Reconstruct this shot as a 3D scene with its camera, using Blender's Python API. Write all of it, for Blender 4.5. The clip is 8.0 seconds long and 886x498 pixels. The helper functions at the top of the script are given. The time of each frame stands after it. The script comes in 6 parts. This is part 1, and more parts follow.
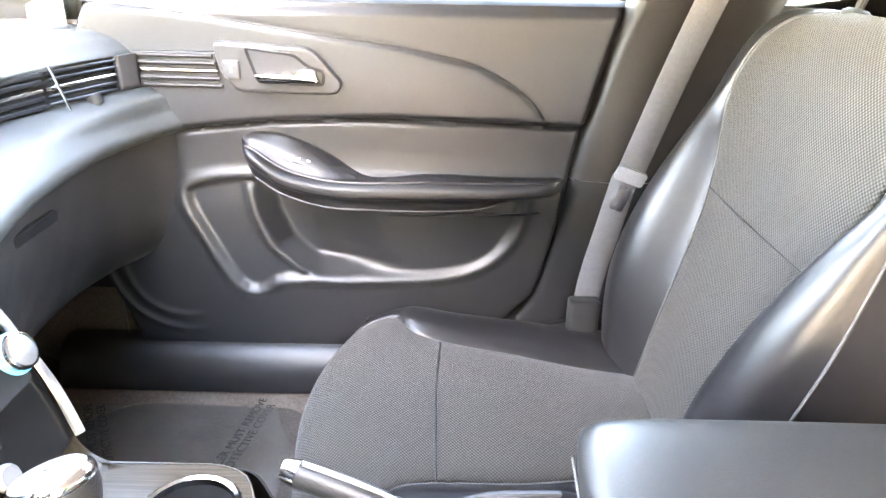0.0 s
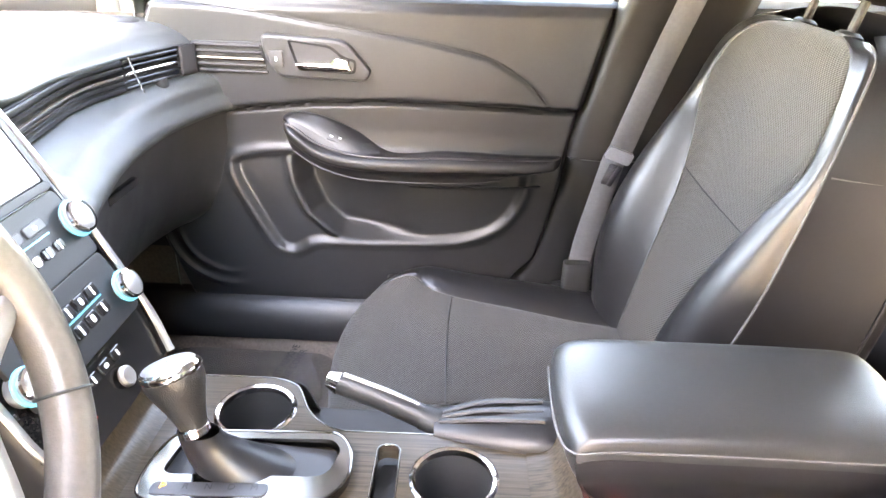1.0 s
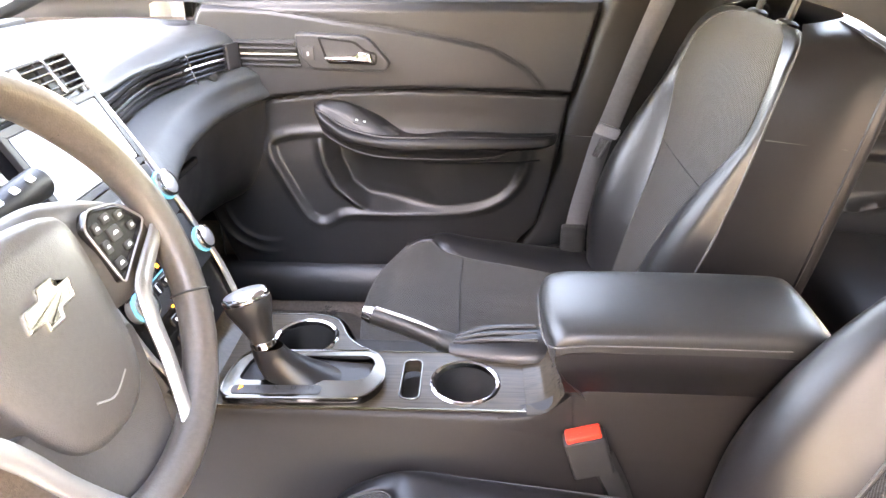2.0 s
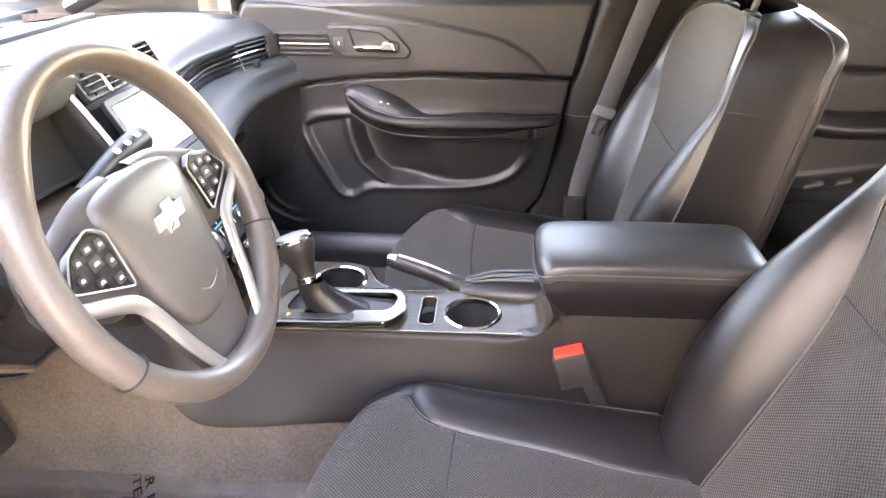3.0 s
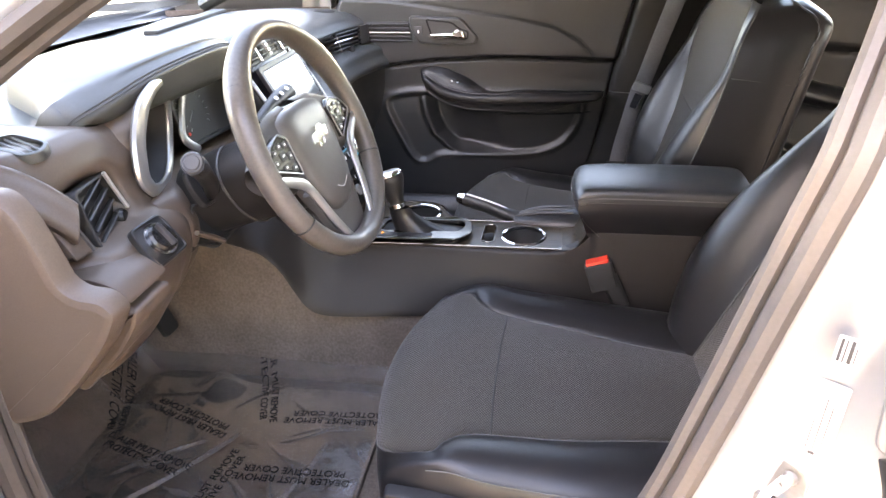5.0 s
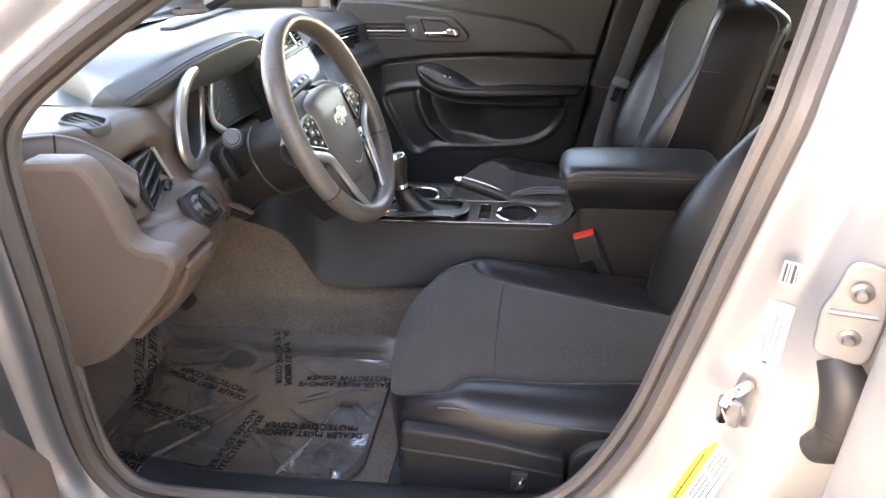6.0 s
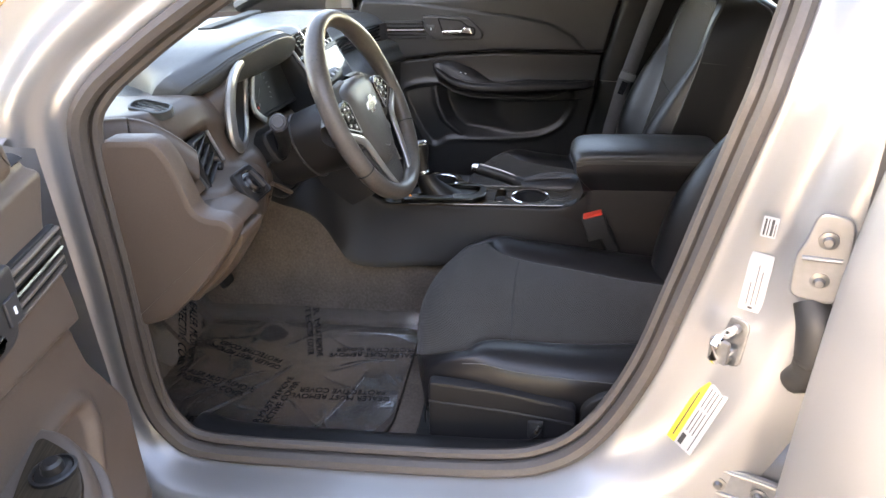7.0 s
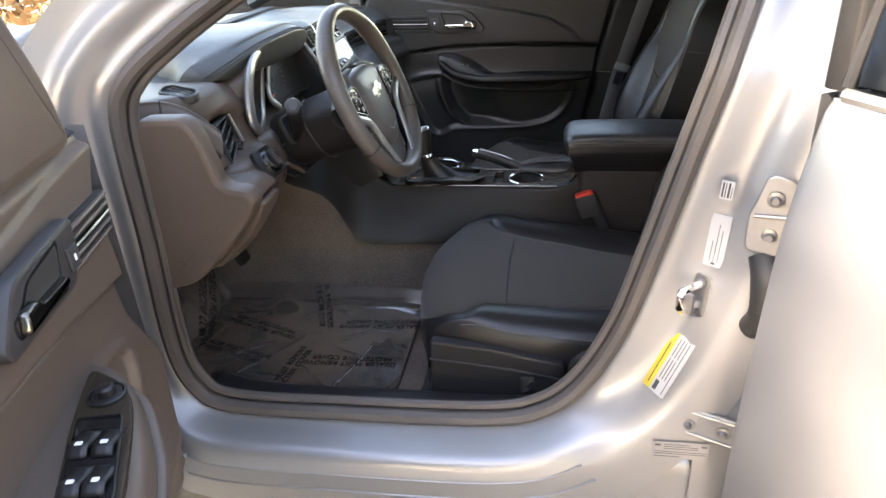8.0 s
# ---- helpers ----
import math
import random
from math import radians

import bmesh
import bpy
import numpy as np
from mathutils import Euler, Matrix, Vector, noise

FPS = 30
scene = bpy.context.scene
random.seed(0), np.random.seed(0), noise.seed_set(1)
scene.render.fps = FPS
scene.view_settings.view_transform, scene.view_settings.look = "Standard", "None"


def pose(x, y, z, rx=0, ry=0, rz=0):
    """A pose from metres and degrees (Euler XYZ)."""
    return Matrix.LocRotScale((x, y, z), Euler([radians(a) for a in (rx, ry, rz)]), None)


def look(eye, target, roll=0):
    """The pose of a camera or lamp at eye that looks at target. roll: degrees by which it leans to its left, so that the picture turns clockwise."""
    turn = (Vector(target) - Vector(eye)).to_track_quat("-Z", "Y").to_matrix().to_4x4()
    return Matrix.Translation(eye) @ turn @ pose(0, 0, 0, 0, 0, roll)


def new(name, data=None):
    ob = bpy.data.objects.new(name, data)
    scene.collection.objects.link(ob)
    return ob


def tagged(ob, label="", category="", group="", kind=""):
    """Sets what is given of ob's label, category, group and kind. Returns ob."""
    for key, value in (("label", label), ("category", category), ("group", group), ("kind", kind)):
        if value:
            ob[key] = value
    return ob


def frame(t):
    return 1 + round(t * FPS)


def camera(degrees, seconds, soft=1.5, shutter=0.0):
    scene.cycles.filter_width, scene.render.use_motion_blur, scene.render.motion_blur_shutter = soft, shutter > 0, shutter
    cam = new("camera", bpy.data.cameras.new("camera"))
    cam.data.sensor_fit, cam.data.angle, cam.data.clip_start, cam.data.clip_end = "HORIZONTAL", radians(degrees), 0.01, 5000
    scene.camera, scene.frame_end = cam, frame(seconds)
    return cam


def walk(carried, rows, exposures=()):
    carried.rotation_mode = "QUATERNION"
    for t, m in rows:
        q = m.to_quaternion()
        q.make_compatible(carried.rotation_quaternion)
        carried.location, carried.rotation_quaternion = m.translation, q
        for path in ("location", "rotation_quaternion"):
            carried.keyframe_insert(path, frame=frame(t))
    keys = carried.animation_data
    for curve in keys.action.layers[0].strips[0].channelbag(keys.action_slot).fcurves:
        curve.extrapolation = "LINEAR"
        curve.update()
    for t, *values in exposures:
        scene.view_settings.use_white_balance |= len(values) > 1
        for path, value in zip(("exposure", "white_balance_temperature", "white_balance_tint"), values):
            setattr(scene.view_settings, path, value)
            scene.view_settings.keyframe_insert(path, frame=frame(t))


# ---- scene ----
cam = camera(66.9, 8.0)
PATH = [
    (0, (0.01, -0.421, 1.068), (-0.008, 1.404, 0.249), 0.9),
    (0.5, (0.006, -0.504, 1.102), (-0.029, 1.303, 0.244), 0.9),
    (1, (0.015, -0.595, 1.128), (-0.041, 1.197, 0.243), 1.4),
    (1.5, (0.017, -0.686, 1.14), (-0.04, 1.099, 0.241), 0.8),
    (1.7, (0.023, -0.728, 1.152), (-0.06, 1.05, 0.241), -0.1),
    (2.8, (0.04, -0.966, 1.199), (-0.103, 0.806, 0.282), 0.0),
    (3, (0.052, -0.999, 1.196), (-0.105, 0.767, 0.271), -0.9),
    (3.5, (0.091, -1.104, 1.215), (-0.085, 0.658, 0.286), -2.0),
    (4, (0.093, -1.216, 1.224), (-0.155, 0.549, 0.316), -0.9),
    (4.5, (0.085, -1.281, 1.219), (-0.235, 0.467, 0.301), -1.9),
    (4.7, (0.087, -1.311, 1.22), (-0.252, 0.433, 0.3), -2.3),
    (5.8, (0.065, -1.487, 1.231), (-0.206, 0.276, 0.326), -2.3),
    (6, (0.061, -1.517, 1.231), (-0.209, 0.245, 0.323), -1.9),
    (6.5, (0.053, -1.587, 1.232), (-0.225, 0.172, 0.322), -2.2),
    (7, (0.058, -1.657, 1.238), (-0.243, 0.104, 0.34), -2.6),
    (7.5, (0.077, -1.719, 1.242), (-0.23, 0.039, 0.339), -2.8),
    (8, (0.096, -1.785, 1.244), (-0.231, -0.03, 0.342), -3.2),
]
EXPOSURES = [(0, 7.25, 9500, 22), (1.5, 6.38, 9900, 27), (3.5, 5.84, 9700, 29), (4, 5.66, 9500, 29), (4.5, 5.28, 9300, 28), (6.5, 4.28, 8900, 23), (8, 3.66, 8600, 20)]
walk(cam, [(t, look(eye, target, roll)) for t, eye, target, roll in PATH], EXPOSURES)

# ---------- world, sun, light ----------
world = bpy.data.worlds.new("sky")
scene.world = world
world.use_nodes = True
wn = world.node_tree
sky = wn.nodes.new("ShaderNodeTexSky")
sky.sky_type, sky.sun_disc = "NISHITA", False
SUN_EL, SUN_AZ = 33.0, -125.0
sky.sun_elevation, sky.sun_rotation = radians(SUN_EL), radians(90 - SUN_AZ)
sky.air_density, sky.dust_density = 1.0, 0.4
wn.links.new(sky.outputs[0], wn.nodes["Background"].inputs[0])
wn.nodes["Background"].inputs[1].default_value = 0.15
sun = new("sun", bpy.data.lights.new("sun", "SUN"))
sun.data.energy, sun.data.angle, sun.data.color = 3.6, radians(1.5), (1.0, 0.965, 0.92)
SD = Vector((math.cos(radians(SUN_AZ)) * math.cos(radians(SUN_EL)), math.sin(radians(SUN_AZ)) * math.cos(radians(SUN_EL)), math.sin(radians(SUN_EL))))
sun.matrix_world = look(SD * 20, (0, 0, 0))


# ---------- materials ----------
def mat(name, color, rough=0.5, metal=0.0, var=0.12, vscale=9.0, grain=900.0, bump=0.06, kind="noise", coat=0.0, rvar=0.06, spec=0.5):
    """A surface with colour variation at two scales, a fine relief and uneven gloss."""
    m = bpy.data.materials.new(name)
    m.use_nodes = True
    n, l = m.node_tree.nodes, m.node_tree.links
    b = n["Principled BSDF"]
    co = n.new("ShaderNodeTexCoord").outputs["Object"]

    def tex(scale, detail=4.0):
        t = n.new("ShaderNodeTexNoise")
        t.inputs["Scale"].default_value, t.inputs["Detail"].default_value = scale, detail
        l.new(co, t.inputs["Vector"])
        return t.outputs["Fac"]
    big, fine = tex(vscale), tex(grain * 0.35, 2.0)
    add = n.new("ShaderNodeMath")
    add.operation = "ADD"
    l.new(big, add.inputs[0]), l.new(fine, add.inputs[1])
    ramp = n.new("ShaderNodeMapRange")
    ramp.inputs["From Min"].default_value, ramp.inputs["From Max"].default_value = 0.65, 1.35
    ramp.inputs["To Min"].default_value, ramp.inputs["To Max"].default_value = 1 - var, 1 + var
    l.new(add.outputs[0], ramp.inputs["Value"])
    mul = n.new("ShaderNodeVectorMath")
    mul.operation = "SCALE"
    mul.inputs[0].default_value = color
    l.new(ramp.outputs[0], mul.inputs["Scale"])
    l.new(mul.outputs[0], b.inputs["Base Color"])
    rr = n.new("ShaderNodeMapRange")
    rr.inputs["From Min"].default_value, rr.inputs["From Max"].default_value = 0.3, 0.7
    rr.inputs["To Min"].default_value, rr.inputs["To Max"].default_value = max(0.02, rough - rvar), min(1, rough + rvar)
    l.new(tex(vscale * 2.3), rr.inputs["Value"])
    l.new(rr.outputs[0], b.inputs["Roughness"])
    b.inputs["Metallic"].default_value = metal
    b.inputs["Coat Weight"].default_value = coat
    b.inputs["Coat Roughness"].default_value = 0.06
    b.inputs["Specular IOR Level"].default_value = spec
    if bump:
        bp = n.new("ShaderNodeBump")
        bp.inputs["Strength"].default_value, bp.inputs["Distance"].default_value = bump, 0.001
        if kind == "leather":
            v = n.new("ShaderNodeTexVoronoi")
            v.inputs["Scale"].default_value = grain
            l.new(co, v.inputs["Vector"])
            l.new(v.outputs["Distance"], bp.inputs["Height"])
        else:
            l.new(tex(grain, 3.0), bp.inputs["Height"])
        l.new(bp.outputs[0], b.inputs["Normal"])
    return m


def weave(name, dark, light, pitch):
    """Knitted seat cloth: a fine raised mesh that follows the cloth's own length and width."""
    m = bpy.data.materials.new(name)
    m.use_nodes = True
    n, l = m.node_tree.nodes, m.node_tree.links
    b = n["Principled BSDF"]
    uv = n.new("ShaderNodeSeparateXYZ")
    l.new(n.new("ShaderNodeUVMap").outputs[0], uv.inputs[0])

    def op(kind, a, c=None):
        o = n.new("ShaderNodeMath")
        o.operation = kind
        for i, v in enumerate((a, c)):
            if v is not None:
                if isinstance(v, (int, float)):
                    o.inputs[i].default_value = v
                else:
                    l.new(v, o.inputs[i])
        return o.outputs[0]
    k = 2 * math.pi / pitch
    su = op("SINE", op("MULTIPLY", uv.outputs[0], k))
    sv = op("SINE", op("MULTIPLY", uv.outputs[1], k))
    dots = op("MULTIPLY_ADD", op("MULTIPLY", su, sv), 0.5)
    dots.node.inputs[2].default_value = 0.5
    big = n.new("ShaderNodeTexNoise")
    big.inputs["Scale"].default_value = 7.0
    l.new(n.new("ShaderNodeTexCoord").outputs["Object"], big.inputs["Vector"])
    mix = n.new("ShaderNodeMix")
    mix.data_type = "RGBA"
    l.new(op("ADD", op("MULTIPLY", dots, 0.75), op("MULTIPLY", big.outputs["Fac"], 0.3)), mix.inputs["Factor"])
    mix.inputs["A"].default_value, mix.inputs["B"].default_value = (*dark, 1), (*light, 1)
    l.new(mix.outputs["Result"], b.inputs["Base Color"])
    b.inputs["Roughness"].default_value = 0.85
    b.inputs["Sheen Weight"].default_value = 0.12
    bp = n.new("ShaderNodeBump")
    bp.inputs["Strength"].default_value, bp.inputs["Distance"].default_value = 0.8, 0.0015
    l.new(dots, bp.inputs["Height"])
    l.new(bp.outputs[0], b.inputs["Normal"])
    return m


def clear(name, color, rough, mixin, alpha_tint=(1, 1, 1)):
    """Thin clear sheet: mostly let through, with a real surface gloss."""
    m = bpy.data.materials.new(name)
    m.use_nodes = True
    n, l = m.node_tree.nodes, m.node_tree.links
    n.remove(n["Principled BSDF"])
    t, g = n.new("ShaderNodeBsdfTransparent"), n.new("ShaderNodeBsdfGlossy")
    t.inputs[0].default_value = (*alpha_tint, 1)
    g.inputs["Color"].default_value, g.inputs["Roughness"].default_value = (*color, 1), rough
    f = n.new("ShaderNodeFresnel")
    f.inputs[0].default_value = 1.45
    k = n.new("ShaderNodeMath")
    k.operation, k.inputs[1].default_value = "MULTIPLY", mixin
    l.new(f.outputs[0], k.inputs[0])
    s = n.new("ShaderNodeMixShader")
    l.new(k.outputs[0], s.inputs[0]), l.new(t.outputs[0], s.inputs[1]), l.new(g.outputs[0], s.inputs[2])
    l.new(s.outputs[0], n["Material Output"].inputs[0])
    return m


def filmy(name):
    """Thin dull plastic film: mostly clear, a little milky, with soft surface gloss."""
    m = clear(name, (0.95, 0.95, 0.95), 0.09, 0.8, (0.92, 0.92, 0.92))
    n, l = m.node_tree.nodes, m.node_tree.links
    out = n["Material Output"]
    old = out.inputs[0].links[0].from_socket
    d = n.new("ShaderNodeBsdfDiffuse")
    d.inputs[0].default_value = (0.30, 0.265, 0.24, 1)
    t = n.new("ShaderNodeTexNoise")
    t.inputs["Scale"].default_value, t.inputs["Detail"].default_value = 26.0, 6.0
    l.new(n.new("ShaderNodeTexCoord").outputs["Object"], t.inputs["Vector"])
    k = n.new("ShaderNodeMapRange")
    k.inputs["From Min"].default_value, k.inputs["From Max"].default_value = 0.35, 0.75
    k.inputs["To Min"].default_value, k.inputs["To Max"].default_value = 0.10, 0.28
    l.new(t.outputs["Fac"], k.inputs["Value"])
    x = n.new("ShaderNodeMixShader")
    fine = n.new("ShaderNodeTexNoise")
    fine.inputs["Scale"].default_value, fine.inputs["Detail"].default_value = 60.0, 3.0
    bp = n.new("ShaderNodeBump")
    bp.inputs["Strength"].default_value, bp.inputs["Distance"].default_value = 0.14, 0.003
    l.new(fine.outputs["Fac"], bp.inputs["Height"])
    l.new(bp.outputs[0], n["Glossy BSDF"].inputs["Normal"])
    l.new(k.outputs[0], x.inputs[0]), l.new(old, x.inputs[1]), l.new(d.outputs[0], x.inputs[2])
    l.new(x.outputs[0], out.inputs[0])
    return m


def glow(name, color, power):
    m = mat(name, color, 0.4, bump=0)
    b = m.node_tree.nodes["Principled BSDF"]
    b.inputs["Emission Color"].default_value, b.inputs["Emission Strength"].default_value = (*color, 1), power
    return m


def streaked(name, a, c):
    """Dark brushed trim with fine lengthwise streaks under a clear gloss."""
    m = mat(name, a, 0.20, bump=0, spec=0.13)
    n, l = m.node_tree.nodes, m.node_tree.links
    mp = n.new("ShaderNodeMapping")
    mp.inputs["Scale"].default_value = (3, 110, 60)
    l.new(n.new("ShaderNodeTexCoord").outputs["Object"], mp.inputs[0])
    t = n.new("ShaderNodeTexNoise")
    t.inputs["Scale"].default_value, t.inputs["Detail"].default_value = 4.0, 6.0
    l.new(mp.outputs[0], t.inputs["Vector"])
    r = n.new("ShaderNodeMix")
    r.data_type = "RGBA"
    r.inputs["A"].default_value, r.inputs["B"].default_value = (*a, 1), (*c, 1)
    l.new(t.outputs["Fac"], r.inputs["Factor"])
    l.new(r.outputs["Result"], n["Principled BSDF"].inputs["Base Color"])
    return m


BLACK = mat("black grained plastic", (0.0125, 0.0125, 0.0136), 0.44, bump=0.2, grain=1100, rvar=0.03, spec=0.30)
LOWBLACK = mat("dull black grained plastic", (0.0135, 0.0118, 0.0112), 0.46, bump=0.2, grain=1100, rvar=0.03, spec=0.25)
# black plastic with the driver side's warm light put into its colour
WARMLIT = mat("warm-lit black grained plastic", (0.092, 0.067, 0.052), 0.39, bump=0.2, grain=1100, rvar=0.03, spec=0.40)
SOFT = mat("soft dash skin", (0.047, 0.049, 0.047), 0.40, bump=0.25, grain=800, kind="leather", rvar=0.025)
# armrest lid copy of the black leather, lightened for light on top
ARMSKIN = mat("light-lifted armrest leather", (0.023, 0.0235, 0.0232), 0.36, bump=0.12, grain=900, kind="leather", vscale=6, rvar=0.03)
LEATHER = mat("black leather", (0.0110, 0.0105, 0.0113), 0.35, bump=0.12, grain=1100, kind="leather", vscale=6, rvar=0.04, spec=0.40)
PADSKIN = mat("grained grey-black wheel plastic", (0.074, 0.068, 0.063), 0.38, bump=0.22, grain=900, kind="leather", rvar=0.03)
# brown cast put into the leather for warm light on the wheel
WHEELSKIN = mat("brown-grey leather", (0.078, 0.067, 0.059), 0.36, bump=0.10, grain=650, kind="leather", var=0.2)
DARK = mat("satin black plastic", (0.016, 0.0155, 0.0155), 0.38, bump=0.15, grain=900, rvar=0.03)
TICK = mat("grey gauge print", (0.30, 0.30, 0.30), 0.6, bump=0)
GLOSSBLACK = mat("gloss black plastic", (0.012, 0.0115, 0.0115), 0.20, bump=0, rvar=0.04, spec=0.35)
DEEP = mat("dull black plastic", (0.012, 0.012, 0.012), 0.6, bump=0.1)
CLOTH = weave("grey knitted seat cloth", (0.0042, 0.0036, 0.0027), (0.0285, 0.0243, 0.0180), 0.0054)
CARPET = mat("charcoal carpet", (0.122, 0.097, 0.081), 0.95, bump=0.9, grain=500, var=0.3, spec=0.1)
MATCLOTH = mat("charcoal carpet mat", (0.075, 0.063, 0.055), 0.95, bump=0.9, grain=600, var=0.3, spec=0.1)
PAINT = mat("silver metallic paint", (0.265, 0.266, 0.270), 0.38, metal=0.50, bump=0.015, grain=3000, var=0.03, vscale=2, coat=0.35, rvar=0.015)
HINGEPAINT = mat("silver painted hinge", (0.22, 0.22, 0.223), 0.36, metal=0.5, bump=0.1, grain=300, var=0.08)
STEEL = mat("silver painted steel bracket", (0.24, 0.24, 0.24), 0.36, metal=0.8, bump=0.1, grain=400)
RUBBER = mat("grey-brown weather rubber", (0.074, 0.063, 0.056), 0.55, bump=0.15, grain=700)
CHROME = mat("chrome", (0.85, 0.85, 0.86), 0.1, metal=1.0, bump=0, var=0.03, rvar=0.04)
DARKCHROME = mat("dark polished chrome", (0.13, 0.122, 0.108), 0.16, metal=1.0, bump=0, var=0.03, rvar=0.04)
GRIP = mat("dark leather grip", (0.018, 0.0165, 0.0155), 0.42, bump=0.35, grain=650, kind="leather", spec=0.35)
SILVERBAR = mat("bright silver paint", (0.62, 0.60, 0.57), 0.30, metal=0.6, bump=0, var=0.02, rvar=0.01)
SATIN = mat("satin silver plastic", (0.36, 0.35, 0.335), 0.34, metal=0.7, bump=0, var=0.02, rvar=0.01)
WOOD = streaked("dark streaked gloss trim", (0.004, 0.003, 0.002), (0.075, 0.057, 0.040))
BEZEL = mat("dark satin grey plastic", (0.040, 0.038, 0.038), 0.42, bump=0.05, spec=0.4)
SLAT = mat("dull dark slat plastic", (0.022, 0.020, 0.019), 0.5, bump=0.05, spec=0.25)
GLOVE = mat("grained glovebox plastic", (0.030, 0.029, 0.029), 0.42, bump=0.2, grain=1100, spec=0.4)
# far door copy of the black plastic, lifted for light it lacks
DOORBLACK = mat("lightened black door plastic", (0.0190, 0.0185, 0.0195), 0.40, bump=0.2, grain=1100, rvar=0.03, spec=0.5)
# near door copy, lightened brown to make up for missing light
DOORLIT = mat("warm-lit grained door plastic", (0.112, 0.086, 0.069), 0.38, bump=0.2, grain=1100, rvar=0.03)
LIGHTGREY = mat("light grey plastic", (0.20, 0.20, 0.215), 0.4, bump=0)
BELT = mat("grey belt webbing", (0.075, 0.075, 0.08), 0.7, bump=0.5, grain=450)
BEIGE = mat("light grey headliner", (0.42, 0.41, 0.40), 0.95, bump=0.3, grain=600)
RED = mat("red button plastic", (0.65, 0.04, 0.02), 0.35, bump=0)
WHITE = mat("white print", (0.8, 0.8, 0.8), 0.6, bump=0, var=0.03)
LABELPAPER = mat("white label paper", (0.36, 0.36, 0.355), 0.5, bump=0, var=0.03)
YELLOW = mat("yellow label print", (0.50, 0.37, 0.04), 0.5, bump=0)
INK = mat("black label ink", (0.03, 0.03, 0.03), 0.6, bump=0)
GREYINK = mat("grey label ink", (0.06, 0.06, 0.065), 0.6, bump=0)
GOLD = mat("pale gold emblem metal", (0.80, 0.76, 0.66), 0.25, metal=1.0, bump=0)
SCREEN = mat("glossy screen glass", (0.09, 0.1, 0.11), 0.08, bump=0, rvar=0.02)
BLUE = glow("blue switch light", (0.04, 0.32, 0.5), 0.03)
AMBER = glow("amber gear light", (1.0, 0.35, 0.03), 0.15)
REDGLOW = glow("red gauge light", (0.5, 0.04, 0.02), 0.015)
SEAM = mat("grey stitching thread", (0.07, 0.07, 0.068), 0.8, bump=0)
GLASS = clear("window glass", (1, 1, 1), 0.02, 0.9, (0.86, 0.9, 0.88))
DARKGLASS = clear("tinted window glass", (1, 1, 1), 0.02, 1.0, (0.22, 0.24, 0.25))
FILM = filmy("protective plastic film")
FILMINK = mat("dark film print", (0.005, 0.005, 0.006), 0.7, bump=0, spec=0.1)
# ground tone unknown; tan picked to bounce warm light into the cabin
CONCRETE = mat("tan concrete drive", (0.320, 0.262, 0.205), 0.9, var=0.2, vscale=1.2, grain=120, bump=0.5)
BARK = mat("grey-brown bark", (0.13, 0.10, 0.07), 0.9, var=0.4, vscale=20, grain=60, bump=0.8)
TREELEAF = mat("dark green tree leaves", (0.05, 0.085, 0.03), 0.5, var=0.4, vscale=2, bump=0)
TANLEAF = mat("tan dry leaves", (0.34, 0.21, 0.09), 0.7, var=0.4, vscale=6, bump=0)


# ---------- mesh helpers ----------
def cr(pts, n, closed=False):
    """n points on a smooth curve through pts, evenly spread by length."""
    p = np.array(pts, float)
    if closed:
        p = np.vstack([p[-1:], p, p[:2]])
    else:
        p = np.vstack([2 * p[0] - p[1], p, 2 * p[-1] - p[-2]])
    t = np.linspace(0, 1, 13)[:-1, None]
    out = []
    for a, b, c, d in zip(p, p[1:], p[2:], p[3:]):
        out.append(0.5 * (2 * b + (c - a) * t + (2 * a - 5 * b + 4 * c - d) * t ** 2 + (3 * b - a - 3 * c + d) * t ** 3))
    q = np.vstack(out + [p[-2][None]])
    s = np.r_[0, np.cumsum(np.linalg.norm(np.diff(q, axis=0), axis=1))]
    g = np.linspace(0, s[-1], n + 1 if closed else n)
    g = g[:-1] if closed else g
    return np.stack([np.interp(g, s, q[:, i]) for i in range(q.shape[1])], 1)


def crk(pts, ks):
    """Points on the curve through pts at the parameters ks, 0 to 1 over the control points."""
    p = np.array(pts, float)
    n = len(p) - 1
    p = np.vstack([2 * p[0] - p[1], p, 2 * p[-1] - p[-2]])
    out = []
    for k in ks:
        x = min(max(k * n, 0), n - 1e-9)
        i, t = int(x), x - int(x)
        a, b, c, d = p[i:i + 4]
        out.append(0.5 * (2 * b + (c - a) * t + (2 * a - 5 * b + 4 * c - d) * t ** 2 + (3 * b - a - 3 * c + d) * t ** 3))
    return np.array(out)


def sheet(A, cu=False, cv=False):
    nu, nv = A.shape[:2]
    f = []
    for i in range(nu if cu else nu - 1):
        for j in range(nv if cv else nv - 1):
            a, b = i, (i + 1) % nu
            c, d = j, (j + 1) % nv
            f.append((a * nv + c, b * nv + c, b * nv + d, a * nv + d))
    return A.reshape(-1, 3), f


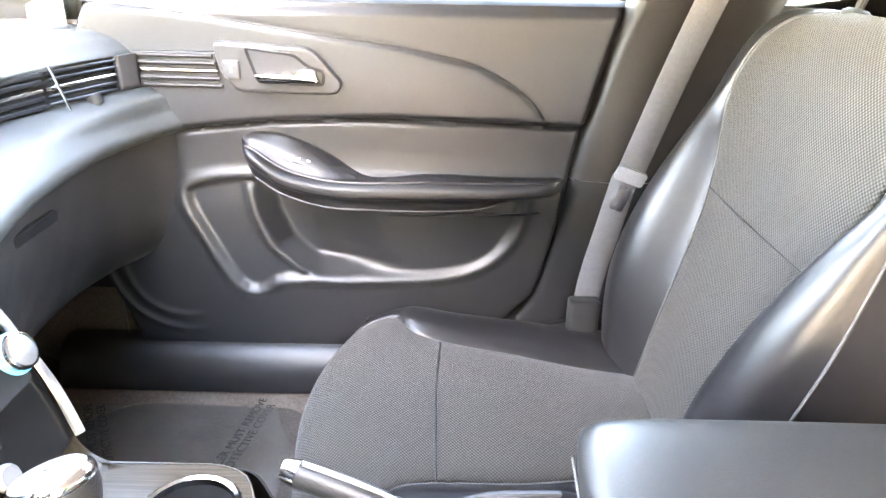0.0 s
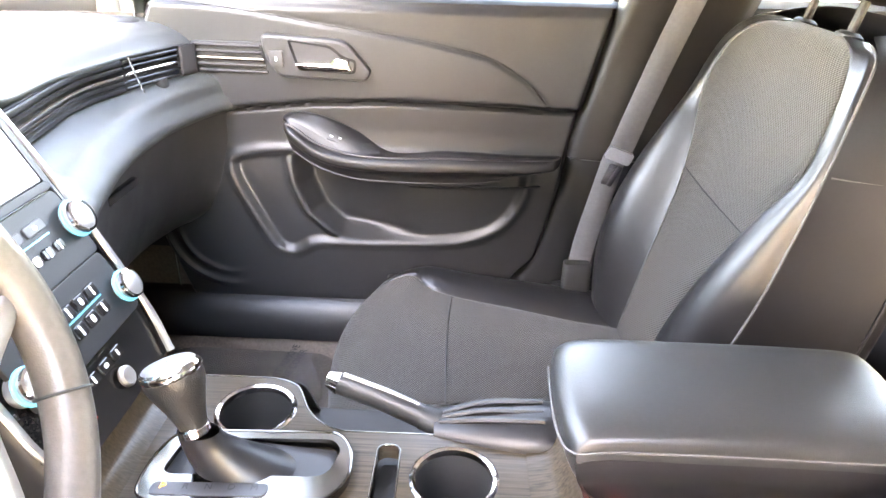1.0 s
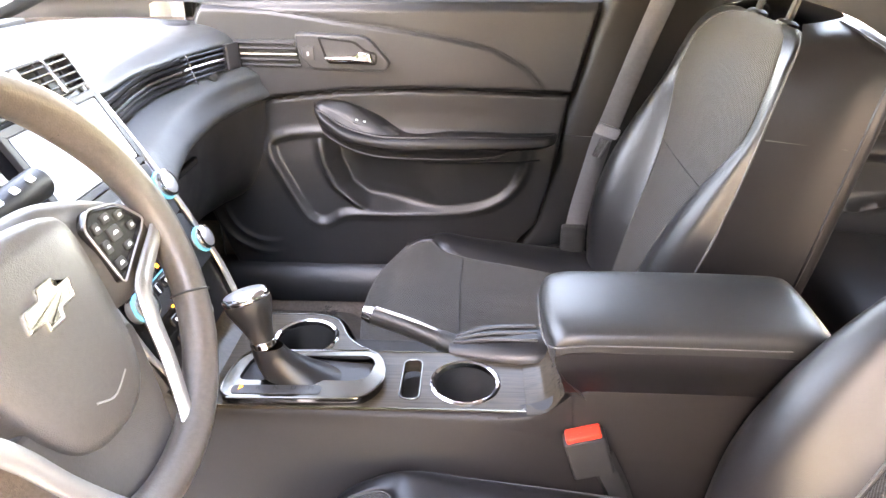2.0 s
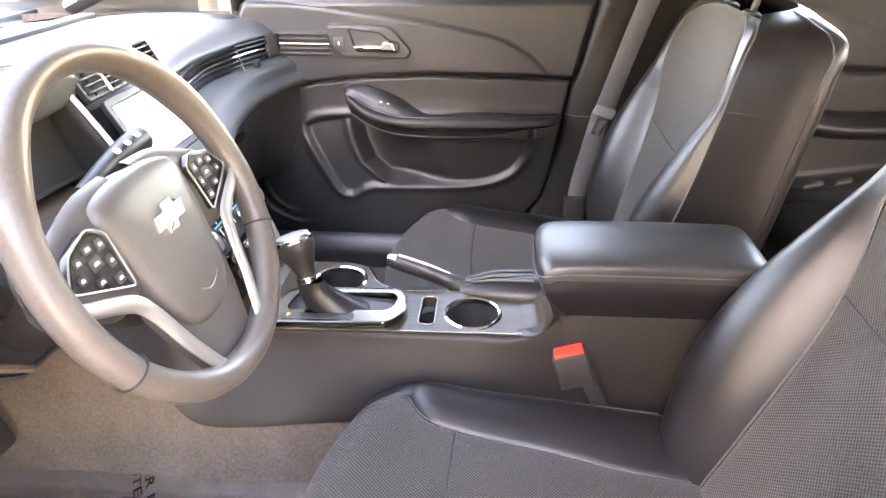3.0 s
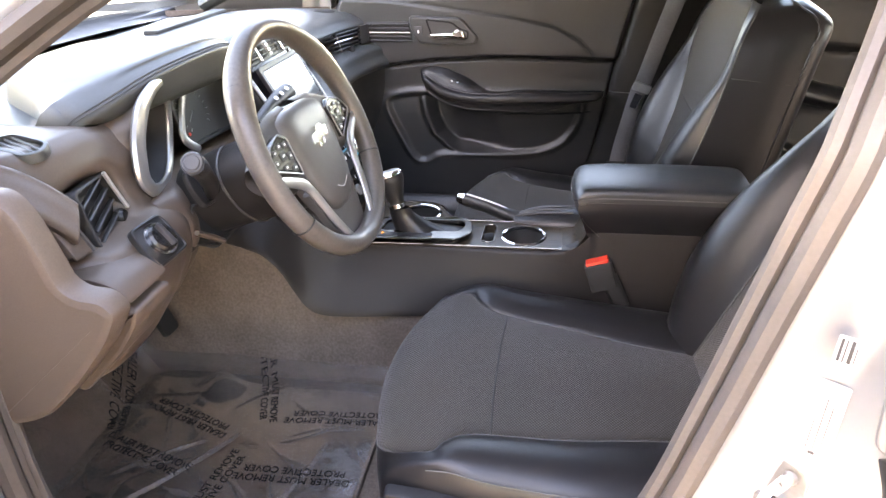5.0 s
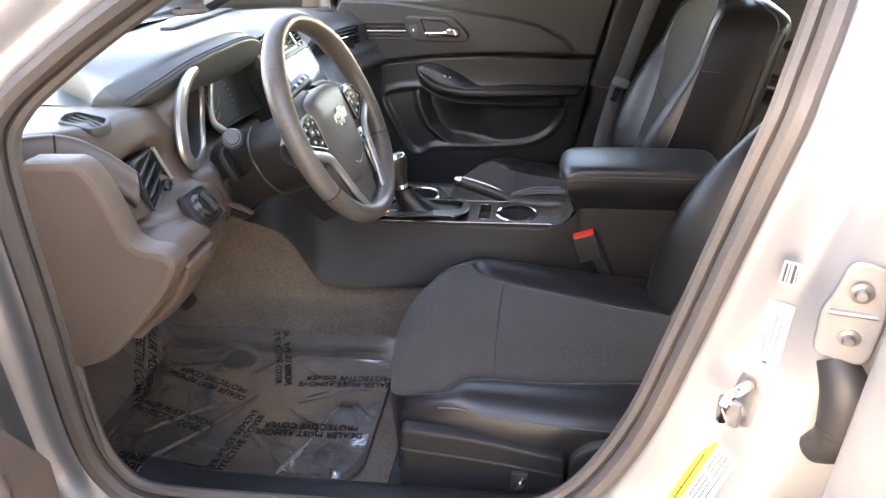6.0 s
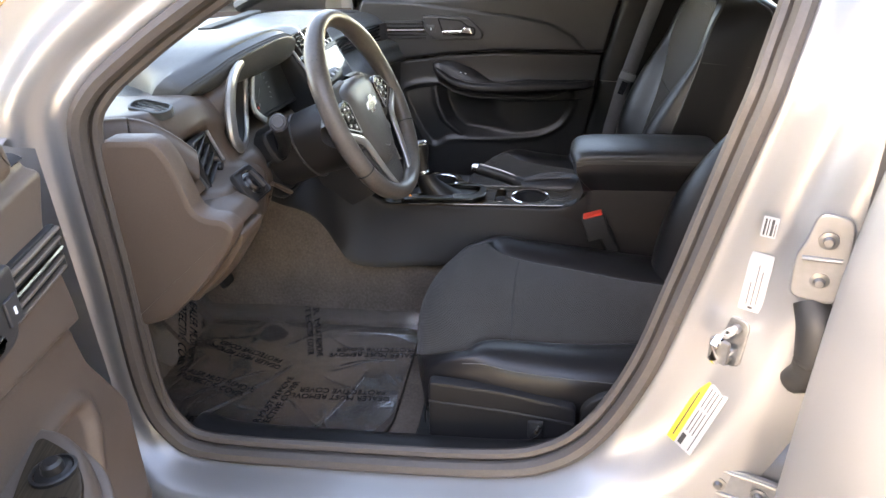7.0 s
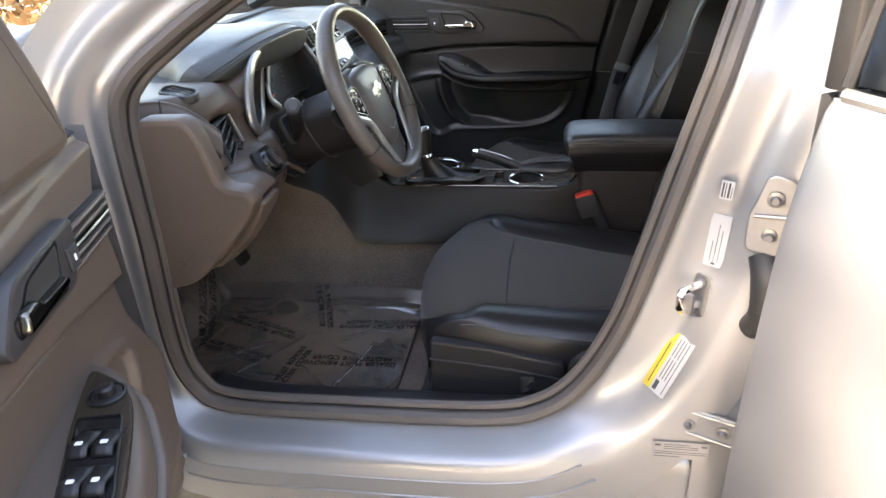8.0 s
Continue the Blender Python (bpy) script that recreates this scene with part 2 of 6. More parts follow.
def loft(sections, nu, nv, cv=False, cu=False, caps=False):
    """A smooth skin over a row of sections with equal numbers of points."""
    S = np.array([[list(q) for q in s] for s in sections], float)
    ks = np.linspace(0, 1, nv)
    if cv:
        rows = np.array([cr(s, nv, True) for s in S])
    else:
        rows = np.array([crk(s, ks) for s in S])
    if cu:
        A = np.stack([cr(rows[:, j], nu, True) for j in range(nv)], 1)
    else:
        A = np.stack([crk(rows[:, j], np.linspace(0, 1, nu)) for j in range(nv)], 1)
    v, f = sheet(A, cu, cv)
    if caps:
        f.append(tuple(range(nv))[::-1])
        f.append(tuple((nu - 1) * nv + j for j in range(nv)))
    return v, f


def tube(path, r, n=10, seg=None, closed=False, flat=1.0, up=(0, 0, 1), smooth=True):
    """A round or flattened rod along a path; r may change from point to point."""
    P = np.array(path, float)
    m = len(P)
    seg = seg or (m * 6 if smooth and m > 2 else m)
    R = np.array([r] * m if np.isscalar(r) else r, float)
    if smooth and m > 2:
        Q = cr(np.c_[P, R], seg, closed)
    else:
        Q = np.c_[P, R]
    P, R = Q[:, :3], Q[:, 3]
    T = np.gradient(P, axis=0) if not closed else np.roll(P, -1, 0) - np.roll(P, 1, 0)
    T /= np.linalg.norm(T, axis=1)[:, None]
    side = np.cross(T, np.array(up, float))
    side /= np.maximum(np.linalg.norm(side, axis=1), 1e-6)[:, None]
    top = np.cross(side, T)
    a = np.linspace(0, 2 * math.pi, n, endpoint=False)
    A = P[:, None] + R[:, None, None] * (np.cos(a)[None, :, None] * side[:, None] + flat * np.sin(a)[None, :, None] * top[:, None])
    v, f = sheet(A, closed, True)
    if not closed:
        f.append(tuple(range(n))[::-1])
        f.append(tuple((len(P) - 1) * n + j for j in range(n)))
    return v, f


def rnd(poly, r, k=4):
    """A polygon with rounded corners."""
    p = np.array(poly, float)
    out = []
    m = len(p)
    rs = [r] * m if np.isscalar(r) else r
    for i in range(m):
        a, b, c = p[i - 1], p[i], p[(i + 1) % m]
        u, w = (a - b), (c - b)
        lu, lw = np.linalg.norm(u), np.linalg.norm(w)
        d = min(rs[i], 0.45 * lu, 0.45 * lw)
        s, e = b + u / lu * d, b + w / lw * d
        for t in np.linspace(0, 1, k):
            out.append((1 - t) ** 2 * s + 2 * t * (1 - t) * b + t * t * e)
    return np.array(out)


def plate(outline, depth, origin=(0, 0, 0), U=(1, 0, 0), V=(0, 1, 0), bev=0.002, hollow=None):
    """A solid slab with a rounded front edge: outline in U, V; front face at depth along U x V."""
    o, U, V = np.array(origin, float), np.array(U, float), np.array(V, float)
    U, V = U / np.linalg.norm(U), V / np.linalg.norm(V)
    Wd = np.cross(U, V)
    p = np.array(outline, float)
    area = 0.5 * np.sum(p[:, 0] * np.roll(p[:, 1], -1) - np.roll(p[:, 0], -1) * p[:, 1])
    if area < 0:
        p = p[::-1]
    t = np.roll(p, -1, 0) - np.roll(p, 1, 0)
    t /= np.maximum(np.linalg.norm(t, axis=1), 1e-9)[:, None]
    nrm = np.stack([-t[:, 1], t[:, 0]], 1)
    sg = 1 if depth > 0 else -1
    rings = [(0, 0.0), (0, depth - sg * bev), (bev * 0.3, depth - sg * bev * 0.3), (bev, depth), (bev * 1.15, depth)]
    if hollow:
        w, dip = hollow
        rings += [(w, depth), (w + bev * 0.5, depth - dip)]
    A = []
    for ins, h in rings:
        q = p + nrm * ins
        A.append(o + q[:, :1] * U + q[:, 1:] * V + h * Wd)
    v, f = sheet(np.array(A), False, True)
    k = len(p)
    f = [tuple(x) for x in f] if depth > 0 else [tuple(x[::-1]) for x in f]
    f.append(tuple(range(k))[::-1] if depth > 0 else tuple(range(k)))
    top = tuple((len(rings) - 1) * k + j for j in range(k))
    f.append(top if depth > 0 else top[::-1])
    return v, f


def box(x0, x1, y0, y1, z0, z1, bev=0.003, r=0.004):
    return plate(rnd([(x0, y0), (x1, y0), (x1, y1), (x0, y1)], r), z1 - z0, (0, 0, z0), bev=bev)


def lathe(profile, origin, axis, n=28, arc=None):
    """A turned solid: profile of (radius, height) about an axis."""
    w = np.array(axis, float)
    w /= np.linalg.norm(w)
    h = np.array((0, 0, 1.0)) if abs(w[2]) < 0.9 else np.array((1.0, 0, 0))
    u = np.cross(h, w)
    u /= np.linalg.norm(u)
    v2 = np.cross(w, u)
    a = np.linspace(0, 2 * math.pi, n, endpoint=False)
    A = np.array([np.array(origin) + r * (np.cos(a)[:, None] * u + np.sin(a)[:, None] * v2) + z * w for r, z in profile])
    v, f = sheet(A, False, True)
    return v, f


def mk(name, vf, material, parent=None, label="", sharp=35, uv=None, solid=0.0, flip=False):
    """One mesh object; a part where parent is given."""
    v, f = vf
    v = np.asarray(v, float)
    me = bpy.data.meshes.new(name)
    me.from_pydata(v.tolist(), [], [tuple(int(i) for i in (q[::-1] if flip else q)) for q in f])
    if uv is not None:
        lay = me.uv_layers.new(name="UVMap")
        idx = np.empty(len(me.loops), dtype=np.int32)
        me.loops.foreach_get("vertex_index", idx)
        lay.data.foreach_set("uv", np.asarray(uv, float)[idx].ravel())
    me.materials.append(material)
    me.polygons.foreach_set("use_smooth", [True] * len(me.polygons))
    me.set_sharp_from_angle(angle=radians(sharp))
    me.update()
    ob = new(name, me)
    if solid:
        md = ob.modifiers.new("thickness", "SOLIDIFY")
        md.thickness, md.offset = abs(solid), -1 if solid > 0 else 1
    if parent is not None:
        ob.parent = parent
    if label:
        ob["label"] = label
    return ob


def thing(name, label, category, group="", kind="", at=(0, 0, 0)):
    e = new(name)
    e.location = at
    e.empty_display_size = 0.05
    return tagged(e, label, category, group, kind)


def lengths(A):
    """Length and width coordinates in metres for a grid of points."""
    du = np.r_[np.zeros((1, A.shape[1])), np.cumsum(np.linalg.norm(np.diff(A, axis=0), axis=2), axis=0)]
    dv = np.c_[np.zeros((A.shape[0], 1)), np.cumsum(np.linalg.norm(np.diff(A, axis=1), axis=2), axis=1)]
    dv = dv - dv[:, A.shape[1] // 2][:, None]
    return np.stack([du[:, A.shape[1] // 2][:, None] + 0 * du, dv], 2).reshape(-1, 2)


def grid_of(sections, nu, nv):
    S = np.array([[list(q) for q in s] for s in sections], float)
    rows = np.array([crk(s, np.linspace(0, 1, nv)) for s in S])
    return np.stack([crk(rows[:, j], np.linspace(0, 1, nu)) for j in range(nv)], 1)


def step(a, b, x):
    t = np.clip((x - a) / (b - a), 0, 1)
    return t * t * (3 - 2 * t)


def sdf(X, Z, poly):
    """Signed distance to a polygon, negative inside."""
    p = np.array(poly, float)
    d = np.full(X.shape, 1e9)
    inside = np.zeros(X.shape, bool)
    for a, b in zip(p, np.roll(p, -1, 0)):
        e = b - a
        t = np.clip(((X - a[0]) * e[0] + (Z - a[1]) * e[1]) / (e @ e), 0, 1)
        d = np.minimum(d, np.hypot(X - a[0] - t * e[0], Z - a[1] - t * e[1]))
        c = ((a[1] > Z) != (b[1] > Z)) & (X < (b[0] - a[0]) * (Z - a[1]) / (b[1] - a[1] + 1e-12) + a[0])
        inside ^= c
    return np.where(inside, -d, d)


def to_line(X, Z, pts):
    """Distance to an open line of points."""
    d = np.full(X.shape, 1e9)
    p = np.array(pts, float)
    for a, b in zip(p, p[1:]):
        e = b - a
        t = np.clip(((X - a[0]) * e[0] + (Z - a[1]) * e[1]) / (e @ e), 0, 1)
        d = np.minimum(d, np.hypot(X - a[0] - t * e[0], Z - a[1] - t * e[1]))
    return d


def lettering(name, text, size, m, material, parent, depth=0.0002):
    """Words as a thin mesh, in the plane of the pose m."""
    c = bpy.data.curves.new(name, "FONT")
    c.body, c.size, c.align_x, c.align_y, c.extrude = text, size, "CENTER", "CENTER", depth
    tmp = new(name, c)
    bpy.context.view_layer.update()
    me = bpy.data.meshes.new_from_object(tmp.evaluated_get(bpy.context.evaluated_depsgraph_get()))
    bpy.data.objects.remove(tmp)
    me.transform(m)
    me.materials.clear()
    me.materials.append(material)
    ob = new(name, me)
    ob.parent = parent
    return ob


# ---------- ground and distance ----------
ground = mk("ground", plate([(-60, -60), (60, -60), (60, 60), (-60, 60)], 0.2, (0, 0, -0.2), bev=0.01), CONCRETE)
tagged(ground, "tan concrete drive under the car, partly sunlit", "ground", kind="structure")


def leaf_cloud(centre, radii, count, size, seed):
    """Many small leaves in a loose uneven ball."""
    rg = np.random.default_rng(seed)
    lumps = rg.normal(size=(14, 3))
    lumps = lumps / np.linalg.norm(lumps, axis=1)[:, None] * rg.uniform(.3, .8, (14, 1))
    c = lumps[rg.integers(0, 14, count)] + rg.normal(size=(count, 3)) * .22
    c = np.array(centre) + c * np.array(radii)
    a, b = rg.normal(size=(count, 3)), rg.normal(size=(count, 3))
    a /= np.linalg.norm(a, axis=1)[:, None]
    b -= np.sum(a * b, axis=1)[:, None] * a
    b /= np.linalg.norm(b, axis=1)[:, None]
    s = rg.uniform(.6, 1.3, (count, 1)) * size
    v = np.stack([c - a * s, c + b * s * .45, c + a * s, c - b * s * .45], 1).reshape(-1, 3)
    return v, [(4 * i, 4 * i + 1, 4 * i + 2, 4 * i + 3) for i in range(count)]


bush = thing("shrub", "tan dry-leaved shrub beyond the bonnet", "shrub")
mk("stem", tube([(-4.0, 3.1, -.02), (-3.95, 3.05, .5), (-4.0, 3.0, .9)], [.05, .04, .02], 8), BARK, bush)
mk("crown", leaf_cloud((-4.1, 3.0, .95), (.6, .6, .5), 900, .06, 5), TANLEAF, bush, sharp=180)

# a row of leafy trees, out of view, placed along the driver's side to shade the car
def shade_tree(x, y, h, seed, leaves):
    t = thing("tree", "dense green tree placed out of view to shade the car", "tree", "trees along the drive")
    mk("trunk", tube([(x, y, -.05), (x + .05, y, h * .3), (x, y + .05, h * .6), (x + .05, y, h * .85)], [.14, .11, .08, .03], 10), BARK, t)
    for k in range(4):
        q = 1.1 + k * 1.57
        mk("limb", tube([(x, y, h * .38), (x + .5 * math.cos(q), y + .4 * math.sin(q), h * .55), (x + .9 * math.cos(q), y + .6 * math.sin(q), h * .75)], [.06, .04, .015], 6), BARK, t)
    mk("crown", leaf_cloud((x, y, h * .58), (1.8, 1.2, h * .48), leaves, .13, seed), TREELEAF, t, sharp=180)


# spots tuned to keep sun off the cabin and on the rear door
for tx, ty, thh, sd, nl in ((-4.33, -4.9, 5.8, 11, 42000), (-5.63, -6.8, 6.6, 13, 42000), (-7.0, -4.6, 5.4, 12, 15000), (-8.0, -6.6, 5.8, 14, 15000), (-.6, -6.6, 4.6, 17, 15000), (3.9, -6.2, 5.6, 15, 15000), (5.6, -4.8, 5.6, 16, 15000)):
    shade_tree(tx, ty, thh, sd, nl)

# ---------- body shell ----------
AP = [(-.08, 1.29), (-.26, 1.235), (-.37, 1.185), (-.45, 1.140), (-.530, 1.088), (-.598, 1.032), (-.634, .955), (-.642, .734), (-.650, .50),
      (-.622, .40), (-.55, .355), (-.3, .355), (-.02, .366), (.09, .398), (.162, .468), (.222, .59), (.264, .74), (.299, .882), (.335, 1.023),
      (.368, 1.13), (.40, 1.26), (.36, 1.30), (.14, 1.31)]
RING = cr(AP, 150, True)


def lean(z):
    """How far the body side tips inwards above the waist."""
    return np.maximum(0, z - 1.02) * 0.42


def ring_normals(R):
    t = np.roll(R, -1, 0) - np.roll(R, 1, 0)
    t /= np.linalg.norm(t, axis=1)[:, None]
    n = np.stack([-t[:, 1], t[:, 0]], 1)
    c = R.mean(0)
    return n if np.sum((R - c) * n) > 0 else -n


RN = ring_normals(RING)


def body_side(sgn):
    """The painted door surround: pillar and sill sections blended round the opening."""
    pil = [(-.006, .03), (-.004, .012), (.010, -.004), (.045, -.008), (.072, -.018), (.095, -.045), (.125, -.066), (.19, -.072)]
    sil = [(-.006, .03), (-.004, .012), (.006, -.012), (.012, -.045), (.022, -.078), (.046, -.090), (.075, -.094), (.16, -.088)]
    front = [(-.006, .03), (-.004, .012), (.010, -.004), (.030, -.010), (.048, -.030), (.066, -.040), (.092, -.042), (.135, -.062)]
    secs = []
    for (x, z), (nx, nz) in zip(RING, RN):
        s = step(0.25, 0.95, -nz)
        fr = step(0.1, 0.6, -nx) * (1 - s)
        row = []
        for a, b, c in zip(pil, sil, front):
            d = a[0] * (1 - s - fr) + b[0] * s + c[0] * fr
            dy = a[1] * (1 - s - fr) + b[1] * s + c[1] * fr
            zz = z + nz * d
            row.append((x + nx * d, sgn * (0.80 - dy - lean(zz)), zz))
        secs.append(crk(row, np.linspace(0, 1, 29)))
    A = np.array(secs)
    return sheet(A, True, False)


wall_driver = mk("wall_driver_side", body_side(-1), PAINT, sharp=50)
tagged(wall_driver, "silver metallic door surround with sill and pillars", "car body", kind="structure")
wall_pass = mk("wall_passenger_side", body_side(1), PAINT, sharp=50, flip=True)
tagged(wall_pass, "silver metallic body side on the far side", "car body", kind="structure")


def ring_tube(sgn, off, y, r, material, name, parent, label, flat=1.0):
    p = np.c_[RING[:, 0] + RN[:, 0] * off, sgn * (y - lean(RING[:, 1])), RING[:, 1] + RN[:, 1] * off]
    return mk(name, tube(p, r, 8, seg=180, closed=True, flat=flat, up=(0, 1, 0)), material, parent, label)


ring_tube(-1, -.008, .795, .0135, RUBBER, "door_seal", wall_driver, "grey rubber door seal", 1.2)
ring_tube(-1, -.024, .776, .010, RUBBER, "seal_lip", wall_driver, "grey rubber seal lip")
ring_tube(1, -.008, .795, .012, DEEP, "door_seal", wall_pass, "black rubber door seal")

# pressed creases along the painted sill
low = [i for i in range(len(RING)) if RN[i][1] < -.75]
for off, yy in ((.060, .8925), (.100, .8935)):
    mk("sill_crease", tube([(RING[i][0] + RN[i][0] * off, -yy, RING[i][1] + RN[i][1] * off) for i in low], .0028, 6, smooth=False, up=(0, 1, 0)), PAINT, wall_driver)

# roof, header and rear close the cabin
# unseen rails, added to stop sun leaking past the roof edge
for sy in (-1, 1):
    cant = mk("cant_rail", loft([[(x, sy * .53, z + .02), (x, sy * .62, z - .015), (x, sy * .70, z - .03), (x, sy * .74, z + .04), (x, sy * .60, z + .09)] for x, z in ((-.16, 1.30), (.1, 1.325), (.6, 1.33), (1.2, 1.30), (1.72, 1.20))], 24, 14), BEIGE, flip=sy > 0)
    tagged(cant, "light grey trimmed roof rail over the doors", "roof rail", kind="structure")
roofrows = []
for x, z, hw in [(-.32, 1.29, .50), (.0, 1.355, .57), (.6, 1.38, .58), (1.2, 1.34, .56), (1.75, 1.22, .52)]:
    roofrows.append([(x, -hw - .04, z - .06), (x, -hw + .05, z - .01), (x, -hw * .4, z + .02), (x, hw * .4, z + .02), (x, hw - .05, z - .01), (x, hw + .04, z - .06)])
ceiling = mk("ceiling", loft(roofrows, 30, 30), BEIGE, solid=0.03)
tagged(ceiling, "light grey fabric headliner under the roof", "ceiling", kind="structure")

xs = np.linspace(-1.2, 1.75, 120)
ys = np.linspace(-.78, .78, 70)
X, Y = np.meshgrid(xs, ys, indexing="ij")
Zf = .226 + np.maximum(0, -.85 - X) * 1.5 + .30 * (1 - step(.10, .155, np.abs(Y))) * step(-1.2, -.6, X) * .55
Zf = Zf + .05 * step(.64, .70, np.abs(Y)) + .18 * step(.42, .48, X) * 0.3
Zf = np.minimum(Zf, .8)
floor = mk("floor", sheet(np.stack([X, Y, Zf], 2)), CARPET, sharp=80)
tagged(floor, "charcoal carpeted car floor with raised tunnel", "floor", kind="structure")
bulk = mk("wall_front", box(-1.24, -1.19, -.8, .8, .2, .95), DEEP)
tagged(bulk, "black bulkhead behind the dashboard", "wall", kind="structure")
rearw = mk("wall_rear", box(1.72, 1.77, -.75, .75, .2, 1.0), DEEP)
tagged(rearw, "black panel behind the rear seat", "wall", kind="structure")
shelf = mk("parcel_shelf", box(1.42, 2.0, -.70, .70, .93, .96, .01), BEIGE)
tagged(shelf, "grey parcel shelf behind the rear bench", "shelf", kind="structure")
rglass = mk("rear_window", loft([[(1.72 + .02, y * .93, 1.235), (1.9, y, 1.10), (2.03, y * 1.05, .97)] for y in np.linspace(-.56, .56, 7)], 16, 10), GLASS)
tagged(rglass, "clear curved rear window", "window", kind="structure")
for sy in (-1, 1):
    cp = mk("c_pillar", loft([[(1.28, sy * (.80 - lean(z)), z), (1.45, sy * (.81 - lean(z)), z), (1.62 + (1.3 - z) * 1.1, sy * (.80 - lean(z)), z), (1.66 + (1.3 - z) * 1.1, sy * (.70 - lean(z) * .7), z)] for z in (.9, 1.0, 1.1, 1.2, 1.30)], 14, 10), PAINT, solid=.03)
    tagged(cp, "silver rear pillar with fabric trim", "rear pillar", kind="structure")
boot = mk("boot_lid", loft([[(2.0, y, .97), (2.2, y, .98), (2.45, y, .95), (2.5, y, .80), (2.5, y, .45)] for y in (-.74, -.4, 0, .4, .74)], 14, 14), PAINT)
tagged(boot, "silver boot lid behind the rear window", "boot lid", kind="structure")

# bonnet and front wing, cowl, windscreen
bonnet = thing("bonnet", "silver car bonnet and cowl beyond the windscreen", "bonnet")
rows = []
for y in (-.86, -.8, -.5, 0, .5, .8, .86):
    e = abs(y) / .86
    rows.append([(-1.22, y, .985 - .06 * e ** 3), (-1.5, y, .99 - .09 * e ** 3), (-1.8, y, .95 - .12 * e ** 3), (-2.05, y, .85 - .16 * e ** 3), (-2.12, y, .70)])
mk("panel", loft(rows, 30, 24), PAINT, bonnet)
mk("cowl", loft([[(-1.24, y, .975 - .03 * (y / .8) ** 2), (-1.16, y, .955 - .03 * (y / .8) ** 2), (-1.08, y, .965 - .03 * (y / .8) ** 2)] for y in np.linspace(-.78, .78, 7)], 16, 8), DEEP, bonnet, "black cowl panel")
mk("wiper", tube([(-1.14, -.70, .985), (-1.10, -.4, .995), (-1.09, -.05, .99)], [.009, .007, .004], 6), DEEP, bonnet, "black wiper arm")
for sy, lab in ((-1, "silver front wing beside the open door"), (1, "silver front wing on the far side")):
    rows = []
    for x in (-.70, -.9, -1.2, -1.6, -1.95):
        rows.append([(x, sy * .80, .985 - .05 * max(0, -x - 1)), (x, sy * .86, .965 - .05 * max(0, -x - 1)), (x, sy * .905, .88), (x, sy * .92, .7), (x, sy * .91, .45), (x, sy * .89, .22)])
    w = mk("front_wing", loft(rows, 20, 20), PAINT, flip=sy < 0)
    tagged(w, lab, "car wing", kind="structure")
screen = mk("windscreen", loft([[(-1.17 + .12 * (y / .7) ** 2, y, .975), (-.72 + .10 * (y / .7) ** 2, y * .93, 1.155), (-.30 + .05 * (y / .7) ** 2, y * .80, 1.305)] for y in np.linspace(-.72, .72, 9)], 30, 14), GLASS)
tagged(screen, "clear curved windscreen above the dashboard", "windscreen", kind="structure")
screen.visible_shadow = False
for sy in (-1, 1):
    p = mk("a_pillar_trim", tube([(-1.05, sy * .735, .965), (-.75, sy * .725, 1.09), (-.48, sy * .68, 1.19), (-.22, sy * .60, 1.29)], [.035, .04, .045, .05], 12, flat=.6), SOFT)
    tagged(p, "dark grey windscreen pillar trim", "pillar trim", kind="structure")

# inner trims of the near opening: sill tread, pillar side, footwell side
tr = thing("sill_trim", "black plastic sill tread inside the door", "sill trim", kind="structure")
rows = [[(x, -.782, .352 + dz), (x, -.745, .362 + dz), (x, -.70, .352 + dz), (x, -.672, .31 + dz), (x, -.668, .27)] for x, dz in ((-.60, .02), (-.5, .0), (-.2, .002), (.05, .01), (.16, .06), (.24, .16), (.3, .3))]
mk("tread", loft(rows, 40, 16), BLACK, tr, flip=True)
rows = [[(-.615, -.785, z), (-.66, -.755, z), (-.76, -.735, z), (-.95, -.715, z)] for z in (.27, .40, .55, .70, .9)]
mk("footwell_side", loft(rows, 12, 12), WARMLIT, tr, "black footwell side panel with warm light in its tone")
tr2 = thing("footwell_trim", "carpeted footwell side with a black sill on the far side", "footwell trim", kind="structure")
rows = [[(-.56, .742, z), (-.66, .752, z), (-.80, .742, z), (-1.18, .715, z)] for z in (.25, .40, .55, .70, .95)]
# carpet's lighter tone lifts this panel, which little light reaches
mk("footwell_side", loft(rows, 12, 12), CARPET, tr2, "carpeted footwell side panel")
rows = [[(x, .765, .345), (x, .72, .350), (x, .69, .335), (x, .67, .30), (x, .668, .26)] for x in (-.75, -.5, -.2, .1, .4, .8, 1.3)]
# tread takes the lightened door plastic for the same reason
mk("tread", loft(rows, 30, 14), DOORBLACK, tr2)
mk("outer_sill", box(-.80, 1.7, .76, .90, .2, .34, .01, .02), DEEP, tr2)
bt = thing("b_pillar_trim", "dark grey plastic pillar trim beside the seat", "pillar trim", kind="structure")
rows = [[(x, -.78 + lean(z) , z), (x + .05, -.73 + lean(z), z), (x + .13, -.715 + lean(z), z), (x + .2, -.74 + lean(z), z)] for x, z in ((.10, .37), (.2, .5), (.26, .68), (.31, .88), (.36, 1.06), (.41, 1.28))]
mk("panel", loft(rows, 24, 12), BLACK, bt)

# far pillar trim with two mouldings and the shoulder belt
bp = thing("b_pillar_trim", "dark grey plastic centre pillar trim with a joint", "pillar trim", kind="structure")


